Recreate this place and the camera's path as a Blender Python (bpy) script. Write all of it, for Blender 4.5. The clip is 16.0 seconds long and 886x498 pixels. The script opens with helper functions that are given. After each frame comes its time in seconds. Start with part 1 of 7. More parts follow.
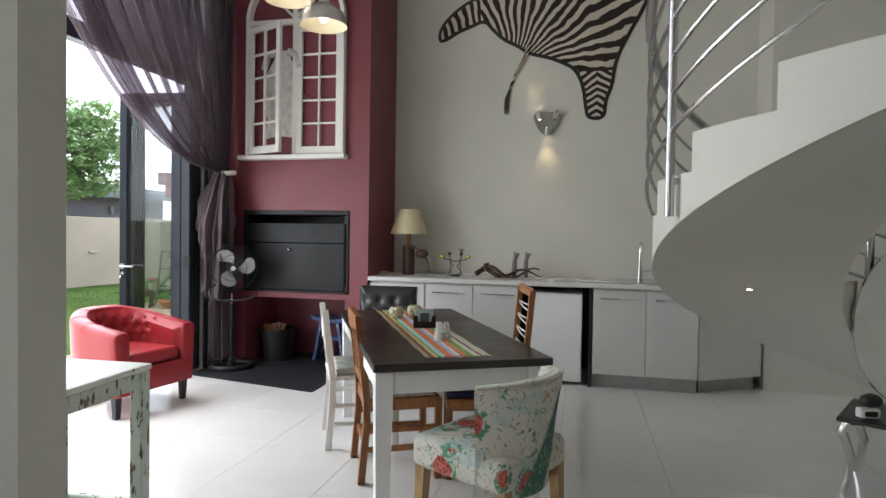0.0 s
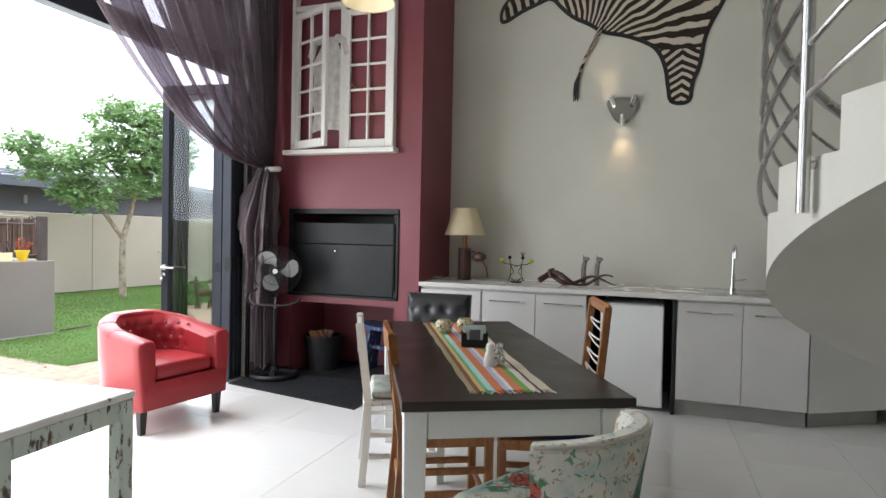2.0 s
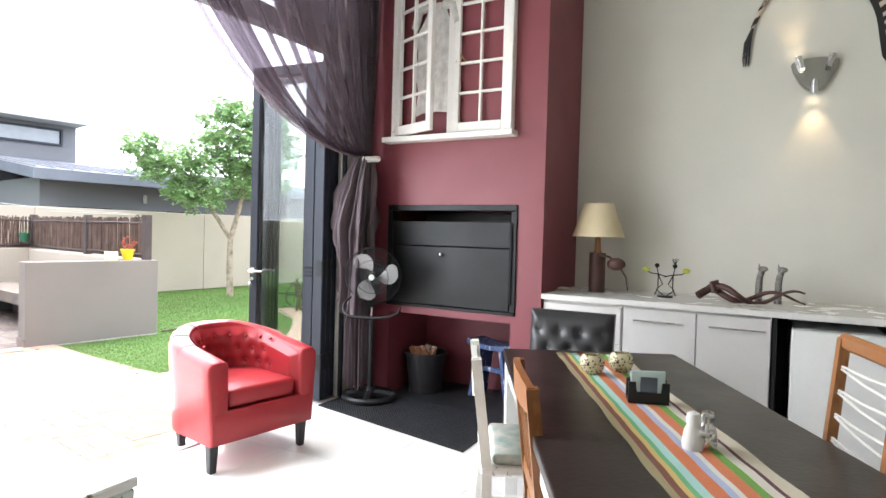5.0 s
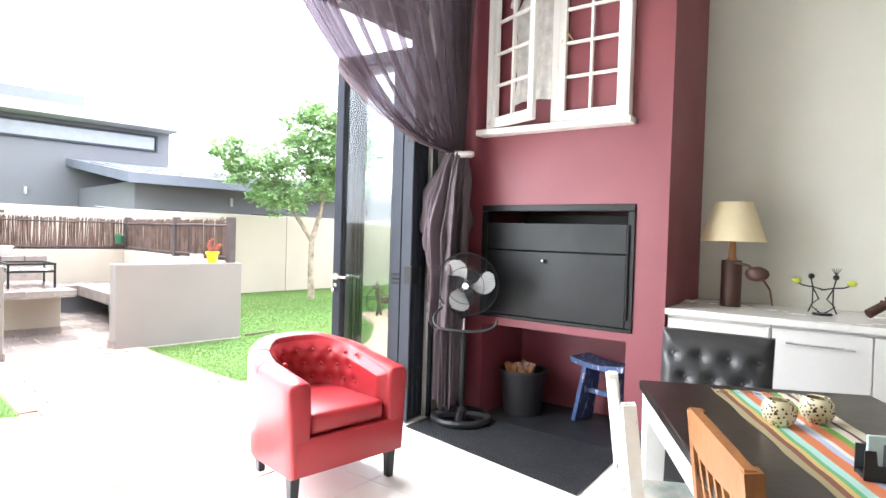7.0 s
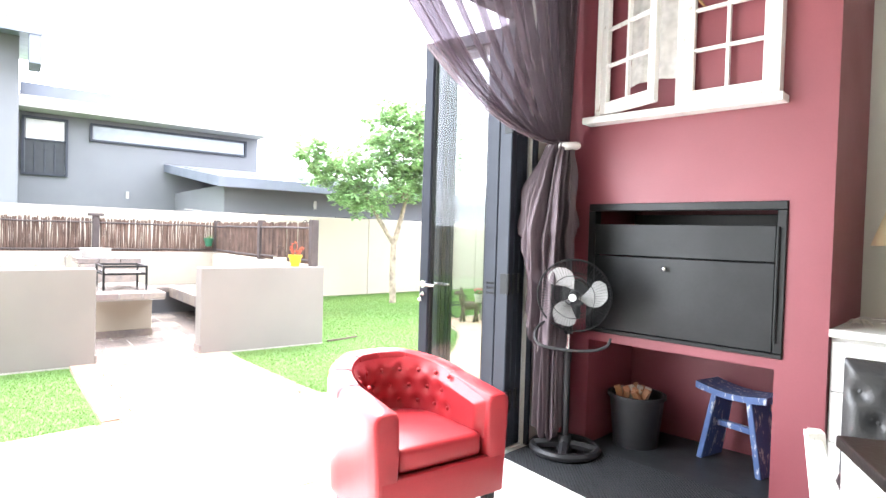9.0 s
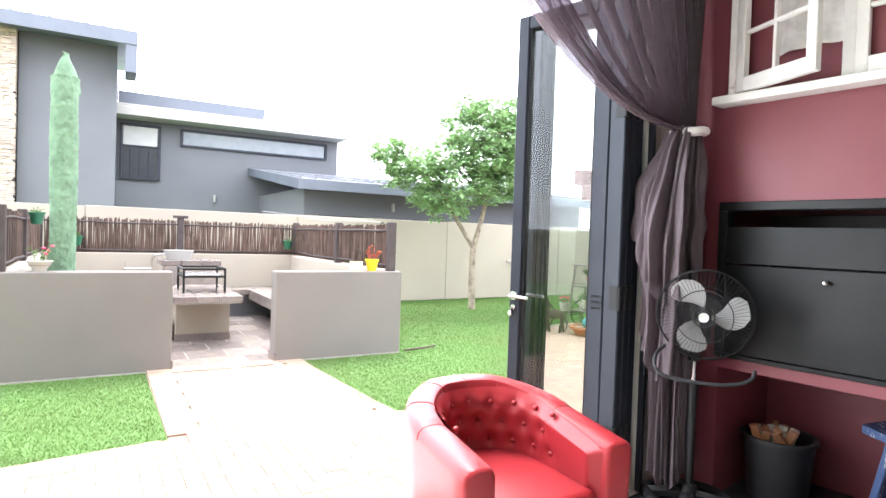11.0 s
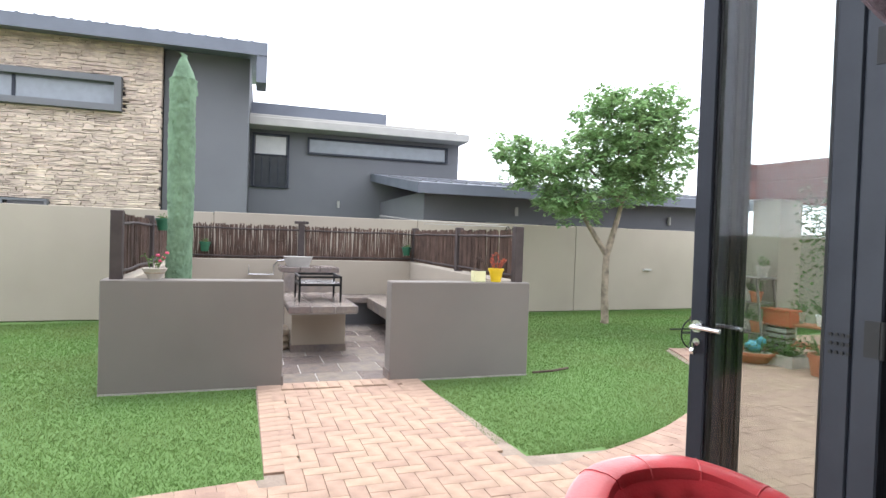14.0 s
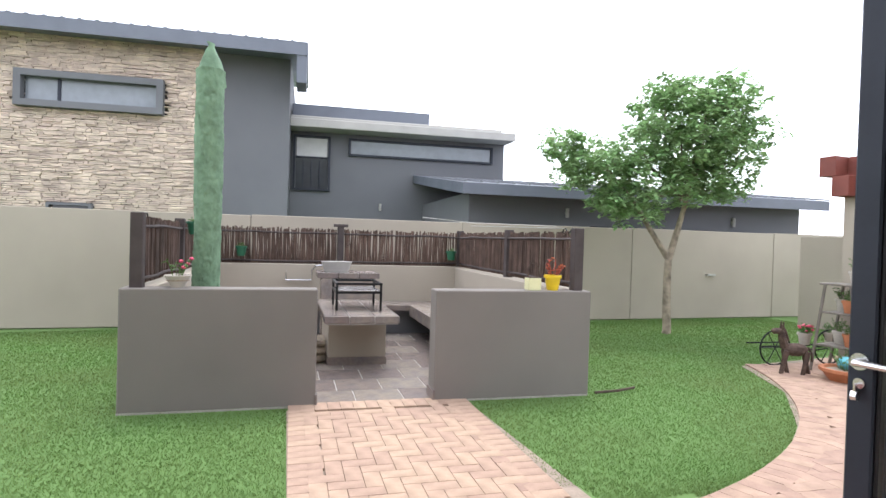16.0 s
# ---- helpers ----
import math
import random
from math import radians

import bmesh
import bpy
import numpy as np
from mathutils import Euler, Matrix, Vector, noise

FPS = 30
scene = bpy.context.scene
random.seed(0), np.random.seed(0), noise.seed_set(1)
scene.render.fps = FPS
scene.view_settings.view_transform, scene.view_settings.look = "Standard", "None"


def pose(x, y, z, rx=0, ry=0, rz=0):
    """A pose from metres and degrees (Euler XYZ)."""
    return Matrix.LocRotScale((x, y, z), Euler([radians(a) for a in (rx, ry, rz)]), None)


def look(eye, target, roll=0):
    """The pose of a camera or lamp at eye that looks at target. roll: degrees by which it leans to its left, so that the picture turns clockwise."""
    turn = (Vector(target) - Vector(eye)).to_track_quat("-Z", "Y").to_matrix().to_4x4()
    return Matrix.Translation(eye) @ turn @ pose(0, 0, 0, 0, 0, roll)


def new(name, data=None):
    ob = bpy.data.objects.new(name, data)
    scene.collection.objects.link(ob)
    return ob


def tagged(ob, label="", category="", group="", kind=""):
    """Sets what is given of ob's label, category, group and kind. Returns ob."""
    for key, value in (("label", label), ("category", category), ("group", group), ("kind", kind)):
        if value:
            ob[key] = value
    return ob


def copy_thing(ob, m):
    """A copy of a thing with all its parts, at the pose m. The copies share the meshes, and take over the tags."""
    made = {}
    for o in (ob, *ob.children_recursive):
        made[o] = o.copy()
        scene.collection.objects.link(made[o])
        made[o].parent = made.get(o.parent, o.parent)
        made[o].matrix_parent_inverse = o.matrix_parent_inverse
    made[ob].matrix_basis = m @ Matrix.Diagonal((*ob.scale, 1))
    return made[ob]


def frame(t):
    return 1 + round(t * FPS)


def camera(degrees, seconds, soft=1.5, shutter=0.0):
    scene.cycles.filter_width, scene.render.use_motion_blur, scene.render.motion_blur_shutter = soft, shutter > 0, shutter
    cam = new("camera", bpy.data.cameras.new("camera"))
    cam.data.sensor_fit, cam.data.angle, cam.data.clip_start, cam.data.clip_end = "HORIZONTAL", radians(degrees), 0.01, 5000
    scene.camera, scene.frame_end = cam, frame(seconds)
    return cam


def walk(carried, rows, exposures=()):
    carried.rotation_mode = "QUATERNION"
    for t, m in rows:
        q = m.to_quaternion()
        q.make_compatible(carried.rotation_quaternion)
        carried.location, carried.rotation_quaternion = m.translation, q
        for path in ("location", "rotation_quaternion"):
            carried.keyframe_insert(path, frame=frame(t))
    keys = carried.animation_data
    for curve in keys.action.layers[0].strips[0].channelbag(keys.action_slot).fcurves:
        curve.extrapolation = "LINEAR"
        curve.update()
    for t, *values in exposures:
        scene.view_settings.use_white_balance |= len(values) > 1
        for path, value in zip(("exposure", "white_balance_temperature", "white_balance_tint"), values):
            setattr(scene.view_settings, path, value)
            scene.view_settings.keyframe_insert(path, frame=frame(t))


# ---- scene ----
cam = camera(74.5, 16.0)

PATH = [
    (0, (-0.198, 0.078, 1.289), (-0.653, 2.025, 1.243), 0.9),
    (0.5, (-0.205, 0.214, 1.3), (-0.708, 2.149, 1.252), 0.9),
    (1, (-0.222, 0.329, 1.306), (-0.772, 2.251, 1.255), 1.0),
    (1.5, (-0.246, 0.471, 1.295), (-0.851, 2.377, 1.246), 1.1),
    (2, (-0.27, 0.627, 1.292), (-0.941, 2.511, 1.246), 1.2),
    (2.5, (-0.304, 0.76, 1.278), (-1.037, 2.62, 1.232), 1.3),
    (3, (-0.365, 0.916, 1.28), (-1.155, 2.753, 1.235), 1.5),
    (3.5, (-0.443, 1.036, 1.271), (-1.277, 2.853, 1.228), 1.5),
    (6, (-0.939, 1.544, 1.289), (-2.03, 3.219, 1.239), 1.7),
    (6.5, (-1.037, 1.609, 1.285), (-2.18, 3.25, 1.237), 1.7),
    (7, (-1.119, 1.677, 1.285), (-2.316, 3.279, 1.238), 1.7),
    (7.5, (-1.196, 1.748, 1.274), (-2.447, 3.308, 1.229), 1.7),
    (8, (-1.29, 1.805, 1.276), (-2.593, 3.322, 1.229), 1.6),
    (8.5, (-1.397, 1.892, 1.286), (-2.755, 3.361, 1.239), 1.7),
    (9, (-1.497, 1.955, 1.286), (-2.897, 3.382, 1.24), 1.7),
    (11.5, (-2.021, 2.289, 1.288), (-3.635, 3.469, 1.244), 1.9),
    (12, (-2.13, 2.337, 1.292), (-3.782, 3.465, 1.248), 1.8),
    (12.5, (-2.245, 2.416, 1.286), (-3.936, 3.483, 1.246), 1.8),
    (13, (-2.35, 2.498, 1.289), (-4.083, 3.496, 1.25), 1.8),
    (13.5, (-2.452, 2.552, 1.291), (-4.22, 3.485, 1.251), 1.8),
    (14, (-2.588, 2.591, 1.294), (-4.381, 3.477, 1.255), 1.9),
    (14.5, (-2.719, 2.639, 1.295), (-4.533, 3.48, 1.259), 1.8),
    (15, (-2.847, 2.68, 1.294), (-4.674, 3.492, 1.258), 1.8),
    (15.5, (-3.003, 2.738, 1.301), (-4.843, 3.522, 1.266), 1.7),
    (16, (-3.132, 2.785, 1.291), (-4.985, 3.538, 1.259), 1.7),
]

EXPOSURES = [(0, 1.2), (2, 1.4), (3.7, 1.75), (6, 2.3), (7.5, 2.75), (8.5, 3.0), (9, 2.9), (10, 2.5), (11.3, 2.05), (12.5, 1.5), (14, 1.0), (16, 0.86)]
walk(cam, [(t, look(e, g, r)) for t, e, g, r in PATH], EXPOSURES)

# ---- world and daylight: bright overcast ----
world = bpy.data.worlds.new("world")
scene.world = world
world.use_nodes = True
wn = world.node_tree.nodes
sky = wn.new("ShaderNodeTexSky")
sky.sky_type, sky.sun_disc = "NISHITA", False
sky.sun_elevation, sky.sun_rotation = radians(62), radians(-70)
sky.air_density, sky.dust_density, sky.ozone_density = 1.0, 2.0, 0.5
wn["Background"].inputs["Strength"].default_value = 0.14
veil = wn.new("ShaderNodeMix")   # the even white cloud over the sky
veil.data_type = "RGBA"
veil.inputs["Factor"].default_value, veil.inputs["B"].default_value = 0.75, (12.8, 13.2, 14.9, 1)
world.node_tree.links.new(sky.outputs["Color"], veil.inputs["A"])
world.node_tree.links.new(veil.outputs["Result"], wn["Background"].inputs["Color"])
sun = new("sun", bpy.data.lights.new("sun", "SUN"))
sun.data.energy, sun.data.angle, sun.data.color = 1.0, radians(24), (1, 0.97, 0.93)
sun.matrix_world = look((-3.4, 1.5, 9), (0, 0, 0))
# area lamps for skylight: in the glazed front, and in an added unseen opening
for gy, gw_, ge in ((3.0, 2.2, 58), (-1.7, 1.3, 6)):
    glow = new("window_daylight", bpy.data.lights.new("window_daylight", "AREA"))
    glow.data.shape, glow.data.size, glow.data.size_y, glow.data.energy, glow.data.color = "RECTANGLE", 4.6, gw_, ge, (0.92, 0.97, 1.0)
    glow.matrix_world = pose(-3.97, gy, 2.45, 0, -90, 0)


# ---- materials ----
def mat(name, color, rough=0.6, metal=0.0, vary=0.12, scale=6.0, bump=0.1, grain=60.0, dark=None, spread=0.0, coat=0.0, coords="Object", hue=0.0):
    """A plain surface with stains at one scale, grain at another and fine relief."""
    m = bpy.data.materials.new(name)
    m.use_nodes = True
    nt = m.node_tree
    n, l = nt.nodes, nt.links
    b = n["Principled BSDF"]
    tc = n.new("ShaderNodeTexCoord")
    big, fine = n.new("ShaderNodeTexNoise"), n.new("ShaderNodeTexNoise")
    big.inputs["Scale"].default_value, big.inputs["Detail"].default_value = scale, 5
    fine.inputs["Scale"].default_value, fine.inputs["Detail"].default_value = grain, 3
    for t in (big, fine):
        l.new(tc.outputs[coords], t.inputs["Vector"])
    mix = n.new("ShaderNodeMix")
    mix.data_type = "RGBA"
    c2 = dark or tuple(c * (1 - 2.2 * vary) for c in color)
    mix.inputs["A"].default_value, mix.inputs["B"].default_value = (*color, 1), (*c2, 1)
    ramp = n.new("ShaderNodeMapRange")
    ramp.inputs["From Min"].default_value, ramp.inputs["From Max"].default_value = 0.38, 0.72
    l.new(big.outputs["Fac"], ramp.inputs["Value"])
    l.new(ramp.outputs["Result"], mix.inputs["Factor"])
    hsv = n.new("ShaderNodeHueSaturation")
    l.new(mix.outputs["Result"], hsv.inputs["Color"])
    val = n.new("ShaderNodeMapRange")
    val.inputs["To Min"].default_value, val.inputs["To Max"].default_value = 1 - vary, 1 + vary
    l.new(fine.outputs["Fac"], val.inputs["Value"])
    last = val.outputs["Result"]
    if spread:
        info = n.new("ShaderNodeObjectInfo")
        geo = n.new("ShaderNodeNewGeometry")
        add = n.new("ShaderNodeMath")
        add.operation = "ADD"
        l.new(info.outputs["Random"], add.inputs[0])
        l.new(geo.outputs["Random Per Island"], add.inputs[1])
        half = n.new("ShaderNodeMapRange")
        half.inputs["From Max"].default_value = 2
        half.inputs["To Min"].default_value, half.inputs["To Max"].default_value = 1 - spread, 1 + spread
        l.new(add.outputs[0], half.inputs["Value"])
        mul = n.new("ShaderNodeMath")
        mul.operation = "MULTIPLY"
        l.new(last, mul.inputs[0])
        l.new(half.outputs["Result"], mul.inputs[1])
        last = mul.outputs[0]
        if hue:
            hr = n.new("ShaderNodeMapRange")
            hr.inputs["From Max"].default_value = 2
            hr.inputs["To Min"].default_value, hr.inputs["To Max"].default_value = 0.5 - hue, 0.5 + hue
            l.new(add.outputs[0], hr.inputs["Value"])
            l.new(hr.outputs["Result"], hsv.inputs["Hue"])
    l.new(last, hsv.inputs["Value"])
    l.new(hsv.outputs["Color"], b.inputs["Base Color"])
    rr = n.new("ShaderNodeMapRange")
    rr.inputs["To Min"].default_value, rr.inputs["To Max"].default_value = max(0.02, rough - 0.08), min(1, rough + 0.1)
    l.new(big.outputs["Fac"], rr.inputs["Value"])
    l.new(rr.outputs["Result"], b.inputs["Roughness"])
    b.inputs["Metallic"].default_value = metal
    b.inputs["Coat Weight"].default_value = coat
    if bump:
        bp = n.new("ShaderNodeBump")
        bp.inputs["Strength"].default_value, bp.inputs["Distance"].default_value = bump, 0.01
        l.new(fine.outputs["Fac"], bp.inputs["Height"])
        l.new(bp.outputs["Normal"], b.inputs["Normal"])
    return m


def wood(name, light, dark, rough=0.45, rings=9.0, stretch=(1, 1, 8), spread=0.1, coat=0.1):
    m = mat(name, light, rough, vary=0.1, dark=dark, bump=0.08, spread=spread, coat=coat)
    nt = m.node_tree
    n, l = nt.nodes, nt.links
    wave = n.new("ShaderNodeTexWave")
    wave.inputs["Scale"].default_value, wave.inputs["Distortion"].default_value = rings, 6
    wave.inputs["Detail"].default_value = 3
    mp = n.new("ShaderNodeMapping")
    mp.inputs["Scale"].default_value = (stretch[2], stretch[1] * 4, stretch[0])
    tc = next(x for x in n if x.type == "TEX_COORD")
    l.new(tc.outputs["Object"], mp.inputs["Vector"])
    l.new(mp.outputs["Vector"], wave.inputs["Vector"])
    mix = next(x for x in n if x.type == "MIX")
    l.new(wave.outputs["Fac"], mix.inputs["Factor"])
    return m


def worn_paint(name, paint, under, amount=0.58):
    """Old paint, rubbed through to the wood in streaks."""
    m = mat(name, paint, 0.5, vary=0.06, bump=0.25, grain=40)
    nt = m.node_tree
    n, l = nt.nodes, nt.links
    tc = next(x for x in n if x.type == "TEX_COORD")
    mp = n.new("ShaderNodeMapping")
    mp.inputs["Scale"].default_value = (5, 5, 1.6)
    l.new(tc.outputs["Object"], mp.inputs["Vector"])
    t = n.new("ShaderNodeTexNoise")
    t.inputs["Scale"].default_value, t.inputs["Detail"].default_value, t.inputs["Roughness"].default_value = 7, 8, 0.65
    l.new(mp.outputs["Vector"], t.inputs["Vector"])
    r = n.new("ShaderNodeMapRange")
    r.inputs["From Min"].default_value, r.inputs["From Max"].default_value = amount, amount + 0.05
    l.new(t.outputs["Fac"], r.inputs["Value"])
    mix = next(x for x in n if x.type == "MIX")
    mix.inputs["B"].default_value = (*under, 1)
    l.new(r.outputs["Result"], mix.inputs["Factor"])
    return m


def brushed(name, color=(0.6, 0.6, 0.6), rough=0.25):
    return mat(name, color, rough, metal=1.0, vary=0.04, bump=0.03, grain=200)


def glass(name, tint=(0.94, 0.96, 0.95), clear=0.97):
    m = bpy.data.materials.new(name)
    m.use_nodes = True
    n, l = m.node_tree.nodes, m.node_tree.links
    n.remove(n["Principled BSDF"])
    tr, gl, mix, fr = (n.new("ShaderNode" + k) for k in ("BsdfTransparent", "BsdfGlossy", "MixShader", "Fresnel"))
    tr.inputs["Color"].default_value = (*[c * clear for c in tint], 1)
    gl.inputs["Roughness"].default_value = 0.01
    fr.inputs["IOR"].default_value = 1.35
    l.new(fr.outputs[0], mix.inputs[0])
    l.new(tr.outputs[0], mix.inputs[1])
    l.new(gl.outputs[0], mix.inputs[2])
    l.new(mix.outputs[0], n["Material Output"].inputs["Surface"])
    return m


def lamp_mat(name, color, strength):
    m = bpy.data.materials.new(name)
    m.use_nodes = True
    b = m.node_tree.nodes["Principled BSDF"]
    b.inputs["Base Color"].default_value = b.inputs["Emission Color"].default_value = (*color, 1)
    b.inputs["Emission Strength"].default_value = strength
    return m


M = dict(
    wall=mat("wall_paint", (0.645, 0.63, 0.565), 0.75, vary=0.03, scale=1.5, bump=0.05, grain=90),
    white=mat("white_paint", (0.8, 0.8, 0.78), 0.6, vary=0.03, scale=2, bump=0.04),
    red=mat("red_wall_paint", (0.208, 0.047, 0.06), 0.5, vary=0.05, scale=2.0, bump=0.06, grain=90),
    tile=mat("polished_porcelain", (0.8, 0.79, 0.765), 0.1, vary=0.02, scale=2, bump=0.0, spread=0.02),
    grout=mat("grout", (0.5, 0.48, 0.45), 0.9),
    counter=mat("pale_quartz", (0.68, 0.67, 0.64), 0.25, vary=0.05, grain=220, bump=0.02),
    cab=mat("cabinet_laminate", (0.61, 0.595, 0.575), 0.35, vary=0.03, scale=3, bump=0.02),
    steel=brushed("brushed_steel"),
    kick=mat("satin_metal", (0.42, 0.42, 0.41), 0.42, metal=0.7, vary=0.03, bump=0.0),
    chrome=brushed("chrome", (0.75, 0.75, 0.75), 0.1),
    alu=mat("charcoal_aluminium", (0.027, 0.032, 0.043), 0.42, metal=0.1, vary=0.06, bump=0.03),
    black=mat("black_steel", (0.017, 0.018, 0.019), 0.42, metal=0.3, vary=0.2, scale=3, bump=0.05),
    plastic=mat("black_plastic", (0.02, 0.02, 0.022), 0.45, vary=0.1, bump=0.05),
    rubber=mat("black_rubber", (0.025, 0.027, 0.03), 0.42, vary=0.15, bump=0.1),
    glass=glass("clear_glass"),
    leather=mat("red_leather", (0.3, 0.02, 0.026), 0.36, vary=0.08, scale=4, bump=0.08, grain=130),
    bleather=mat("black_leather", (0.02, 0.02, 0.022), 0.35, vary=0.15, scale=5, bump=0.15, grain=130),
    darkwood=wood("dark_stained_wood", (0.022, 0.014, 0.012), (0.012, 0.008, 0.007), 0.35),
    oak=wood("orange_pine", (0.36, 0.15, 0.045), (0.24, 0.085, 0.025), 0.4),
    paleoak=wood("pale_oak", (0.42, 0.27, 0.12), (0.33, 0.19, 0.08), 0.45),
    worn=worn_paint("worn_mint_paint", (0.55, 0.62, 0.56), (0.09, 0.055, 0.03), 0.55),
    wornwhite=worn_paint("worn_white_paint", (0.76, 0.75, 0.71), (0.16, 0.1, 0.06), 0.63),
    wornframe=worn_paint("aged_white_frame", (0.8, 0.79, 0.76), (0.55, 0.48, 0.43), 0.64),
    wornblue=worn_paint("worn_blue_paint", (0.055, 0.1, 0.24), (0.5, 0.52, 0.58), 0.56),
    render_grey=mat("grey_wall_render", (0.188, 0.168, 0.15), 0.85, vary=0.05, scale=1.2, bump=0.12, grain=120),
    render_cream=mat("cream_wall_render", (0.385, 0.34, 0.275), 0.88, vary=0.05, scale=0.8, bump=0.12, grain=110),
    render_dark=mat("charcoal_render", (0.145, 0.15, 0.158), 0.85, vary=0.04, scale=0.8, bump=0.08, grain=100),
    fascia=mat("grey_fascia", (0.13, 0.145, 0.175), 0.5, vary=0.06, scale=2),
    roof=mat("grey_roof_sheet", (0.22, 0.23, 0.25), 0.45, metal=0.3, vary=0.08, scale=2),
    slab=mat("pale_concrete", (0.4, 0.39, 0.36), 0.8, vary=0.06, scale=2),
    slate=mat("slate", (0.25, 0.205, 0.175), 0.22, vary=0.3, scale=7, bump=0.35, grain=30, spread=0.4, hue=0.035, dark=(0.17, 0.15, 0.145)),
    slate_joint=mat("pale_slate_joint", (0.4, 0.375, 0.345), 0.9),
    paver=mat("clay_paver", (0.395, 0.272, 0.196), 0.85, vary=0.12, scale=9, bump=0.25, grain=90, spread=0.17, hue=0.012),
    sand=mat("joint_sand", (0.32, 0.255, 0.2), 0.95, vary=0.15, bump=0.3),
    stone=mat("ledge_stone", (0.56, 0.455, 0.37), 0.85, vary=0.14, scale=3, bump=0.4, grain=25, spread=0.42, hue=0.02),
    post=mat("dark_stained_post", (0.06, 0.045, 0.042), 0.7, vary=0.15),
    stick=mat("dark_branches", (0.125, 0.078, 0.058), 0.85, vary=0.2, spread=0.45, bump=0.3),
    bark=mat("pale_bark", (0.34, 0.28, 0.21), 0.9, vary=0.3, scale=10, bump=0.5, grain=40),
    green=mat("green_canvas", (0.165, 0.272, 0.165), 0.8, vary=0.16, scale=9, bump=0.6, grain=30),
)


def grass_mat():
    m = mat("grass", (0.115, 0.21, 0.056), 0.9, vary=0.08, scale=0.9, bump=0.06, grain=55, dark=(0.088, 0.165, 0.042), spread=0.1, coords="Object", hue=0.015)
    return m


M["grass"] = grass_mat()
for dull, level in (("alu", 0.25), ("leather", 0.32), ("black", 0.3), ("plastic", 0.35), ("rubber", 0.35)):
    M[dull].node_tree.nodes["Principled BSDF"].inputs["Specular IOR Level"].default_value = level


def leaf_mat(name, color, spread=0.4, hue=0.02, rough=0.45):
    m = mat(name, color, rough, vary=0.1, scale=3, bump=0.05, spread=spread, hue=hue)
    b = m.node_tree.nodes["Principled BSDF"]
    b.inputs["Subsurface Weight"].default_value = 0.0
    n, l = m.node_tree.nodes, m.node_tree.links
    tl, mix = n.new("ShaderNodeBsdfTranslucent"), n.new("ShaderNodeMixShader")
    src = b.inputs["Base Color"].links[0].from_socket
    l.new(src, tl.inputs["Color"])
    mix.inputs[0].default_value = 0.35
    l.new(b.outputs[0], mix.inputs[1])
    l.new(tl.outputs[0], mix.inputs[2])
    l.new(mix.outputs[0], n["Material Output"].inputs["Surface"])
    return m


M["leaf"] = leaf_mat("tree_leaf", (0.27, 0.4, 0.18), 0.6, 0.025)
M["leaf2"] = leaf_mat("pot_leaf", (0.1, 0.19, 0.05))


# ---- mesh tools ----
def box(bm, lo, hi, m=None, bevel=0.0, seg=1):
    lo, hi = Vector(lo), Vector(hi)
    made = bmesh.ops.create_cube(bm, size=1, matrix=Matrix.LocRotScale((lo + hi) / 2, None, hi - lo))["verts"]
    if bevel:
        edges = list({e for v in made for e in v.link_edges})
        out = bmesh.ops.bevel(bm, geom=edges, offset=bevel, segments=seg, affect="EDGES", profile=0.5)
        made = list({v for f in out["faces"] for v in f.verts} | {v for v in made if v.is_valid})
    if m is not None:
        bmesh.ops.transform(bm, matrix=m, verts=made)
    return made


def cyl(bm, a, b, r1, r2=None, seg=16, caps=True):
    a, b = Vector(a), Vector(b)
    d = b - a
    m = Matrix.Translation((a + b) / 2) @ d.to_track_quat("Z", "Y").to_matrix().to_4x4()
    return bmesh.ops.create_cone(bm, cap_ends=caps, segments=seg, radius1=r1, radius2=r1 if r2 is None else r2, depth=d.length, matrix=m)["verts"]


def ball(bm, c, r, scale=(1, 1, 1), u=12, v=8):
    return bmesh.ops.create_uvsphere(bm, u_segments=u, v_segments=v, radius=r, matrix=Matrix.LocRotScale(c, None, scale))["verts"]


def tube(bm, pts, r, seg=8, taper=None, closed=False):
    pts = [Vector(p) for p in pts]
    rings, n = [], len(pts)
    side = None
    for i, p in enumerate(pts):
        d = (pts[(i + 1) % n] - pts[i - 1]) if closed or 0 < i < n - 1 else (pts[1] - p if i == 0 else p - pts[-2])
        d.normalize()
        if side is None or side.cross(d).length < 1e-4:
            side = d.orthogonal()
        side = (side - d * side.dot(d)).normalized()
        up = d.cross(side)
        rad = r if taper is None else r * (1 - i / (n - 1)) + taper * i / (n - 1)
        rings.append([bm.verts.new(p + side * (rad * math.cos(a)) + up * (rad * math.sin(a))) for a in (k * math.tau / seg for k in range(seg))])
    for i in range(n if closed else n - 1):
        A, B = rings[i], rings[(i + 1) % n]
        for k in range(seg):
            bm.faces.new((A[k], A[(k + 1) % seg], B[(k + 1) % seg], B[k]))
    if not closed:
        bm.faces.new(rings[0][::-1]), bm.faces.new(rings[-1])


def lathe(bm, prof, seg=28, c=(0, 0, 0)):
    rings = []
    for r, z in prof:
        rings.append([bm.verts.new((c[0] + max(r, 1e-4) * math.cos(k * math.tau / seg), c[1] + max(r, 1e-4) * math.sin(k * math.tau / seg), c[2] + z)) for k in range(seg)])
    for A, B in zip(rings, rings[1:]):
        for k in range(seg):
            bm.faces.new((A[k], A[(k + 1) % seg], B[(k + 1) % seg], B[k]))


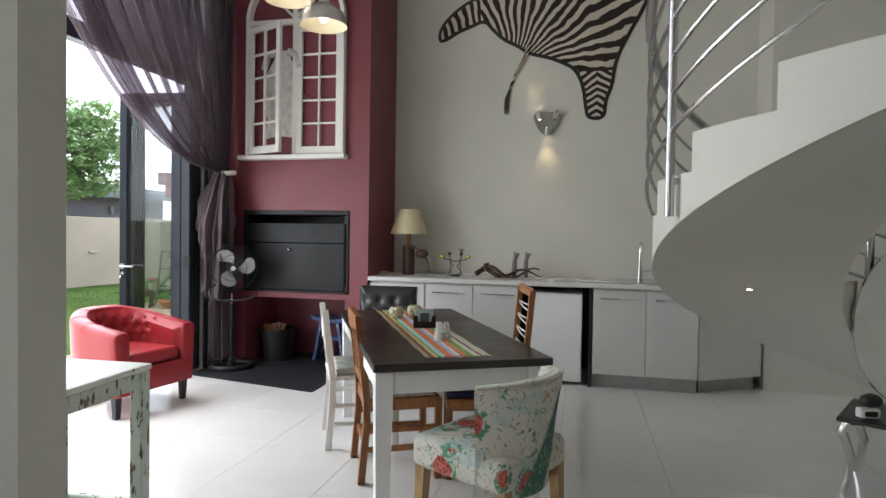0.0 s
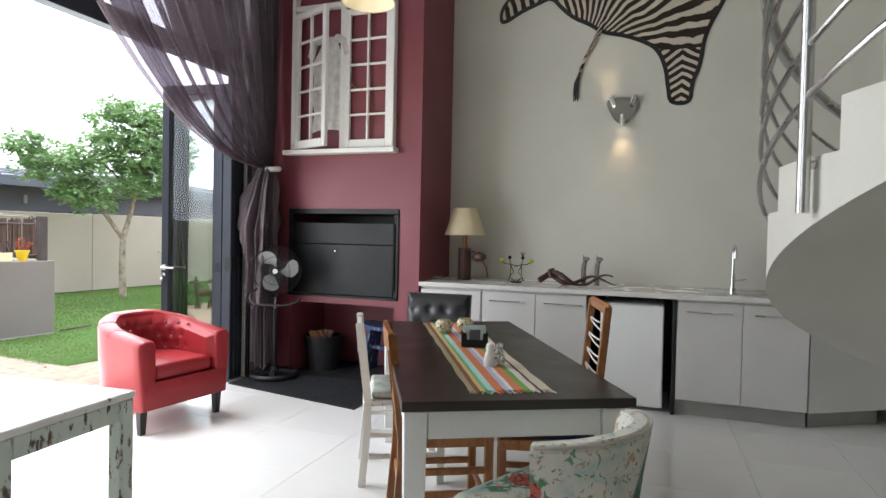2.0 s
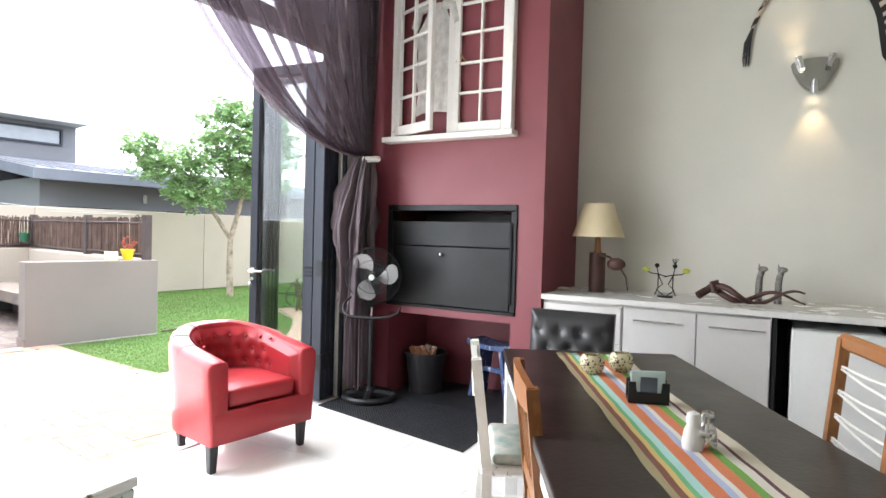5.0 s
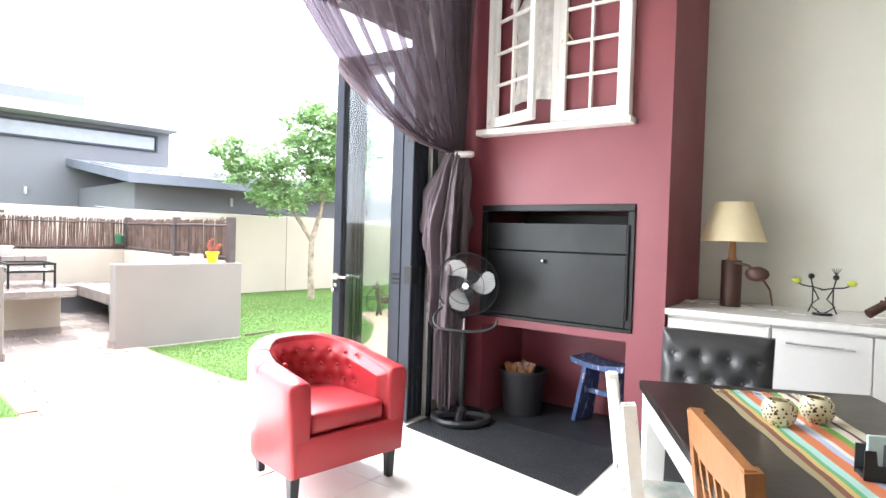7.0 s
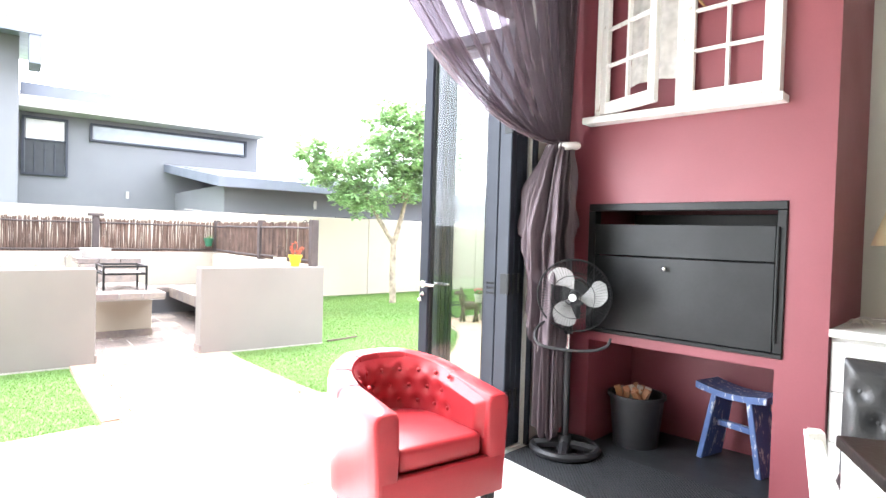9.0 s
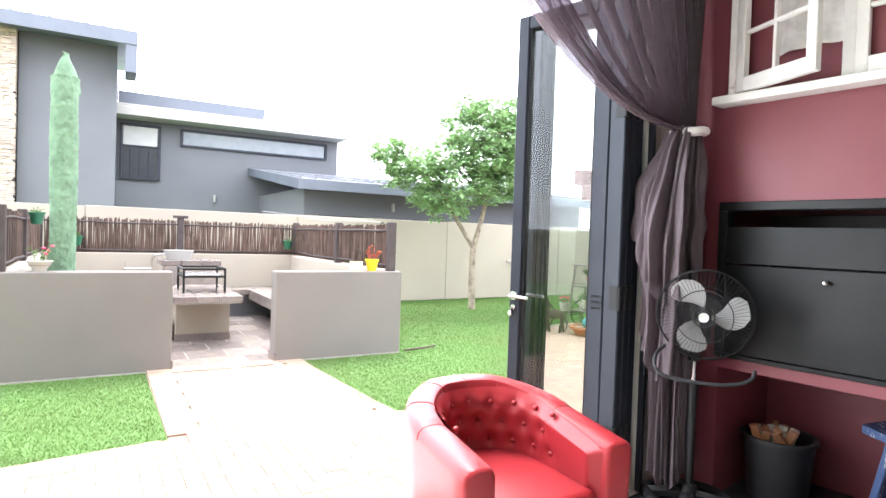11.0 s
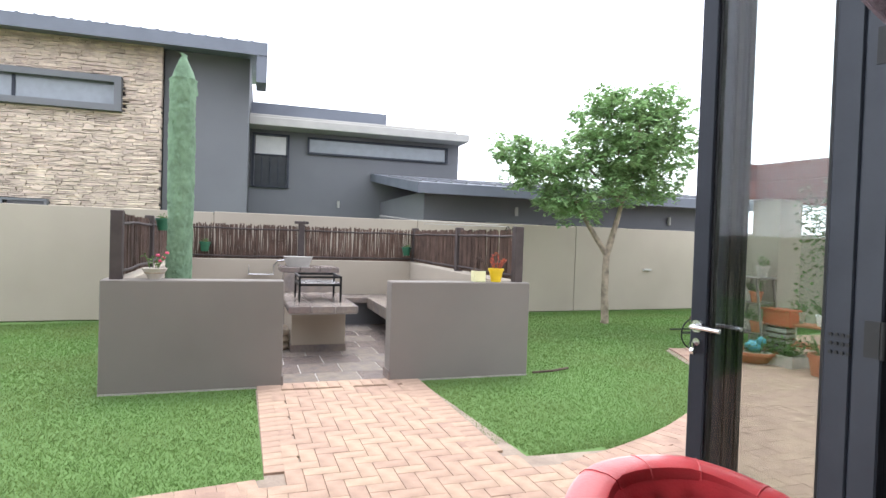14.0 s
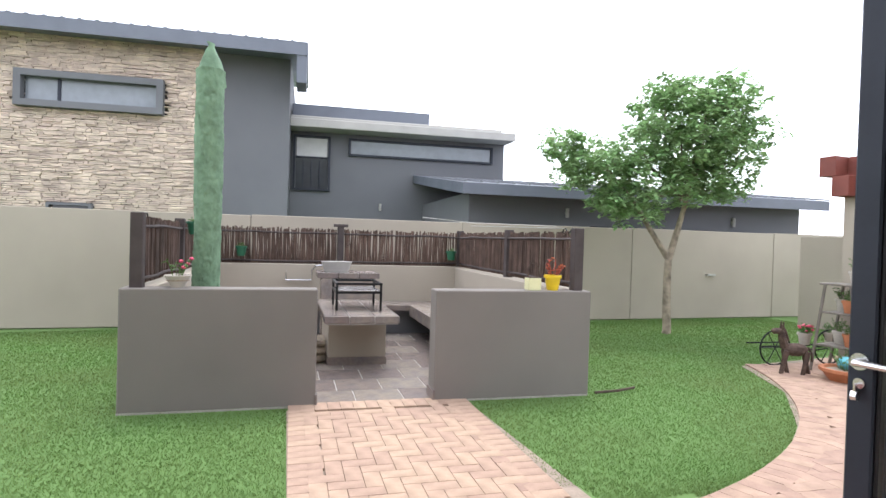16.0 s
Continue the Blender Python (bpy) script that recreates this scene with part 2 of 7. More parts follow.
def prism(bm, outline, z0, z1, m=None):
    """An upright prism over an outline in the plan; with m it is laid anywhere."""
    vs = [bm.verts.new((x, y, z0)) for x, y in outline]
    f = bm.faces.new(vs)
    top = bmesh.ops.extrude_face_region(bm, geom=[f])
    tv = [v for v in top["geom"] if isinstance(v, bmesh.types.BMVert)]
    bmesh.ops.translate(bm, vec=(0, 0, z1 - z0), verts=tv)
    if m is not None:
        bmesh.ops.transform(bm, matrix=m, verts=vs + tv)
    bmesh.ops.recalc_face_normals(bm, faces=list({g for v in vs + tv for g in v.link_faces}))
    return vs + tv


def finish(bm, name, material, smooth=False):
    me = bpy.data.meshes.new(name)
    bm.to_mesh(me)
    bm.free()
    me.materials.append(material)
    if smooth:
        me.polygons.foreach_set("use_smooth", [True] * len(me.polygons))
        me.set_sharp_from_angle(angle=radians(38))
    return me


def part(name, bm, material, parent=None, label="", smooth=False):
    ob = new(name, finish(bm, name, material, smooth))
    if parent is not None:
        ob.parent = parent
    if label:
        ob["label"] = label
    return ob


def thing(name, label, category, m=None, group="", kind=""):
    ob = tagged(new(name), label, category, group, kind)
    if m is not None:
        ob.matrix_basis = m
    return ob


def shared(name, mesh, parent, m):
    ob = new(name, mesh)
    ob.parent = parent
    ob.matrix_basis = m
    return ob


def structure(name, boxes, material, label, category="wall", bevel=0.0):
    bm = bmesh.new()
    for lo, hi in boxes:
        box(bm, lo, hi, None, bevel)
    return tagged(part(name, bm, material), label, category, kind="structure")


def pbox(name, lo, hi, material, parent, label="", bevel=0.004, m=None, seg=1):
    bm = bmesh.new()
    box(bm, lo, hi, m, bevel, seg)
    return part(name, bm, material, parent, label)


# ---- the room ----
CEIL = 5.3
floor = structure("floor", [((-3.86, -3.2, -0.16), (3.6, 6.1, -0.012))], M["grout"], "polished pale porcelain floor tiles", "floor")
structure("wall_north", [((-3.86, 5.98, -0.05), (3.6, 6.2, CEIL))], M["wall"], "tall beige painted plaster wall")
structure("wall_east", [((3.4, -3.2, -0.05), (3.6, 5.98, CEIL))], M["wall"], "tall beige painted plaster wall")
structure("wall_south", [((-3.86, -3.4, -0.05), (3.6, -3.2, CEIL))], M["wall"], "tall beige painted plaster wall")
structure("wall_recess", [((1.37, 5.56, -0.01), (3.4, 5.98, CEIL))], M["wall"], "beige wall step beside the counter")
# the gap at y -2.4 to -1.0 is an added, unseen opening for light
structure("wall_west", [((-3.86, 4.9, -0.05), (-3.64, 5.98, CEIL)), ((-3.86, -3.2, -0.05), (-3.64, -2.4, CEIL)), ((-3.86, -1.0, -0.05), (-3.64, 1.75, CEIL)), ((-3.86, -2.4, 4.95), (-3.64, -1.0, CEIL)), ((-3.86, 1.75, 4.95), (-3.64, 4.9, CEIL))],
          M["wall"], "beige wall round the glazed front")
structure("wall_partition", [((-3.64, 1.4, 0), (-1.735, 1.56, CEIL))], M["wall"], "beige partition wall end")
structure("ceiling", [((-3.86, -3.2, CEIL), (3.6, 6.2, CEIL + 0.2))], M["white"], "plain white ceiling", "ceiling")

# chimney breast with the grill opening and a wood niche below
structure("wall_chimney", [((-3.64, 5.2, 0.665), (-3.4, 5.98, CEIL)), ((-3.64, 5.2, 0), (-3.38, 5.98, 0.665)), ((-2.3, 5.2, 0.665), (-2.11, 5.98, CEIL)), ((-2.335, 5.2, 0), (-2.11, 5.98, 0.665)),
                           ((-3.4, 5.2, 0.665), (-2.3, 5.98, 0.72)), ((-3.4, 5.2, 1.51), (-2.3, 5.98, CEIL)),
                           ((-3.4, 5.8, 0), (-2.3, 5.98, 0.665)), ((-3.4, 5.9, 0.72), (-2.3, 5.98, 1.51))],
          M["red"], "deep red painted chimney breast", "chimney")

# glazed front: outer frame, transom and fixed lights above the folding doors
win = thing("window_1", "charcoal aluminium glazing above the folding doors", "window", kind="structure")
XF = -3.76
bars = [((1.75, 2.65), (4.9, 2.79)), ((1.75, 4.85), (4.9, 4.95)), ((1.75, 0), (1.83, 4.95)), ((4.84, 0), (4.9, 4.95)), ((3.28, 2.79), (3.34, 4.85)), ((1.83, 3.75), (4.84, 3.81))]
for (y0, z0), (y1, z1) in bars:
    pbox("window_frame", (XF - 0.05, y0, z0), (XF + 0.05, y1, z1), M["alu"], win)
for y0, y1 in ((1.83, 3.28), (3.34, 4.84)):
    for z0, z1 in ((2.79, 3.75), (3.81, 4.85)):
        g = pbox("pane", (XF - 0.004, y0, z0), (XF + 0.004, y1, z1), M["glass"], win, bevel=0)
        g.visible_shadow = False
pbox("window_frame", (-3.72, 4.9, 0), (-3.61, 4.925, 2.79), M["alu"], win)
# thin white upright strip between the leaves and the frame
pbox("seal", (-3.664, 4.874, 0.01), (-3.654, 4.884, 2.6), M["white"], win, "thin pale strip beside the door stack")
pbox("window_sill", (XF - 0.1, 1.75, -0.03), (XF + 0.11, 4.9, 0.008), M["tile"], win, "pale stone threshold")


def door_leaf(handle=False):
    """A glazed folding leaf 0.7 m wide; it hangs at its local origin and runs along -x."""
    d = thing("folding_door", "open folding door leaf of charcoal aluminium and glass", "door", group="folding doors", kind="structure")
    w, h, t = 0.68, 2.54, 0.03
    hs = 0.175 if handle else 0.085   # the leading leaf carries the hinge profile
    for n, lo, hi in (("stile", (-w, -t, 0.02), (-w + 0.075, t, h)), ("stile", (-0.085, -t, 0.02), (0, t, h)), ("rail", (-w + 0.075, -t, 0.02), (-hs, t, 0.12)), ("rail", (-w + 0.075, -t, h - 0.08), (-hs, t, h))):
        pbox(n, lo, hi, M["alu"], d, bevel=0.006)
    if handle:
        pbox("stile", (-0.175, -t + 0.004, 0.02), (-0.089, t - 0.004, h), M["alu"], d, bevel=0.006)
        bm = bmesh.new()
        for i in range(4):
            for j in range(3):
                cyl(bm, (-0.15 + 0.018 * i, -t - 0.003, 0.95 + 0.03 * j), (-0.15 + 0.018 * i, -t + 0.004, 0.95 + 0.03 * j), 0.006, seg=8)
        part("screw", bm, M["black"], d, "black hinge screws")
    for x0, x1 in ((-w + 0.075, -w + 0.087), (-hs - 0.012, -hs)):
        pbox("bead", (x0, -0.016, 0.12), (x1, 0.016, h - 0.08), M["black"], d, bevel=0.002)
    p = pbox("pane", (-w + 0.075, -0.004, 0.12), (-hs, 0.004, h - 0.08), M["glass"], d, bevel=0)
    p.visible_shadow = False
    for z in (0.25, 0.95, 1.9):
        bm = bmesh.new()
        cyl(bm, (0.006, -t - 0.006, z), (0.006, -t - 0.006, z + 0.12), 0.012)
        box(bm, (-0.05, -t - 0.004, z), (0, -t, z + 0.12))
        part("hinge", bm, M["black"], d)
    if handle:
        for s in (-1, 1):
            hb = bmesh.new()
            cyl(hb, (-w + 0.037, s * t, 0.965), (-w + 0.037, s * (t + 0.012), 0.965), 0.026)
            cyl(hb, (-w + 0.037, s * t, 0.965), (-w + 0.037, s * (t + 0.05), 0.965), 0.01)
            tube(hb, [(-w + 0.037, s * (t + 0.045), 0.965), (-w + 0.09, s * (t + 0.05), 0.965), (-w + 0.16, s * (t + 0.047), 0.963)], 0.01)
            part("handle", hb, M["steel"], d, "brushed steel lever handle", True)
        hb = bmesh.new()
        cyl(hb, (-w + 0.037, -t - 0.01, 0.9), (-w + 0.037, -t, 0.9), 0.016)
        box(hb, (-w + 0.034, -t - 0.035, 0.875), (-w + 0.04, -t - 0.008, 0.9))
        cyl(hb, (-w + 0.03, -t - 0.03, 0.865), (-w + 0.046, -t - 0.03, 0.865), 0.014)
        part("lock", hb, M["steel"], d, "cylinder lock with a key in it")
    return d


lead = door_leaf(True)
lead.matrix_basis = pose(-3.63, 4.71, 0, 0, 0, 7)
leaf = door_leaf()
leaf.matrix_basis = pose(-3.64, 4.775, 0, 0, 0, 2)
copy_thing(leaf, pose(-3.645, 4.835, 0, 0, 0, 0))

# ---- the garden ----
GZ = -0.05
bm = bmesh.new()
s = 400
prism(bm, [(-s, -s), (-3.86, -s), (-3.86, s), (-s, s)], GZ - 0.3, GZ - 0.012)
tagged(part("ground", bm, M["grass"]), "green lawn", "lawn", kind="structure")
bm = bmesh.new()
prism(bm, [(-3.86, 6.2), (s, 6.2), (s, s), (-3.86, s)], GZ - 0.3, GZ - 0.012)
prism(bm, [(3.6, 6.2), (3.6, -3.4), (-3.86, -3.4), (-3.86, -s), (s, -s), (s, 6.2)], GZ - 0.3, GZ - 0.012)
tagged(part("ground_beyond", bm, M["sand"]), "bare ground beyond the house", "ground", kind="structure")

BA = math.atan2(0.129, 0.9916)
BOMA = Matrix.Translation((-7.92, 2.2, GZ)) @ Matrix.Rotation(-BA, 4, "Z")   # local y runs along its front, -x to its back
BOMA_W, BOMA_D, BOMA_H, BT = 3.8, 3.75, 0.92, 0.2

structure("garden_wall", [], M["render_cream"], "long cream rendered boundary wall with vertical joints", "wall")
gw = bpy.data.objects["garden_wall"]
bm = bmesh.new()
y = -9.0
for k, y1 in enumerate((-6.5, -3.2, 0.1, 3.4, 6.7, 9.98, 13.28, 15.5)):
    box(bm, (-0.18, y, 0), (0, y1 - 0.012, 1.58 + 0.012 * k), None, 0.006)
    box(bm, (-0.16, y1 - 0.02, 0), (-0.02, y1 + 0.01, 1.55 + 0.01 * k))
    y = y1
gw.data = finish(bm, "garden_wall", M["render_cream"])
gw.matrix_basis = Matrix.Translation((-12.386, 0.0, GZ)) @ Matrix.Rotation(-math.atan(0.075), 4, "Z")
gw2 = structure("garden_wall_side", [((-10.36, 12.6, GZ), (-3.4, 12.8, 1.525)), ((-7.57, 9.5, GZ), (-7.21, 9.94, 1.905)), ((-11.5, 15.2, GZ), (-9.0, 15.4, 1.62))], M["render_cream"], "cream rendered side wall and a square pillar", "wall")
structure("garden_wall_end", [((-13.6, -9.2, GZ), (-3.86, -9.0, 1.6))], M["render_cream"], "cream rendered boundary wall", "wall")


def arc_circle(p, q, r):
    (ax, ay), (bx, by), (cx, cy) = p, q, r
    d = 2 * (ax * (by - cy) + bx * (cy - ay) + cx * (ay - by))
    ux = ((ax * ax + ay * ay) * (by - cy) + (bx * bx + by * by) * (cy - ay) + (cx * cx + cy * cy) * (ay - by)) / d
    uy = ((ax * ax + ay * ay) * (cx - bx) + (bx * bx + by * by) * (ax - cx) + (cx * cx + cy * cy) * (bx - ax)) / d
    return ux, uy, math.hypot(ax - ux, ay - uy)


LX, LY, LR = arc_circle((-5.46, 5.29), (-6.25, 7.08), (-7.96, 8.55))   # the round edge of the lawn
TOB = BOMA.inverted()


def paved(x, y, edge=0.0):
    """Is there paving at this place, edge metres in from its border?"""
    if not -3.0 < y < 12 or x > -3.88:
        return False
    b = TOB @ Vector((x, y, 0))
    if 1.21 + edge < b.y < 2.66 - edge and 0.2 < b.x < 2.6:
        return True
    if y < 4.74 - edge:
        return x > -5.8 + edge
    if y < 5.29:
        return x > -5.53 + edge
    return math.hypot(x - LX, y - LY) > LR + edge and x > -8.0 - (y - 8.5) * 0.1 + edge


# the pieces of the boma, a low-walled barbecue court
def in_boma(name, boxes, material, label, category="wall", bevel=0.008):
    ob = structure(name, boxes, material, label, category, bevel)
    ob.matrix_basis = BOMA
    return ob


W, D, H, T = BOMA_W, BOMA_D, BOMA_H, BT
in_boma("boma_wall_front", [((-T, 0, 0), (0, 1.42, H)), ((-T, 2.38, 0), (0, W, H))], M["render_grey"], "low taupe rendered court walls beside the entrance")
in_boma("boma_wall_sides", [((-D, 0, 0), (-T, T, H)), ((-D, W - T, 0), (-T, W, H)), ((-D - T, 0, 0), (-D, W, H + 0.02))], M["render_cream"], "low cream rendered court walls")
in_boma("boma_wall_skirting", [((-T - 0.012, 1.412, 0), (0.012, 1.432, 0.09)), ((-T - 0.012, 2.368, 0), (0.012, 2.388, 0.09))], M["slate"], "slate skirting of the court entrance", "skirting", 0.002)
boma_floor = in_boma("boma_floor", [((-D, 0, -0.1), (0, W, 0.004))], M["slate_joint"], "multicoloured slate tile floor", "floor", 0)

bench = thing("corner_bench", "built-in tiled corner bench with a slate top", "bench", BOMA)
pbox("seat", (-D + 0.004, T, 0.34), (-D + 0.5, W - T - 0.004, 0.42), M["slate"], bench, "slate-tiled seat edge")
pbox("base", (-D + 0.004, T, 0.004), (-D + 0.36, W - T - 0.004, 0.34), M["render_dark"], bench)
pbox("seat", (-D + 0.504, W - T - 0.78, 0.27), (-0.26, W - T - 0.004, 0.42), M["slate"], bench)
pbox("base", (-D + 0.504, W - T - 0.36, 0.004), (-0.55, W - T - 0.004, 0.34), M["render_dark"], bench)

ped = thing("barbecue_plinth", "stepped barbecue plinth with slate-tiled tops", "barbecue", BOMA)
pbox("base", (-2.6, 1.6, 0.09), (-1.42, 2.2, 0.48), M["render_cream"], ped, bevel=0.004)
pbox("skirting", (-2.62, 1.59, 0.004), (-1.408, 2.212, 0.09), M["slate"], ped)
pbox("upper_block", (-2.95, 1.58, 0.004), (-2.6, 2.24, 0.82), M["slate"], ped)
slab_me = {}


def slab_tiles(name, x0, x1, y0, y1, z0, z1, nx, ny, parent):
    sx, sy = (x1 - x0) / nx, (y1 - y0) / ny
    key = (round(sx, 3), round(sy, 3), round(z1 - z0, 3))
    if key not in slab_me:
        b = bmesh.new()
        box(b, (-sx / 2 + 0.005, -sy / 2 + 0.005, -(z1 - z0) / 2), (sx / 2 - 0.005, sy / 2 - 0.005, (z1 - z0) / 2), None, 0.003)
        slab_me[key] = finish(b, name, M["slate"])
    for i in range(nx):
        for j in range(ny):
            shared(name, slab_me[key], parent, Matrix.Translation((x0 + sx * (i + 0.5), y0 + sy * (j + 0.5), (z0 + z1) / 2)))


pbox("core", (-2.6, 1.545, 0.485), (-1.015, 2.255, 0.56), M["slate_joint"], ped, bevel=0)
slab_tiles("tile", -2.6, -1.0, 1.53, 2.27, 0.5, 0.57, 5, 3, ped)
slab_tiles("tile", -3.25, -2.6, 1.53, 2.3, 0.825, 0.89, 2, 3, ped)

grill = thing("grill_stand", "black steel grill stand on the plinth", "grill", BOMA)
for x in (-2.0, -1.45):
    for y in (1.68, 2.14):
        pbox("leg", (x - 0.012, y - 0.012, 0.57), (x + 0.012, y + 0.012, 0.85), M["black"], grill)
for z in (0.76, 0.85):
    bm = bmesh.new()
    for x in (-2.0, -1.45):
        box(bm, (x - 0.012, 1.668, z - 0.012), (x + 0.012, 2.152, z + 0.012))
    for y in (1.68, 2.14):
        box(bm, (-1.988, y - 0.0115, z - 0.0115), (-1.462, y + 0.0115, z + 0.0115))
    part("frame", bm, M["black"], grill)
pbox("plate", (-1.985, 1.695, 0.775), (-1.465, 2.125, 0.785), M["steel"], grill, "grey steel plate")
basin = thing("basin", "oval galvanised basin on the upper plinth", "basin", BOMA @ Matrix.Translation((-2.9, 1.78, 0.89)))
bm = bmesh.new()
lathe(bm, [(0.0, 0), (0.13, 0), (0.17, 0.13), (0.175, 0.13), (0.16, 0.125), (0.12, 0.012), (0, 0.012)], 24)
bm.transform(Matrix.Diagonal((1, 1.15, 1, 1)))
part("bowl", bm, M["slab"], basin, smooth=True)
tap = thing("garden_tap", "steel tap pipe on the court wall", "tap", BOMA)
bm = bmesh.new()
tube(bm, [(-D + 0.01, 1.15, 0.72), (-D + 0.06, 1.15, 0.72), (-D + 0.06, 1.15, 0.86), (-D + 0.06, 1.15, 0.72), (-D + 0.06, 1.5, 0.72), (-D + 0.06, 1.5, 0.85), (-D + 0.1, 1.55, 0.92), (-D + 0.1, 1.75, 0.95)], 0.014)
part("pipe", bm, M["steel"], tap)
logs = thing("firewood_pile", "small pile of split firewood beside the plinth", "firewood", BOMA)
for k in range(12):
    bm = bmesh.new()
    x, z = -1.55 - 0.09 * (k % 4), 0.05 + 0.085 * (k // 4)
    cyl(bm, (x, 1.44, z), (x, 1.58, z + random.uniform(-0.01, 0.01)), 0.04, 0.036, 7)
    part("log", bm, M["bark"], logs)

# posts and stick fence on the court walls
fence = thing("stick_fence", "dark stick fence panels between square posts on the low walls", "fence", BOMA)
corners = [(-0.1, 0.1), (-1.8, 0.1), (-D - 0.1, 0.1), (-D - 0.1, 1.9), (-D - 0.1, W - 0.1), (-1.8, W - 0.1), (-0.1, W - 0.1)]
for x, y in corners:
    bm = bmesh.new()
    box(bm, (x - 0.045, y - 0.045, H - 0.02), (x + 0.045, y + 0.045, H + 0.56), None, 0.006)
    if (x, y) == corners[3]:
        box(bm, (x - 0.07, y - 0.1, H + 0.56), (x + 0.07, y + 0.1, H + 0.6), None, 0.004)
    part("post", bm, M["post"], fence)
rnd = random.Random(5)
for (ax, ay), (bx, by) in zip(corners, corners[1:]):
    d = Vector((bx - ax, by - ay, 0))
    ln = d.length
    d.normalize()
    bm = bmesh.new()
    n = int((ln - 0.12) / 0.0135)
    for k in range(n):
        p = Vector((ax, ay, 0)) + d * (0.06 + (ln - 0.12) * (k + 0.5) / n)
        side = Vector((-d.y, d.x, 0)) * rnd.uniform(-0.016, 0.016)
        lean = d * rnd.uniform(-0.025, 0.025)
        top = H + 0.515 + rnd.uniform(-0.022, 0.022)
        pts = [p + side + Vector((0, 0, H + 0.02)), p + side + lean * 0.5 + d * rnd.uniform(-0.012, 0.012) + Vector((0, 0, H + 0.25)), p + side + lean + Vector((0, 0, top))]
        tube(bm, pts, rnd.uniform(0.007, 0.0125), 5)
    tagged(part("brushwood", bm, M["stick"], fence), kind="stuff")
    for z in (0.06, 0.46):
        bm = bmesh.new()
        off = Vector((-d.y, d.x, 0)) * (-0.022)
        m0, m1 = Vector((ax, ay, 0)) + d * 0.04, Vector((bx, by, 0)) - d * 0.04
        tube(bm, [m0.lerp(m1, i / 6) + off + Vector((0, 0, H + z + rnd.uniform(-0.008, 0.008))) for i in range(7)], 0.013, 6)
        part("rail", bm, M["post"], fence)
for y, s in ((0.1, 1), (W - 0.1, -1)):
    bm = bmesh.new()
    for cx in (0.1, 0.26):
        tube(bm, [(-0.1 - cx + 0.05 * (1 - a / 16) * math.cos(a * 0.55) * 1.1, y, H + 0.52 + 0.05 * (1 - a / 16) * math.sin(a * 0.55)) for a in range(15)], 0.006, 5)
    tube(bm, [(-0.1, y, H + 0.47), (-0.25, y, H + 0.53), (-0.4, y, H + 0.47)], 0.006, 5)
    part("scroll", bm, M["black"], fence, "wrought-iron scroll")
line = thing("washing_line", "thin pale washing line rods above the fence", "rod", BOMA)
bm = bmesh.new()
tube(bm, [(-0.12, W - 0.3, H + 0.57), (-1.0, 3.0, H + 0.6), (-1.6, 2.6, H + 0.66)], 0.004, 5)
tube(bm, [(-0.12, W - 0.22, H + 0.555), (-1.4, 3.1, H + 0.58)], 0.004, 5)
part("rod", bm, M["slab"], line)


def pot(name, label, prof, material, m, leaf=None, flowers=None, n=24, spread=0.1, tall=0.2, seed=1, group=""):
    """A pot on its base with a small plant: leaves are folded blades on thin stems."""
    t = thing(name, label, "plant pot", m, group)
    b = bmesh.new()
    lathe(b, prof, 20)
    part("pot", b, material, t, smooth=True)
    top = max(z for _, z in prof) - 0.015
    rad = max(r for r, _ in prof) * 0.9
    b = bmesh.new()
    cyl(b, (0, 0, top - 0.03), (0, 0, top - 0.01), rad * 0.9, seg=14)
    part("soil", b, M["sand"], t)
    r = random.Random(seed)
    if leaf:
        b, f = bmesh.new(), bmesh.new()
        for _ in range(n):
            a, q = r.uniform(0, math.tau), r.uniform(0.3, 1)
            foot = Vector((math.cos(a), math.sin(a), 0)) * rad * 0.5 * r.random() + Vector((0, 0, top - 0.02))
            tip = foot + Vector((math.cos(a) * spread * q, math.sin(a) * spread * q, tall * r.uniform(0.5, 1)))
            tube(b, [foot, foot.lerp(tip, 0.6) + Vector((0, 0, 0.02)), tip], 0.0025, 4)
            for s in range(3):
                c = foot.lerp(tip, 0.45 + 0.27 * s)
                side = Vector((r.uniform(-1, 1), r.uniform(-1, 1), r.uniform(-0.2, 0.5))).normalized() * r.uniform(0.025, 0.05)
                up = Vector((0, 0, 0.012))
                v = [b.verts.new(c), b.verts.new(c + side * 0.5 + up + side.cross(Vector((0, 0, 0.35)))), b.verts.new(c + side), b.verts.new(c + side * 0.5 + up - side.cross(Vector((0, 0, 0.35))))]
                b.faces.new(v)
            if flowers and r.random() < 0.5:
                ball(f, tip, 0.018, (1, 1, 0.7), 7, 5)
        tagged(part("foliage", b, leaf, t), kind="stuff")
        if flowers:
            part("blossom", f, flowers, t)
        else:
            f.free()
    return t


M["yellow"] = mat("yellow_glaze", (0.75, 0.52, 0.02), 0.3, vary=0.06)
M["pink"] = mat("pink_petals", (0.65, 0.08, 0.16), 0.6, vary=0.15)
M["orangeleaf"] = leaf_mat("red_orange_leaf", (0.5, 0.12, 0.05))
M["terra"] = mat("terracotta", (0.45, 0.17, 0.08), 0.8, vary=0.12, scale=8)
M["palepot"] = mat("pale_cement_pot", (0.5, 0.46, 0.4), 0.85, vary=0.12, scale=8)
M["turq"] = mat("turquoise_glaze", (0.1, 0.42, 0.5), 0.3, vary=0.12)
M["greenplastic"] = mat("green_plastic", (0.02, 0.12, 0.06), 0.45, vary=0.06)
M["rust"] = mat("rusty_wire", (0.1, 0.065, 0.05), 0.75, metal=0.3, vary=0.25, scale=20)
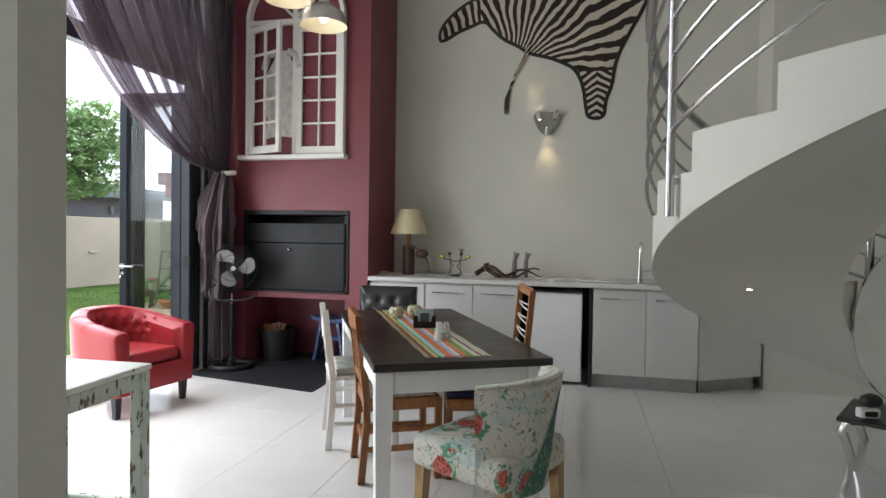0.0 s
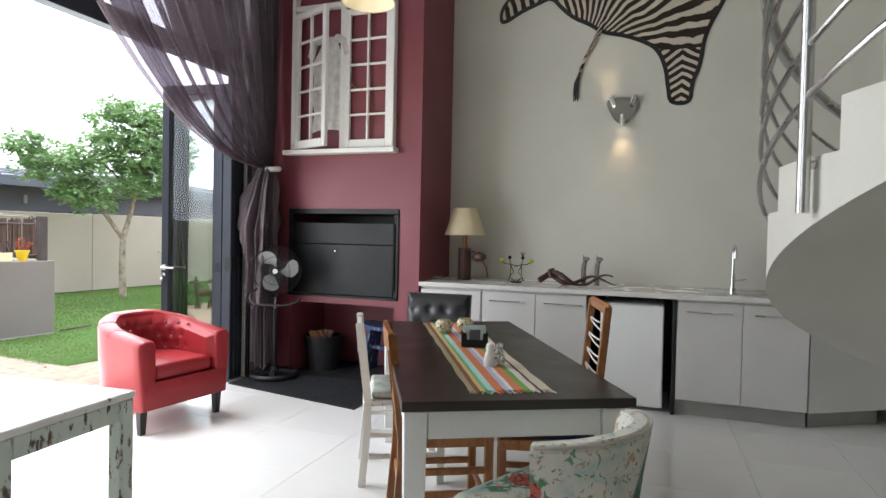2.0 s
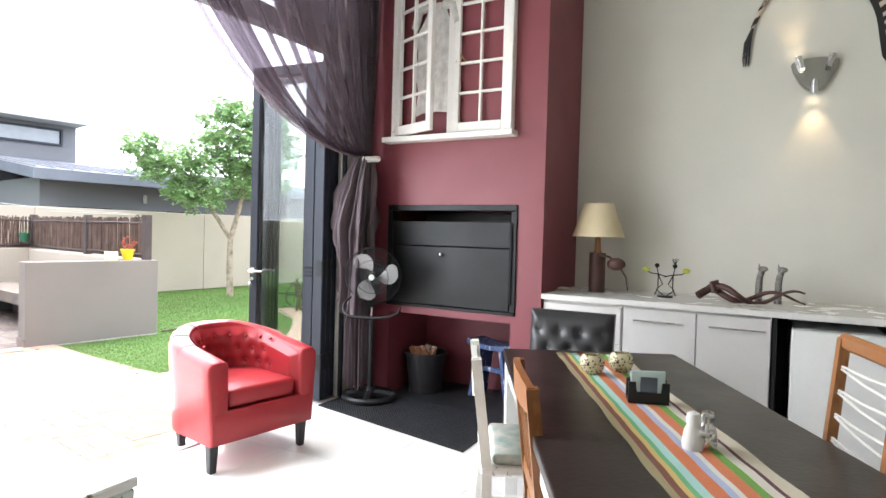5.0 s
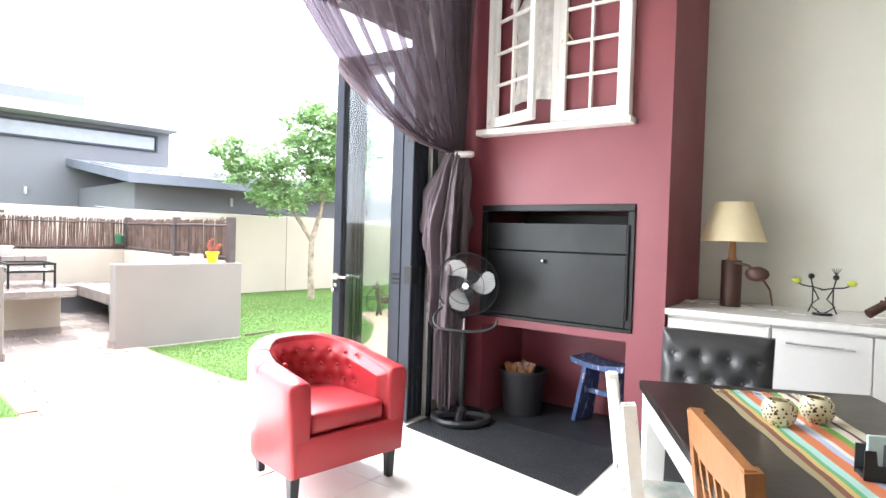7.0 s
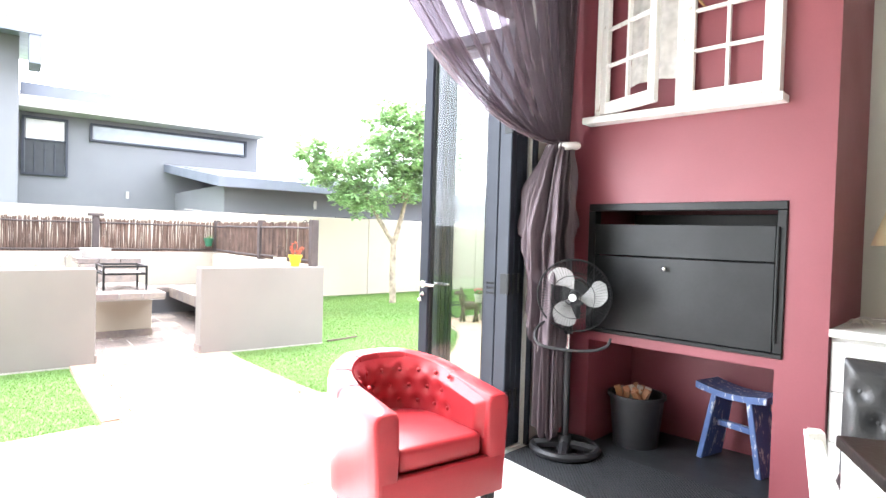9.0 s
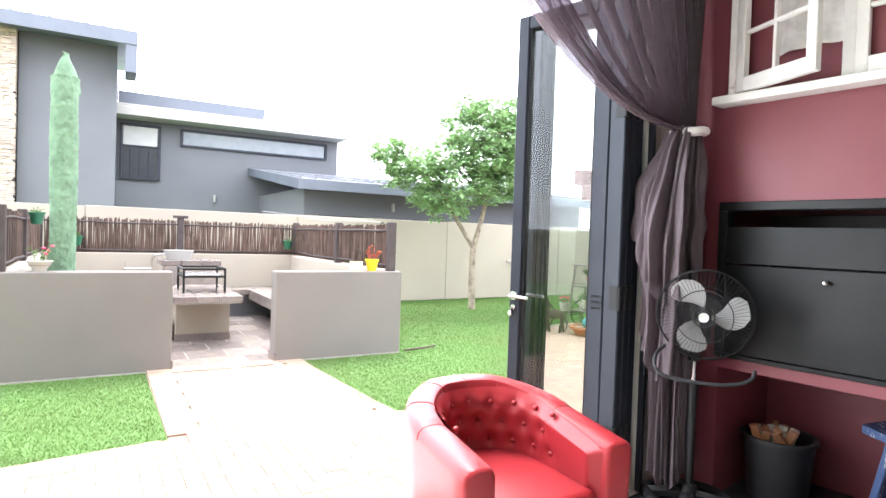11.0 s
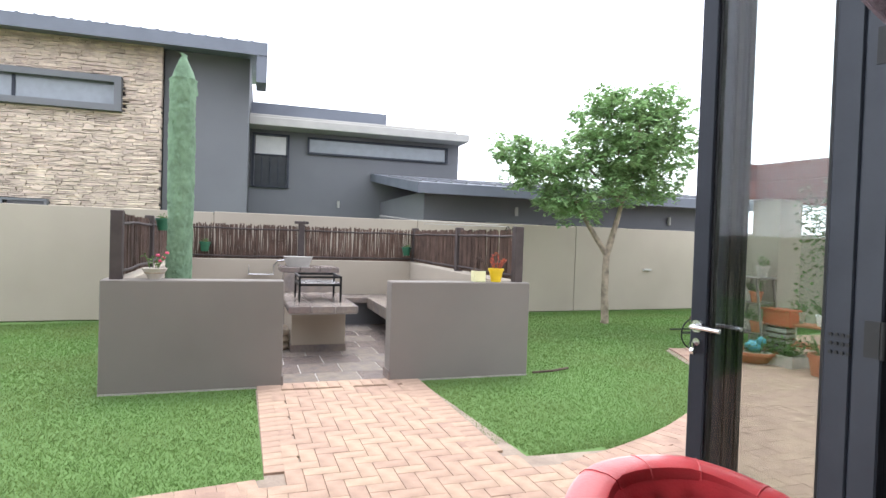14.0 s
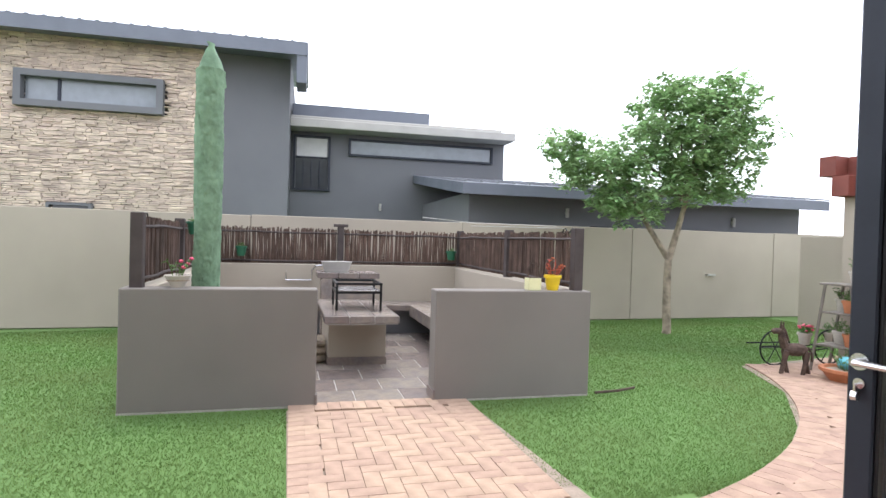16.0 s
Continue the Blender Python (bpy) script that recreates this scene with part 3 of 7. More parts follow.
M["jar"] = mat("yellow_frosted_jar", (0.72, 0.7, 0.4), 0.35, vary=0.05)

BUCKET = [(0, 0), (0.05, 0), (0.07, 0.11), (0.08, 0.11), (0.08, 0.135), (0.066, 0.135), (0.05, 0.03), (0, 0.03)]
pot("flower_pot", "bright yellow flower pot with a red-leaved plant on the wall", BUCKET, M["yellow"], BOMA @ Matrix.Translation((-0.1, 3.47, H)), M["orangeleaf"], n=12, spread=0.07, tall=0.2)
pot("flower_bowl", "small pale bowl with pink flowers on the wall", [(0, 0), (0.05, 0), (0.055, 0.02), (0.1, 0.09), (0.095, 0.095), (0.05, 0.03), (0, 0.03)], M["palepot"], BOMA @ Matrix.Translation((-0.11, 0.38, H)), M["leaf2"], M["pink"], 10, 0.09, 0.17, 3)
for k, (x, y) in enumerate(((-D + 0.02, W - 0.27), (-D + 0.02, 0.55), (-1.9, 0.22))):
    pot("hanging_pot", "dark green plastic pot hung on the fence", BUCKET, M["greenplastic"], BOMA @ Matrix.Translation((x, y, H + (0.12 if k < 2 else 0.4))), M["leaf2"], n=8, spread=0.04, tall=0.07, seed=8 + k, group="hanging pots")
lan = thing("lantern", "square pale yellow glass lantern with a wire handle", "lantern", BOMA @ Matrix.Translation((-0.1, 3.28, H)))
pbox("glass", (-0.05, -0.06, 0), (0.05, 0.06, 0.11), M["jar"], lan, bevel=0.006)
bm = bmesh.new()
tube(bm, [(0, -0.045, 0.105), (0, -0.05, 0.19), (0, -0.02, 0.24), (0, 0.02, 0.24), (0, 0.05, 0.19), (0, 0.045, 0.105)], 0.008, 5)
tube(bm, [(-0.045, -0.055, 0.112), (0.045, -0.055, 0.112), (0.045, 0.055, 0.112), (-0.045, 0.055, 0.112)], 0.005, 5, closed=True)
part("handle", bm, M["rust"], lan)

# closed garden umbrella in a green cover
umb = thing("garden_umbrella", "closed garden umbrella in a faded green canvas cover", "umbrella", pose(-8.42, 2.79, GZ))
bm = bmesh.new()
seg, rows = 56, 190
grid = []
for i in range(rows + 1):
    z = 0.35 + 2.35 * i / rows
    grid.append([])
    for k in range(seg):
        a = k * math.tau / seg
        r = 0.112 * (1 + 0.1 * noise.noise((math.cos(a) * 1.5, math.sin(a) * 1.5, z * 3)) + 0.08 * noise.noise((math.cos(a) * 3, math.sin(a) * 3, z * 16 + 4 * math.cos(a))) + 0.08 * noise.noise((math.cos(a) * 7, math.sin(a) * 7, z * 38))) * (1.0 - 0.04 * math.sin(z * 1.3))
        grid[-1].append(bm.verts.new((r * math.cos(a), r * math.sin(a), z)))
for A, B in zip(grid, grid[1:]):
    for k in range(seg):
        bm.faces.new((A[k], A[(k + 1) % seg], B[(k + 1) % seg], B[k]))
part("cover", bm, M["green"], umb, smooth=True)
bm = bmesh.new()
lathe(bm, [(0.106, 2.56), (0.113, 2.58), (0.108, 2.67), (0.078, 2.77), (0.04, 2.86), (0.018, 2.9), (0.03, 2.93), (0, 2.92)], 13)
for v in bm.verts:
    v.co.x += 0.03 * (v.co.z - 2.66)
    v.co += 0.028 * noise.noise_vector(v.co * 15)
part("hood", bm, M["green"], umb, "folded green canvas hood", True)
bm = bmesh.new()
cyl(bm, (0, 0, 0.05), (0, 0, 0.5), 0.025)
cyl(bm, (0, 0, 0.004), (0, 0, 0.06), 0.25, seg=24)
part("stand", bm, M["slab"], umb)

# ---- the tree ----
tree = thing("garden_tree", "young leafy tree with a forked pale trunk on the lawn", "tree", pose(-10.15, 9.4, GZ - 0.01))
TR = Vector((0.376, 0.9265, 0))
TF = Vector((-0.9265, 0.376, 0))


def tp(u, z, d=0.0):
    return TR * u + TF * d + Vector((0, 0, z))


bm = bmesh.new()
tube(bm, [tp(0, 0), tp(0.01, 0.06), tp(-0.01, 0.5), tp(-0.01, 0.95), tp(0.0, 1.22)], 0.07, 10, 0.05)
part("trunk", bm, M["bark"], tree, smooth=True)
clumps = [(-1.65, 2.95, .34), (-1.35, 2.75, .42), (-1.0, 2.6, .42), (-0.75, 2.2, .4), (-0.55, 3.0, .42), (-0.3, 2.55, .5), (-0.15, 3.5, .45), (0.2, 3.0, .55), (0.35, 3.75, .4),
          (0.7, 3.35, .5), (0.95, 3.85, .36), (1.1, 2.9, .45), (0.75, 2.55, .45), (1.4, 3.2, .3), (0.25, 2.35, .35), (-0.5, 1.95, .3), (1.15, 2.35, .26), (-1.0, 2.1, .22), (0.55, 2.95, .5), (-0.2, 3.85, .25), (1.2, 3.6, .28), (-1.5, 2.5, .25)]
bm = bmesh.new()
tube(bm, [tp(0, 1.15), tp(-0.3, 1.6), tp(-0.55, 2.0), tp(-0.95, 2.5, 0.1), tp(-1.4, 2.75, 0.1)], 0.048, 8, 0.012)
part("limb", bm, M["bark"], tree, smooth=True)
bm = bmesh.new()
tube(bm, [tp(0, 1.15), tp(0.12, 1.6), tp(0.22, 2.0), tp(0.4, 2.7, -0.1), tp(0.45, 3.5, -0.1)], 0.055, 8, 0.014)
part("limb", bm, M["bark"], tree, smooth=True)
rnd = random.Random(11)
for u, z, r in clumps[4:15:2] + clumps[16:19]:
    bm = bmesh.new()
    f = rnd.uniform(0.5, 1)
    tube(bm, [tp(0.25 * f, 1.9 + 0.3 * f), tp(0.5 * u, 0.5 * (z + 2.1), 0.1), tp(u, z, rnd.uniform(-0.4, 0.4))], 0.022, 6, 0.006)
    part("limb", bm, M["bark"], tree)
V, Fc = [], []
for u, z, r in [(u * (0.8 if u > 0 else 1.0), z * 0.965, r * 0.87) for u, z, r in clumps]:
    for q in range(int(5600 * r * r) + 220):
        if q % 14 == 0:   # a new twig
            w = Vector((rnd.gauss(0, 1), rnd.gauss(0, 1), rnd.gauss(0, 1))).normalized() * r * (0.4 + 0.75 * rnd.random() ** 0.6)
            twig = tp(u, z, 0) + Vector((w.x * 1.15, w.y * 1.15, w.z * 0.85)) + TF * rnd.uniform(-0.45, 0.45)
        c = twig + Vector((rnd.gauss(0, 0.04), rnd.gauss(0, 0.04), rnd.gauss(0, 0.035)))
        a, ln = rnd.uniform(0, math.tau), rnd.uniform(0.07, 0.13)
        d = Vector((math.cos(a), math.sin(a), rnd.uniform(-0.8, 0.3))).normalized() * ln
        s = d.cross(Vector((rnd.uniform(-0.5, 0.5), rnd.uniform(-0.5, 0.5), 1))).normalized() * ln * 0.3
        i = len(V)
        V += [c, c + d * 0.5 + s + Vector((0, 0, 0.012)), c + d, c + d * 0.5 - s + Vector((0, 0, 0.012))]
        Fc += [(i, i + 1, i + 2), (i, i + 2, i + 3)]
me = bpy.data.meshes.new("crown")
me.from_pydata(V, [], Fc)
me.materials.append(M["leaf"])
crown = new("crown", me)
crown.parent = tree
tagged(crown, kind="stuff")

# ---- neighbouring house ----
NB = Matrix.Rotation(-math.atan2(0.156, 0.988), 4, "Z")   # local y along its front, x towards the garden
M["window_dark"] = mat("dark_window_glass", (0.05, 0.055, 0.06), 0.06, vary=0.1, bump=0)
M["paleglass"] = mat("pale_window_glass", (0.22, 0.245, 0.265), 0.08, vary=0.05, bump=0)
M["blind"] = mat("painted_reflection", (0.55, 0.55, 0.53), 0.7, vary=0.05)
house = thing("neighbour_house", "charcoal rendered house with stone cladding and low-pitch roofs", "house", NB)
pbox("wall", (-23, -9, -0.3), (-17.1, -0.02, 5.5), M["post"], house, "core behind the stone cladding", 0)
pbox("wall", (-23, 0, -0.3), (-17.3, 1.8, 5.45), M["render_dark"], house, "charcoal rendered wall", 0.01)
pbox("wall", (-24, 1.8, -0.3), (-18.6, 7.4, 3.98), M["render_dark"], house, "charcoal rendered wall", 0.01)
pbox("wall", (-22, 5.2, -0.3), (-14.1, 12.65, 2.2), M["render_dark"], house, "charcoal rendered garage wall", 0.01)
bm = bmesh.new()
prism(bm, [(-16.4, 5.14), (-16.4, 5.42), (-24, 6.6), (-24, 6.3)], -9.2, 2.18, Matrix(((1, 0, 0, 0), (0, 0, 1, 0), (0, 1, 0, 0), (0, 0, 0, 1))))
rf = part("roof", bm, M["fascia"], house, "grey sheet roof with a deep fascia")
for k in range(36):
    y = -9.1 + k * 0.312
    pbox("rib", (-17.4, y, 5.42), (-16.395, y + 0.06, 5.438), M["fascia"], rf, bevel=0, m=Matrix.Translation((-16.4, 0, 5.42)) @ Matrix.Rotation(radians(8.5), 4, "Y") @ Matrix.Translation((16.4, 0, -5.42)))
pbox("fascia", (-17.25, 1.95, 4.55), (-16.42, 2.17, 5.14), M["fascia"], house, "box gutter end", 0.01)
pbox("roof", (-24, 1.8, 3.9), (-17.9, 7.46, 4.1), M["slab"], house, "pale concrete roof slab", 0.01)
pbox("parapet", (-24, 1.8, 4.1), (-18.1, 7.16, 4.2), M["slab"], house, "", 0.01)
pbox("roof", (-24, 1.83, 4.2), (-18.3, 5.25, 4.52), M["fascia"], house, "grey upper roof", 0.01)
bm = bmesh.new()
prism(bm, [(-13.5, 2.12), (-13.5, 2.32), (-19, 3.0), (-19, 2.8)], 4.92, 12.8, Matrix(((1, 0, 0, 0), (0, 0, 1, 0), (0, 1, 0, 0), (0, 0, 0, 1))))
rf = part("roof", bm, M["fascia"], house, "grey sheet garage roof")
for k in range(27):
    y = 4.95 + k * 0.3
    pbox("rib", (-16.5, y, 2.33), (-13.49, y + 0.04, 2.36), M["roof"], rf, bevel=0, m=Matrix.Translation((-13.5, 0, 2.32)) @ Matrix.Rotation(radians(7), 4, "Y") @ Matrix.Translation((13.5, 0, -2.32)))


def nb_window(x, y0, y1, z0, z1, split=(), pane="window_dark", frame="alu", t=0.06, deep=0.1, label=""):
    w = new("window")
    w.parent = house
    w["label"] = label or "dark aluminium window"
    f = bmesh.new()
    for lo, hi in (((y0, z0), (y1, z0 + t)), ((y0, z1 - t), (y1, z1)), ((y0, z0 + t), (y0 + t, z1 - t)), ((y1 - t, z0 + t), (y1, z1 - t))):
        box(f, (x, lo[0], lo[1]), (x + deep, hi[0], hi[1]))
    part("frame", f, M[frame], w)
    ys = [y0 + t, *split, y1 - t]
    for a, b in zip(ys, ys[1:]):
        pbox("pane", (x + 0.005, a + 0.02, z0 + t), (x + 0.02, b - 0.02, z1 - t), M[pane], w, bevel=0)
        if b != ys[-1]:
            pbox("mullion", (x + 0.004, b - 0.03, z0 + t), (x + 0.05, b + 0.03, z1 - t), M["alu"], w)
    return w


nb_window(-17.02, -3.52, -0.76, 3.74, 4.47, (-2.75,), "paleglass", "render_dark", 0.13, 0.2, "long window with frosted panes in a grey surround")
nb_window(-17.02, -2.92, -2.09, 1.62, 1.82, (), "window_dark", "render_dark", 0.05, 0.15)
w1 = nb_window(-18.6, 1.87, 2.78, 2.43, 3.8, (), "window_dark", "alu", 0.05, 0.08)
# pale sheet paints the bright reflection in the upper pane
pbox("blind", (-18.575, 1.95, 3.28), (-18.57, 2.7, 3.74), M["blind"], w1, "pale upper light with its bright reflection painted in", 0)
pbox("mullion", (-18.58, 1.92, 3.24), (-18.54, 2.73, 3.28), M["alu"], w1)
for yy in (2.1, 2.3, 2.5):
    pbox("bar", (-18.578, yy, 2.5), (-18.565, yy + 0.03, 3.2), M["alu"], w1)
# the glass is coloured pale for the grey sky reflected in the clerestory
nb_window(-18.6, 3.23, 7.06, 3.35, 3.79, (), "paleglass", "alu", 0.05, 0.08, "long clerestory window")
for y in (6.0, 8.2, 10.4):
    nb_window(-14.1, y - 0.5, y + 0.5, 1.45, 1.64, (), "window_dark", "alu", 0.03, 0.05)
for x, y, z in ((-18.6, 4.07, 2.08), (-14.1, 7.18, 1.88), (-14.1, 10.95, 1.83)):
    bm = bmesh.new()
    cyl(bm, (x + 0.06, y, z - 0.09), (x + 0.06, y, z + 0.09), 0.035)
    box(bm, (x, y - 0.02, z - 0.03), (x + 0.05, y + 0.02, z + 0.03))
    part("wall_light", bm, M["slab"], house, "small cylinder wall light")
# stacked ledge stone
rnd = random.Random(3)
V, Fc = [], []
z = 0.9
while z < 5.5:
    h = rnd.uniform(0.03, 0.055)
    y = -9.0 - rnd.random() * 0.3
    while y < -0.05:
        ln = rnd.uniform(0.08, 0.34)
        y1 = min(y + ln, -0.0)
        if not (-3.5 < (y + y1) / 2 < -0.78 and 3.74 < z < 4.42) and not (-2.9 < (y + y1) / 2 < -2.11 and 1.6 < z < 1.8):
            x1 = -17.0 + rnd.uniform(-0.022, 0.022)
            i = len(V)
            j = lambda: rnd.uniform(-0.006, 0.006)
            for xx in (-17.2, x1):
                V += [(xx, y + 0.004, z + j()), (xx, y1 - 0.004, z + j()), (xx, y1 - 0.004 + j(), z + h - 0.009 + j()), (xx, y + 0.004 + j(), z + h - 0.009 + j())]
            Fc += [tuple(i + q for q in f) for f in ((4, 5, 6, 7), (0, 1, 5, 4), (3, 7, 6, 2), (0, 4, 7, 3), (1, 2, 6, 5))]
        y = y1
    z += h
me = bpy.data.meshes.new("stone_cladding")
me.from_pydata(V, [], Fc)
me.materials.append(M["stone"])
ob = new("stone_cladding", me)
ob.parent = house
tagged(ob, "stacked sandstone ledge cladding", kind="stuff")

# ---- pots and garden ornaments by the side wall ----
horse = thing("horse_sculpture", "small rusty wire donkey sculpture standing by the cart", "sculpture", pose(-7.49, 8.68, GZ, 0, 0, 238))
bm = bmesh.new()
ball(bm, (0, 0, 0.27), 0.085, (1.6, 0.75, 0.85))
tube(bm, [(0.1, 0, 0.29), (0.13, 0, 0.38), (0.14, 0, 0.46)], 0.05, 8, 0.036)
ball(bm, (0.175, 0, 0.46), 0.042, (1.7, 0.8, 0.8), 12, 8)
tube(bm, [(0.07, 0, 0.36), (0.1, 0, 0.46), (0.13, 0, 0.51)], 0.014, 6)
for x in (-0.11, 0.1):
    for y in (-0.045, 0.045):
        tube(bm, [(x, y, 0.26), (x + 0.5 * y, y, 0.13), (x + 1.1 * y, y, 0.0)], 0.028, 6, 0.022)
tube(bm, [(-0.13, 0, 0.3), (-0.17, 0, 0.24), (-0.17, 0, 0.15)], 0.013, 5)
for y in (-0.025, 0.025):
    tube(bm, [(0.14, y, 0.48), (0.13, y * 1.4, 0.57)], 0.016, 5, 0.004)
for v in bm.verts:
    v.co += 0.008 * noise.noise_vector(v.co * 40)
part("body", bm, M["rust"], horse)
cart = thing("wheel_planter", "wrought-iron cart planter with two wheels and pots", "planter", pose(-7.83, 9.2, GZ, 0, 0, 80))
for x in (-0.32, 0.42):
    bm = bmesh.new()
    tube(bm, [(x + 0.2 * math.cos(a * math.tau / 24), 0, 0.21 + 0.2 * math.sin(a * math.tau / 24)) for a in range(24)], 0.01, 6, closed=True)
    for a in range(6):
        tube(bm, [(x, 0, 0.21), (x + 0.2 * math.cos(a * math.pi / 3), 0, 0.21 + 0.2 * math.sin(a * math.pi / 3))], 0.005, 5)
    part("wheel", bm, M["black"], cart)
bm = bmesh.new()
for y in (-0.12, 0.12):
    tube(bm, [(-0.6, y, 0.25), (-0.1, y, 0.25), (0.1, y, 0.2), (0.7, y, 0.26)], 0.01, 6)
for x in (-0.1, 0.2, 0.5):
    tube(bm, [(x, -0.12, 0.235), (x, 0.12, 0.235)], 0.008, 5)
part("frame", bm, M["black"], cart)
BIG = [(0, 0), (0.1, 0), (0.13, 0.2), (0.145, 0.2), (0.145, 0.24), (0.12, 0.24), (0.1, 0.05), (0, 0.05)]
BOWL = [(0, 0), (0.16, 0), (0.24, 0.11), (0.26, 0.11), (0.26, 0.14), (0.22, 0.14), (0.15, 0.03), (0, 0.03)]
for k, (x, y, z, mt, prof, lb) in enumerate(((-7.8, 9.25, 0.2, "palepot", BUCKET, "pale pot with succulents"), (-7.75, 9.62, 0.2, "palepot", BUCKET, "pale cement pot with a spiky plant"), (-7.7, 9.86, 0.2, "terra", BUCKET, "terracotta pot with green shoots"),
                                             (-7.08, 8.92, GZ, "terra", BOWL, "wide terracotta bowl with seedlings"), (-6.3, 8.95, GZ, "terra", BIG, "terracotta pot with herbs"), (-6.25, 9.65, GZ, "terra", BIG, "terracotta pot with a shrub"),
                                             (-6.5, 9.9, GZ, "palepot", BIG, "pale pot with a leafy plant"), (-6.9, 10.4, GZ, "terra", BIG, "orange pot with a trailing plant"), (-5.95, 9.3, GZ, "palepot", BOWL, "low bowl with green plants"))):
    pot("garden_pot", lb, prof, M[mt], pose(x, y, z), M["leaf2"], M["pink"] if k == 0 else None, 22, 0.07 if k < 3 else 0.14, 0.13 if k < 3 else 0.22, 20 + k, "pots by the side wall")
frog = thing("garden_ornament", "turquoise glazed garden ornament in a bowl", "ornament", pose(-7.12, 8.98, GZ + 0.11))
bm = bmesh.new()
ball(bm, (0, 0, 0.07), 0.09, (1.2, 0.9, 0.8))
ball(bm, (0.08, 0.02, 0.14), 0.055)
ball(bm, (-0.08, 0.03, 0.05), 0.05)
part("body", bm, M["turq"], frog, smooth=True)
M["weathered"] = mat("weathered_timber", (0.2, 0.175, 0.15), 0.8, vary=0.2, scale=6)
shelf = thing("plant_ladder", "small weathered step stand used as a plant shelf", "plant stand", pose(-7.33, 9.24, GZ, 0, 0, 4))
for y in (-0.17, 0.17):
    for s in (-1, 1):
        bm = bmesh.new()
        tube(bm, [(s * 0.26, y, 0), (s * 0.13, y, 0.99)], 0.016, 4)
        part("rail", bm, M["weathered"], shelf)
for z, w in ((0.3, 0.2), (0.66, 0.16), (0.97, 0.19)):
    pbox("shelf", (-w, -0.18, z), (w, 0.18, z + 0.022), M["weathered"], shelf)
for k, (x, z) in enumerate(((0.05, 0.992), (0.08, 0.682), (-0.08, 0.682), (0.1, 0.322), (-0.1, 0.322))):
    p = pot("shelf_pot", "small pot on the plant ladder", BUCKET, M["terra" if k % 2 else "palepot"], pose(-7.33, 9.24, GZ, 0, 0, 4) @ pose(x, 0.08 * (-1) ** k, z), M["leaf2"], None, 12, 0.09, 0.16, 40 + k, "pots on the plant ladder")
M["brownpaint"] = mat("red_brown_timber", (0.19, 0.05, 0.035), 0.6, vary=0.1)
perg = thing("pergola", "red-brown timber pergola beams on a cream pillar", "pergola")
for k, (z, l) in enumerate(((1.908, 0.0), (2.14, 0.15))):
    pbox("beam", (-7.59 - l, 9.3, z), (-7.4 - l, 11.5, z + 0.225), M["brownpaint"], perg)
    pbox("beam", (-7.4 - l, 9.5, z), (-4.0, 9.68, z + 0.222), M["brownpaint"], perg)
plate = thing("wall_plate", "small metal cover plate on the boundary wall", "plate")
pbox("cover", (-11.62, 11.6, 0.75), (-11.46, 11.8, 0.79), M["slab"], plate)
edging = thing("hose", "dark hose end lying on the lawn", "hose")
bm = bmesh.new()
tube(bm, [(-7.4, 6.02, GZ + 0.02), (-7.38, 6.25, GZ + 0.025), (-7.45, 6.5, GZ + 0.02)], 0.012, 6)
part("pipe", bm, M["rust"], edging)
vine = thing("hanging_vine", "leafy green vine trailing from the pergola beams", "plant")
rnd = random.Random(15)
V, Fc = [], []
for k in range(26):
    x0, y0, zt = -6.85 + rnd.uniform(-0.14, 0.3), 9.6 + rnd.uniform(-0.12, 0.1), 2.02 + rnd.uniform(-0.1, 0.2)
    for q in range(int(rnd.uniform(10, 34))):
        c = Vector((x0 + rnd.uniform(-0.07, 0.07), y0 + rnd.uniform(-0.06, 0.06), zt - 0.05 * q))
        a, ln = rnd.uniform(0, math.tau), rnd.uniform(0.05, 0.1)
        d = Vector((math.cos(a), math.sin(a), -0.6)).normalized() * ln
        sd_ = d.cross(Vector((0, 0, 1))).normalized() * ln * 0.32
        i = len(V)
        V += [c, c + d * 0.5 + sd_, c + d, c + d * 0.5 - sd_]
        Fc += [(i, i + 1, i + 2), (i, i + 2, i + 3)]
me = bpy.data.meshes.new("foliage")
me.from_pydata(V, [], Fc)
me.materials.append(M["leaf2"])
ob = new("foliage", me)
ob.parent = vine
tagged(ob, kind="stuff")
rack = thing("pot_rack", "orange-brown wooden rack with pots by the pillar", "plant stand", pose(-6.72, 9.5, GZ))
for x in (-0.35, 0.35):
    pbox("side", (x - 0.02, -0.15, 0), (x + 0.02, 0.15, 0.44), M["terra"], rack)
for z in (0.2, 0.44):
    pbox("shelf", (-0.36, -0.16, z), (0.36, 0.16, z + 0.025), M["terra"], rack)
for k, x in enumerate((-0.2, 0.08, 0.28)):
    pot("rack_pot", "small pot on the wooden rack", BUCKET, M["white" if k == 1 else "palepot"], pose(-6.72 + x, 9.5, GZ + 0.465), M["leaf2"], None, 14, 0.1, 0.18, 60 + k, "pots on the rack")

M["orange"] = mat("orange_plastic", (0.5, 0.1, 0.045), 0.5, vary=0.08)
box_pot = thing("planter_box", "orange-red plastic planter box beside the pillar", "planter", pose(-7.05, 9.36, GZ))
pbox("tub", (-0.17, -0.1, 0.42), (0.17, 0.1, 0.6), M["orange"], box_pot, bevel=0.012)
pbox("rim", (-0.19, -0.12, 0.6), (0.19, 0.12, 0.625), M["orange"], box_pot, bevel=0.006)
for k in range(6):
    pbox("slat", (-0.13, -0.09, 0.02 + 0.066 * k), (0.13, 0.09, 0.062 + 0.066 * k), M["slab"], box_pot, "pale slatted crate" if k == 0 else "", bevel=0.004)
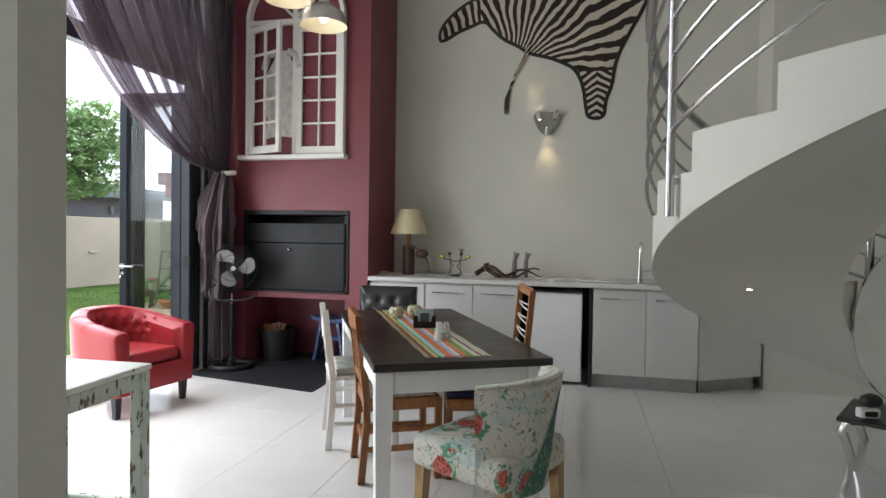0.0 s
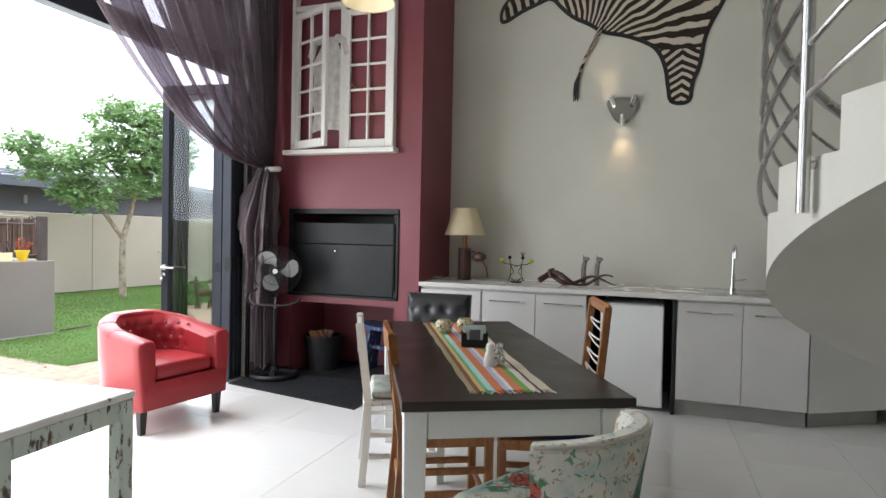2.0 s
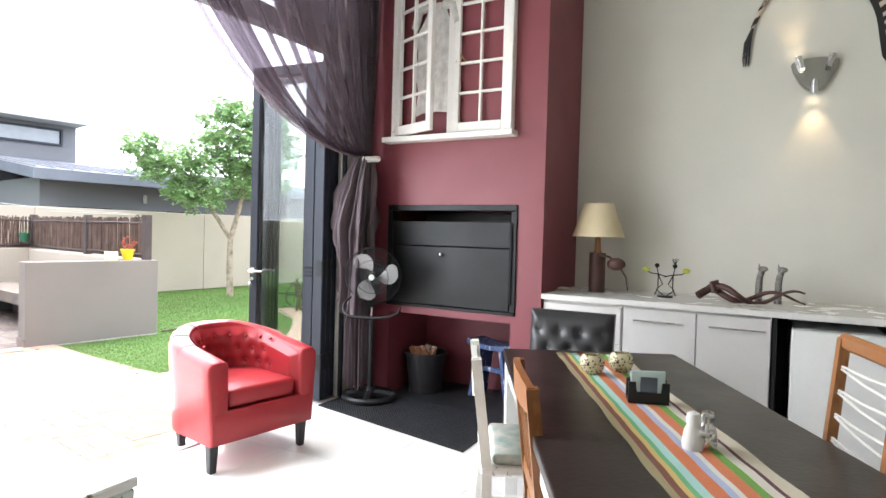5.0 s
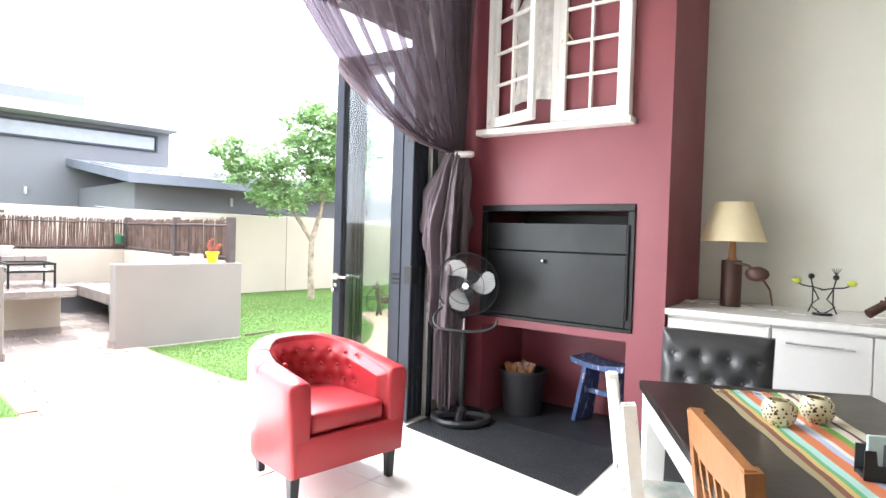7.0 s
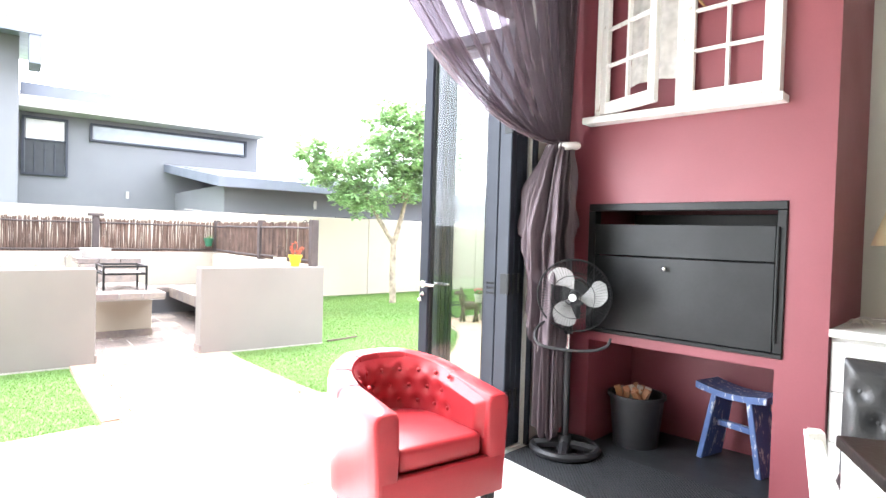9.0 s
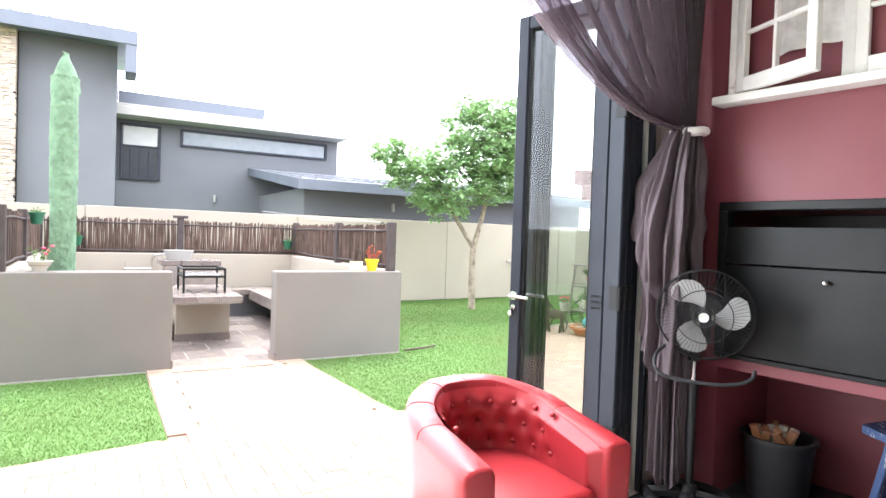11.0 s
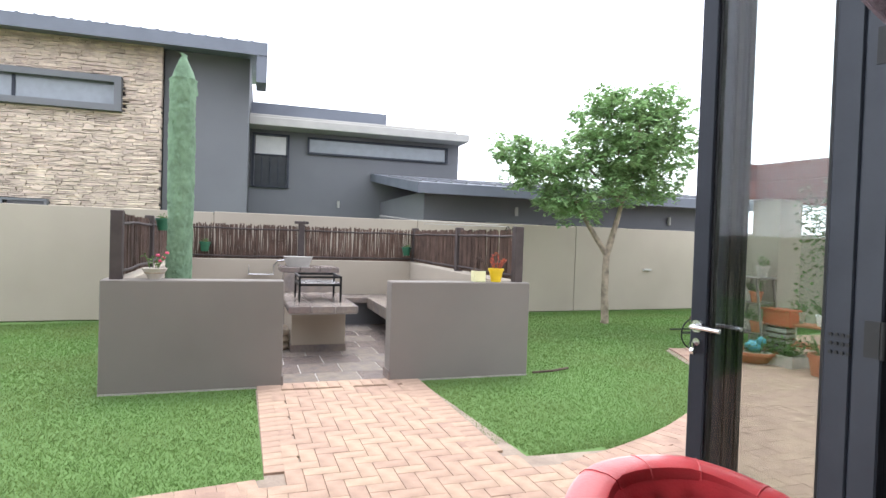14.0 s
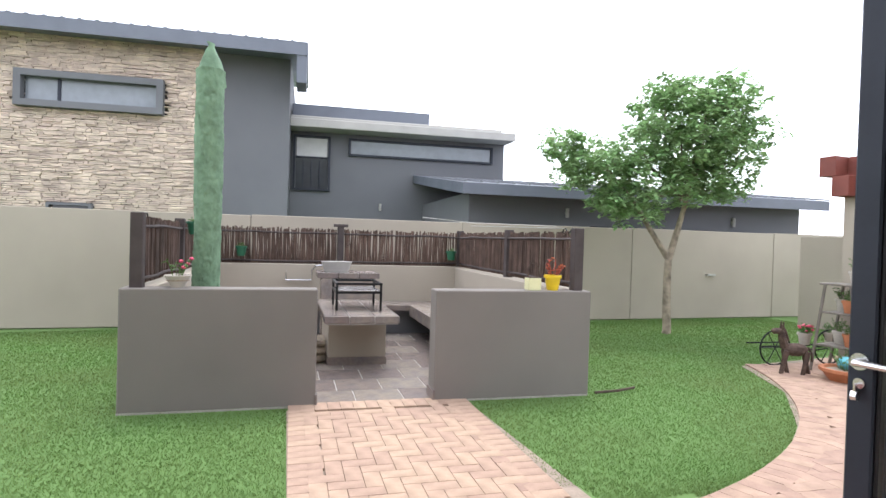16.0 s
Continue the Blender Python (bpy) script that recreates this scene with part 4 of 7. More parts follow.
pbox("core", (-0.12, -0.08, 0.0), (0.12, 0.08, 0.42), M["rust"], box_pot, bevel=0)
trough = thing("plant_trough", "pale cement trough full of green herbs on the paving", "planter", pose(-6.81, 9.1, GZ, 0, 0, -4))
for lo, hi in (((-0.2, -0.15, 0), (0.2, -0.12, 0.14)), ((-0.2, 0.12, 0), (0.2, 0.15, 0.14)), ((-0.2, -0.12, 0), (-0.17, 0.12, 0.14)), ((0.17, -0.12, 0), (0.2, 0.12, 0.14))):
    pbox("side", lo, hi, M["palepot"], trough, bevel=0.006)
pbox("soil", (-0.17, -0.12, 0.002), (0.17, 0.12, 0.12), M["sand"], trough, bevel=0)
rnd = random.Random(33)
V, Fc = [], []
for q in range(420):
    c = Vector((rnd.uniform(-0.2, 0.2), rnd.uniform(-0.15, 0.15), 0.12 + abs(rnd.gauss(0, 0.1))))
    a, ln = rnd.uniform(0, math.tau), rnd.uniform(0.03, 0.07)
    d = Vector((math.cos(a), math.sin(a), rnd.uniform(-0.3, 0.8))).normalized() * ln
    sd_ = d.cross(Vector((0, 0, 1))).normalized() * ln * 0.3
    i = len(V)
    V += [c, c + d * 0.5 + sd_, c + d, c + d * 0.5 - sd_]
    Fc += [(i, i + 1, i + 2), (i, i + 2, i + 3)]
me = bpy.data.meshes.new("foliage")
me.from_pydata(V, [], Fc)
me.materials.append(M["leaf2"])
ob = new("foliage", me)
ob.parent = trough
tagged(ob, kind="stuff")


# ================= inside =================
# black rubber mat before the grill
mat_thing = thing("floor_mat", "black studded rubber mat on the tiles before the fireplace", "mat")
bm = bmesh.new()
prism(bm, [(-3.6, 4.64), (-2.28, 4.41), (-2.33, 5.79), (-3.37, 5.79), (-3.37, 5.18), (-3.6, 5.18)], 0.001, 0.008)
part("base", bm, M["rubber"], mat_thing)
V, Fc = [], []
for i in range(58):
    for j in range(60):
        x, y = -3.57 + 0.0225 * i + 0.01125 * (j % 2), 4.44 + 0.0125 * j
        if y > 4.66 - (x + 3.6) * 0.174 and y < 5.15 and x < -2.31:
            k = len(V)
            V += [(x - 0.0085, y, 0.008), (x, y - 0.0075, 0.008), (x + 0.0085, y, 0.008), (x, y + 0.0075, 0.008), (x, y, 0.0118)]
            Fc += [(k, k + 1, k + 4), (k + 1, k + 2, k + 4), (k + 2, k + 3, k + 4), (k + 3, k, k + 4)]
me = bpy.data.meshes.new("stud")
me.from_pydata(V, [], Fc)
me.materials.append(M["rubber"])
ob = new("stud", me)
ob.parent = mat_thing
tagged(ob, kind="stuff")

# built-in grill
br = thing("built_in_grill", "closed black steel built-in grill with drop-down doors", "grill")
for lo, hi in (((-3.4, 1.465), (-2.3, 1.51)), ((-3.4, 0.72), (-2.3, 0.745)), ((-3.4, 0.745), (-3.355, 1.465)), ((-2.345, 0.745), (-2.3, 1.465))):
    pbox("frame", (lo[0] + 0.001, 5.185, lo[1] + 0.001), (hi[0] - 0.001, 5.26, hi[1] - 0.001), M["black"], br, bevel=0.003)
# plain black panel behind the flaps
pbox("firebox", (-3.355, 5.7, 0.745), (-2.345, 5.72, 1.465), M["plastic"], br, "black back panel of the interior")
pbox("door", (-3.352, 5.188, 1.2), (-2.348, 5.21, 1.385), M["black"], br, "upper steel flap", 0.003)
d2 = pbox("door", (-3.352, 5.188, 0.748), (-2.348, 5.21, 1.194), M["black"], br, "lower steel flap", 0.003)
bm = bmesh.new()
cyl(bm, (-2.9, 5.165, 1.135), (-2.9, 5.19, 1.135), 0.014)
ball(bm, (-2.9, 5.163, 1.135), 0.015)
part("knob", bm, M["chrome"], d2, "small chrome knob", True)
bm = bmesh.new()
cyl(bm, (-2.335, 5.18, 0.8), (-2.335, 5.18, 1.38), 0.009, seg=8)
part("hinge", bm, M["black"], br)

# decorative arched window frame on the chimney
aw = thing("arched_window", "old white arched window frame hung on the red wall", "window frame")


def sash(parent_m, w=0.445, h=1.2):
    s = new("casement")
    s.parent = aw
    s.matrix_basis = parent_m
    t = 0.05
    f = bmesh.new()
    for lo, hi in (((0, 0), (t, h)), ((w - t, 0), (w, h)), ((t, 0), (w - t, t + 0.02)), ((t, h - t), (w - t, h))):
        box(f, (lo[0], -0.018, lo[1]), (hi[0], 0.018, hi[1]), None, 0.004)
    part("frame", f, M["wornframe"], s)
    pbox("muntin", (w / 2 - 0.009, -0.014, t + 0.02), (w / 2 + 0.009, 0.014, h - t), M["wornframe"], s, bevel=0.003)
    for k in range(1, 5):
        z = t + 0.02 + (h - 2 * t - 0.02) * k / 5
        pbox("muntin", (t, -0.0125, z - 0.009), (w - t, 0.0125, z + 0.009), M["wornframe"], s, bevel=0.003)
    return s


XL, XR, ZS = -3.355, -2.345, 2.035
for x0, x1 in ((XL, XL + 0.035), (XR - 0.035, XR)):
    pbox("frame", (x0, 5.13, ZS), (x1, 5.199, 3.3), M["wornframe"], aw, bevel=0.004)
pbox("mullion", (-2.872, 5.15, ZS), (-2.822, 5.199, 3.7), M["wornframe"], aw, bevel=0.004)
pbox("transom", (XL + 0.035, 5.14, 3.27), (XR - 0.035, 5.199, 3.315), M["wornframe"], aw, bevel=0.004)
bm = bmesh.new()
cx, R = (XL + XR) / 2, (XR - XL) / 2
pts = [(cx + R * math.cos(a), 3.3 + 0.96 * R * math.sin(a)) for a in (k * math.pi / 24 for k in range(25))]
inn = [(cx + (R - 0.035) * math.cos(a), 3.3 + 0.96 * (R - 0.035) * math.sin(a)) for a in (k * math.pi / 24 for k in range(25))]
for k in range(24):
    q = [pts[k], pts[k + 1], inn[k + 1], inn[k]]
    A = [bm.verts.new((x, 5.13, z)) for x, z in q]
    B = [bm.verts.new((x, 5.199, z)) for x, z in q]
    bm.faces.new(A), bm.faces.new(B[::-1])
    for i in (0, 2):
        bm.faces.new((A[i], B[i], B[(i + 1) % 4], A[(i + 1) % 4]))
part("arch", bm, M["wornframe"], aw)
for s in (-1, 1):
    bm = bmesh.new()
    tube(bm, [(cx, 5.17, 3.32), (cx + s * R * 0.68, 5.17, 3.3 + 0.66 * R)], 0.014, 6)
    part("muntin", bm, M["wornframe"], aw)
pbox("sill", (-3.415, 5.09, 1.99), (-2.318, 5.199, 2.03), M["wornframe"], aw, bevel=0.004)
sash(pose(-2.825, 5.165, 2.04))
sash(pose(-3.315, 5.15, 2.04, 0, 0, -22))
dress = thing("white_garment", "small white lace garment hung behind the casement", "garment")
M["lace"] = mat("white_lace", (0.68, 0.66, 0.63), 0.9, vary=0.12, scale=20, bump=0.4, grain=80)
bm = bmesh.new()
rows = []
for i in range(19):
    z = 3.03 - 0.82 * i / 18
    wdt = 0.075 + 0.09 * min(1, i / 5) - 0.012 * math.sin(i)
    rows.append([bm.verts.new((-2.99 + wdt * u, 5.175 + 0.012 * math.sin(u * 9 + i * 0.2) * min(1, i / 6), z - 0.02 * u * u)) for u in [k / 10 - 1 for k in range(21)]])
for A, B in zip(rows, rows[1:]):
    for k in range(20):
        bm.faces.new((A[k], A[k + 1], B[k + 1], B[k]))
for s in (-1, 1):
    tube(bm, [(-2.99 + s * 0.07, 5.17, 3.01), (-2.99 + s * 0.15, 5.165, 2.98), (-2.99 + s * 0.185, 5.165, 2.85)], 0.04, 8, 0.03)
part("cloth", bm, M["lace"], dress, smooth=True)
peg = thing("wall_peg", "small brass peg on the red wall", "peg")
bm = bmesh.new()
cyl(bm, (-2.74, 5.2, 2.56), (-2.76, 5.14, 2.6), 0.007, seg=8)
part("pin", bm, M["paleoak"], peg)


# sheer curtain tied back beside the chimney
def sheer(name, thin, thick):
    m = mat(name, (0.142, 0.108, 0.122), 0.7, vary=0.1, scale=5, bump=0.45, grain=90)
    n, l = m.node_tree.nodes, m.node_tree.links
    b = n["Principled BSDF"]
    tr, tl, m1, m2 = n.new("ShaderNodeBsdfTransparent"), n.new("ShaderNodeBsdfTranslucent"), n.new("ShaderNodeMixShader"), n.new("ShaderNodeMixShader")
    tl.inputs["Color"].default_value = (0.17, 0.13, 0.148, 1)
    tr.inputs["Color"].default_value = (0.82, 0.78, 0.82, 1)
    m1.inputs[0].default_value = 0.3
    l.new(b.outputs[0], m1.inputs[1])
    l.new(tl.outputs[0], m1.inputs[2])
    thread = n.new("ShaderNodeTexNoise")
    thread.inputs["Scale"].default_value, thread.inputs["Detail"].default_value = 1.0, 4.0
    tc = next(x for x in n if x.type == "TEX_COORD")
    pleat = n.new("ShaderNodeMapping")
    pleat.inputs["Scale"].default_value = (60.0, 2.5, 1.0)   # along the folds, across them
    l.new(tc.outputs["UV"], pleat.inputs["Vector"])
    l.new(pleat.outputs["Vector"], thread.inputs["Vector"])
    crush = n.new("ShaderNodeTexNoise")
    crush.inputs["Scale"].default_value, crush.inputs["Detail"].default_value = 34.0, 4.0
    soft = n.new("ShaderNodeMapping")
    soft.inputs["Scale"].default_value = (2.2, 2.2, 0.5)
    l.new(tc.outputs["Object"], soft.inputs["Vector"])
    l.new(soft.outputs["Vector"], crush.inputs["Vector"])
    bp = next(x for x in n if x.type == "BUMP")
    l.new(crush.outputs["Fac"], bp.inputs["Height"])
    bp.inputs["Distance"].default_value = 0.02
    rg = n.new("ShaderNodeMapRange")
    rg.inputs["From Min"].default_value, rg.inputs["From Max"].default_value = 0.28, 0.72
    rg.inputs["To Min"].default_value, rg.inputs["To Max"].default_value = thin, thick
    l.new(thread.outputs["Fac"], rg.inputs["Value"])
    l.new(rg.outputs["Result"], m2.inputs[0])
    l.new(m1.outputs[0], m2.inputs[1])
    l.new(tr.outputs[0], m2.inputs[2])
    l.new(m2.outputs[0], n["Material Output"].inputs["Surface"])
    return m


M["sheer"] = sheer("mauve_sheer", 0.28, 0.56)
M["gathered"] = sheer("mauve_gathered_sheer", 0.0, 0.1)
cur = thing("curtain", "mauve sheer curtain swept aside and tied back", "curtain")


def sheet(b, rows, uvs):
    """Joins rows of points into cloth, with the place along and down it as its map."""
    lay_ = b.loops.layers.uv.new("cloth")
    grid_ = [[b.verts.new(p) for p in row] for row in rows]
    for i in range(len(rows) - 1):
        for k in range(len(rows[0]) - 1):
            f = b.faces.new((grid_[i][k], grid_[i][k + 1], grid_[i + 1][k + 1], grid_[i + 1][k]))
            for lp, (a, c) in zip(f.loops, ((i, k), (i, k + 1), (i + 1, k + 1), (i + 1, k))):
                lp[lay_].uv = uvs[a][c]


NS, NZ = 640, 56
ty, tz, zt = 4.99, 1.85, 4.9
rows, uvs = [], []
for i in range(NZ + 1):
    q = (i / NZ) ** 1.6
    z = tz + (zt - tz) * q
    row, uv = [], []
    for k in range(NS + 1):
        s = k / NS
        wide = 0.5 * s / 0.3 if s < 0.3 else 0.5 + 2.05 * (s - 0.3) / 0.5 if s < 0.8 else 2.55 + 0.37 * (s - 0.8) / 0.2
        yt = 5.13 - wide
        sl = wide / 2.92
        g = max(q, 1e-4) ** (0.42 + 0.4 * (1 - sl))
        turn_ = math.tau * 15 * (s + 0.02 * noise.noise((s * 7, 1.3, q * 0.6)))
        deep = 0.7 + 0.6 * noise.noise((s * 9, 4.1, 0.3))
        fold = math.sin(turn_)
        lap = (0.014 + 0.1 * min(1, g * 1.15)) * deep
        y = ty - 0.09 * (sl - 0.35) + (yt - ty) * g + lap * fold
        x = -3.5 + (0.022 + 0.03 * min(1, q * 3)) * math.cos(turn_) + 0.006 * math.sin(turn_ * 3.3 + q * 4) + 0.02 * (1 - q)
        row.append((x, min(y, 5.17), z))
        uv.append((s, q))
    rows.append(row)
    uvs.append(uv)
bm = bmesh.new()
sheet(bm, rows, uvs)
part("drape", bm, M["sheer"], cur, smooth=True)


def tail(cx, cy, rx, ry, z_end, slant, pleats, seed, top=0.05):
    """A gathered bundle of cloth below the tie, opening down to a slanting hem."""
    ns, nz = 220, 46
    rows, uvs = [], []
    for i in range(nz + 1):
        q = i / nz
        row, uv = [], []
        for k in range(ns + 1):
            s = k / ns
            a = math.tau * s
            hem = z_end + slant * math.cos(a - 2.3) + 0.03 * math.sin(a * pleats)
            open_ = min(1.0, q * 1.5) ** 0.7
            rip = 0.24 * math.sin(a * pleats + 1.4 * noise.noise((s * 6, q * 2, seed))) + 0.16 * math.sin(a * pleats * 2.2 + seed + q) + 0.35 * noise.noise((math.cos(a) * 1.3, math.sin(a) * 1.3, q * 3 + seed))
            r1, r2 = top + (rx - top) * open_, top * 1.2 + (ry - top * 1.2) * open_
            sway = 0.018 * noise.noise((q * 2.2, seed, 1.0))
            row.append((-3.485 + (cx + 3.485) * open_ + r1 * (1 + rip) * math.cos(a) + sway, ty + (cy - ty) * open_ + r2 * (1 + rip) * math.sin(a), tz + 0.02 + (hem - tz) * q))
            uv.append((s * 0.25, q * 0.5))
        rows.append(row)
        uvs.append(uv)
    b = bmesh.new()
    sheet(b, rows, uvs)
    part("tail", b, M["gathered"], cur, smooth=True)


tail(-3.49, 4.88, 0.115, 0.16, 1.22, 0.24, 7, 1.0)
tail(-3.495, 4.89, 0.095, 0.135, 0.8, 0.18, 6, 2.0)
tail(-3.49, 4.955, 0.068, 0.09, 0.14, 0.06, 9, 3.0)
bm = bmesh.new()
tube(bm, [(-3.485 + 0.075 * math.cos(a), ty + 0.02 + 0.085 * math.sin(a), tz + 0.012 * math.sin(a)) for a in (k * math.tau / 20 for k in range(20))], 0.024, 8, closed=True)
part("tieback", bm, M["wornframe"], cur, "pale tieback band", True)
bm = bmesh.new()
cyl(bm, (-3.51, 2.0, 4.92), (-3.51, 5.18, 4.92), 0.018)
part("rod", bm, M["steel"], cur)
bm = bmesh.new()
cyl(bm, (-3.6, 5.16, 1.0), (-3.6, 5.16, 4.9), 0.012, seg=8)
part("cord_cover", bm, M["wornframe"], cur)


# pedestal fan
def smooth_path(pts, times=2):
    pts = [Vector(p) for p in pts]
    for _ in range(times):
        pts = [pts[0]] + [q for a, b in zip(pts, pts[1:]) for q in (a.lerp(b, 0.25), a.lerp(b, 0.75))] + [pts[-1]]
    return pts


def fan():
    f = thing("pedestal_fan", "black pedestal fan with grey blades, at rest", "fan")
    bx, by = -3.39, 4.98
    b = bmesh.new()
    tube(b, [(bx + 0.19 * math.cos(a), by + 0.19 * math.sin(a), 0.035) for a in (k * math.tau / 32 for k in range(32))], 0.024, 8, closed=True)
    for k in range(4):
        a = k * math.pi / 2 + 0.5
        tube(b, [(bx, by, 0.06), (bx + 0.1 * math.cos(a), by + 0.1 * math.sin(a), 0.05), (bx + 0.19 * math.cos(a), by + 0.19 * math.sin(a), 0.035)], 0.028, 6)
    cyl(b, (bx, by, 0.02), (bx, by, 0.11), 0.05, 0.035)
    part("base", b, M["plastic"], f, smooth=True)
    b = bmesh.new()
    cyl(b, (bx, by, 0.1), (bx, by, 0.57), 0.02)
    part("lower_pole", b, M["plastic"], f, smooth=True)
    b = bmesh.new()
    cyl(b, (bx, by, 0.57), (bx, by, 0.8), 0.014)
    part("pole", b, M["chrome"], f, smooth=True)
    b = bmesh.new()
    cyl(b, (bx, by, 0.55), (bx, by, 0.62), 0.024)
    part("knob", b, M["plastic"], f, smooth=True)
    b = bmesh.new()
    cyl(b, (bx, by, 0.72), (bx, by, 0.82), 0.026)
    part("collar", b, M["plastic"], f, smooth=True)
    m = pose(-3.258, 4.812, 0.97, 0, 0, 25) @ pose(0, 0, 0, 96, 0, 0)   # local z faces the room
    b = bmesh.new()
    tube(b, smooth_path([(-0.02, -0.1, -0.1), (-0.16, -0.16, -0.04), (-0.21, -0.2, 0.06), (-0.19, -0.26, 0.12), (-0.1, -0.28, 0.13), (0.1, -0.28, 0.13), (0.2, -0.25, 0.11), (0.21, -0.21, 0.08)]), 0.0085, 8)
    b.transform(m)
    part("handle", b, M["plastic"], f)
    b = bmesh.new()
    cyl(b, (0, 0, -0.22), (0, 0, -0.06), 0.06, 0.075)
    cyl(b, (0, -0.02, -0.14), (0, -0.16, -0.12), 0.025)
    b.transform(m)
    part("motor", b, M["plastic"], f, smooth=True)
    cage = new("cage")
    cage.parent = f
    cage.matrix_basis = m
    for z0, nm in ((0.055, "front"), (-0.065, "back")):
        b = bmesh.new()
        for k in range(64):
            a = k * math.tau / 64
            c, s = math.cos(a), math.sin(a)
            tube(b, [(0.04 * c, 0.04 * s, z0), (0.12 * c, 0.12 * s, z0 * 0.95), (0.185 * c, 0.185 * s, z0 * 0.6), (0.205 * c, 0.205 * s, 0)], 0.0011, 4)
        for r, zz in ((0.205, 0), (0.12, z0 * 0.95), (0.045, z0)):
            tube(b, [(r * math.cos(k * math.tau / 40), r * math.sin(k * math.tau / 40), zz) for k in range(40)], 0.0055 if r > 0.2 else 0.0022, 6, closed=True)
        tagged(part("grille", b, M["plastic"], cage), kind="stuff")
    b = bmesh.new()
    cyl(b, (0, 0, -0.03), (0, 0, 0.05), 0.03)
    part("hub", b, M["plastic"], cage, smooth=True)
    b = bmesh.new()
    cyl(b, (0, 0, 0.055), (0, 0, 0.062), 0.022)
    part("badge", b, M["chrome"], cage, "round silver badge")
    M["blade_grey"] = mat("grey_blade", (0.3, 0.3, 0.3), 0.45, metal=0.3, vary=0.05)
    for k in range(3):
        b = bmesh.new()
        a0 = k * math.tau / 3 - 0.35
        prev = None
        for i in range(9):
            r = 0.03 + 0.155 * i / 8
            wd = (0.4, 0.62, 0.85, 1.0, 1.08, 1.08, 1.0, 0.8, 0.42)[i]
            row = [b.verts.new((r * math.cos(a0 + wd * (u - 0.4) + 0.5 * i / 8), r * math.sin(a0 + wd * (u - 0.4) + 0.5 * i / 8), 0.03 * (0.5 - u))) for u in (0, 0.25, 0.5, 0.75, 1)]
            if prev:
                for q in range(4):
                    b.faces.new((prev[q], prev[q + 1], row[q + 1], row[q]))
            prev = row
        part("blade", b, M["blade_grey"], cage, smooth=True)
    return f


fan()

bkt = thing("bucket", "dark plastic bucket filled with firewood pieces", "bucket", pose(-3.17, 5.45, 0.008))
bm = bmesh.new()
lathe(bm, [(0, 0), (0.135, 0), (0.165, 0.3), (0.178, 0.3), (0.178, 0.32), (0.16, 0.32), (0.13, 0.02), (0, 0.02)], 28)
part("pail", bm, M["plastic"], bkt, smooth=True)
rnd = random.Random(9)
M["splitwood"] = wood("split_wood", (0.42, 0.2, 0.1), (0.25, 0.1, 0.05))
for k in range(15):
    a, r = rnd.uniform(0, math.tau), rnd.uniform(0, 0.11)
    bm = bmesh.new()
    p = Vector((r * math.cos(a), r * math.sin(a), 0.24))
    box(bm, (-0.02, -0.014, -0.08), (0.02, 0.014, 0.13), Matrix.Translation(p) @ Euler((rnd.uniform(-0.6, 0.6), rnd.uniform(-0.6, 0.6), a)).to_matrix().to_4x4(), 0.004)
    part("log", bm, M["splitwood"] if k % 3 else M["palepot"], bkt)

stool = thing("stool", "small worn blue wooden stool in the niche", "stool", pose(-2.6, 5.57, 0.008, 0, 0, -14) @ Matrix.Diagonal((0.95, 0.95, 1.0, 1)))
bm = bmesh.new()
prism(bm, [(-0.225, 0.0)] + [(-0.225 + 0.45 * k / 12, 0.04 - 0.028 * math.sin(math.pi * k / 12)) for k in range(13)] + [(0.225, 0.0)] + [(0.225 - 0.45 * k / 8, -0.022 * math.sin(math.pi * k / 8)) for k in range(1, 8)], -0.115, 0.115, Matrix.Translation((0, 0, 0.415)) @ Matrix.Rotation(radians(90), 4, "X"))
part("seat", bm, M["wornblue"], stool)
for s in (-1, 1):
    bm = bmesh.new()
    v = box(bm, (-0.018, -0.1, 0), (0.018, 0.1, 0.405), None, 0.004)
    for w in bm.verts:
        w.co.x += s * (0.19 - 0.2 * w.co.z)
        w.co.y *= 1.1 - 0.35 * w.co.z
    part("leg", bm, M["wornblue"], stool)
bm = bmesh.new()
box(bm, (-0.135, -0.02, 0.2), (0.135, 0.02, 0.235), None, 0.004)
part("stretcher", bm, M["wornblue"], stool)

# ---- kitchen counter along the north wall ----
ct = thing("countertop", "pale quartz countertop along the wall", "countertop")
bm = bmesh.new()
prism(bm, [(-2.109, 5.19), (0.78, 5.19), (1.367, 5.55), (1.367, 5.979), (-2.109, 5.979)], 0.862, 0.9)
bmesh.ops.bevel(bm, geom=bm.edges[:], offset=0.004, segments=1, affect="EDGES")
part("slab", bm, M["counter"], ct)


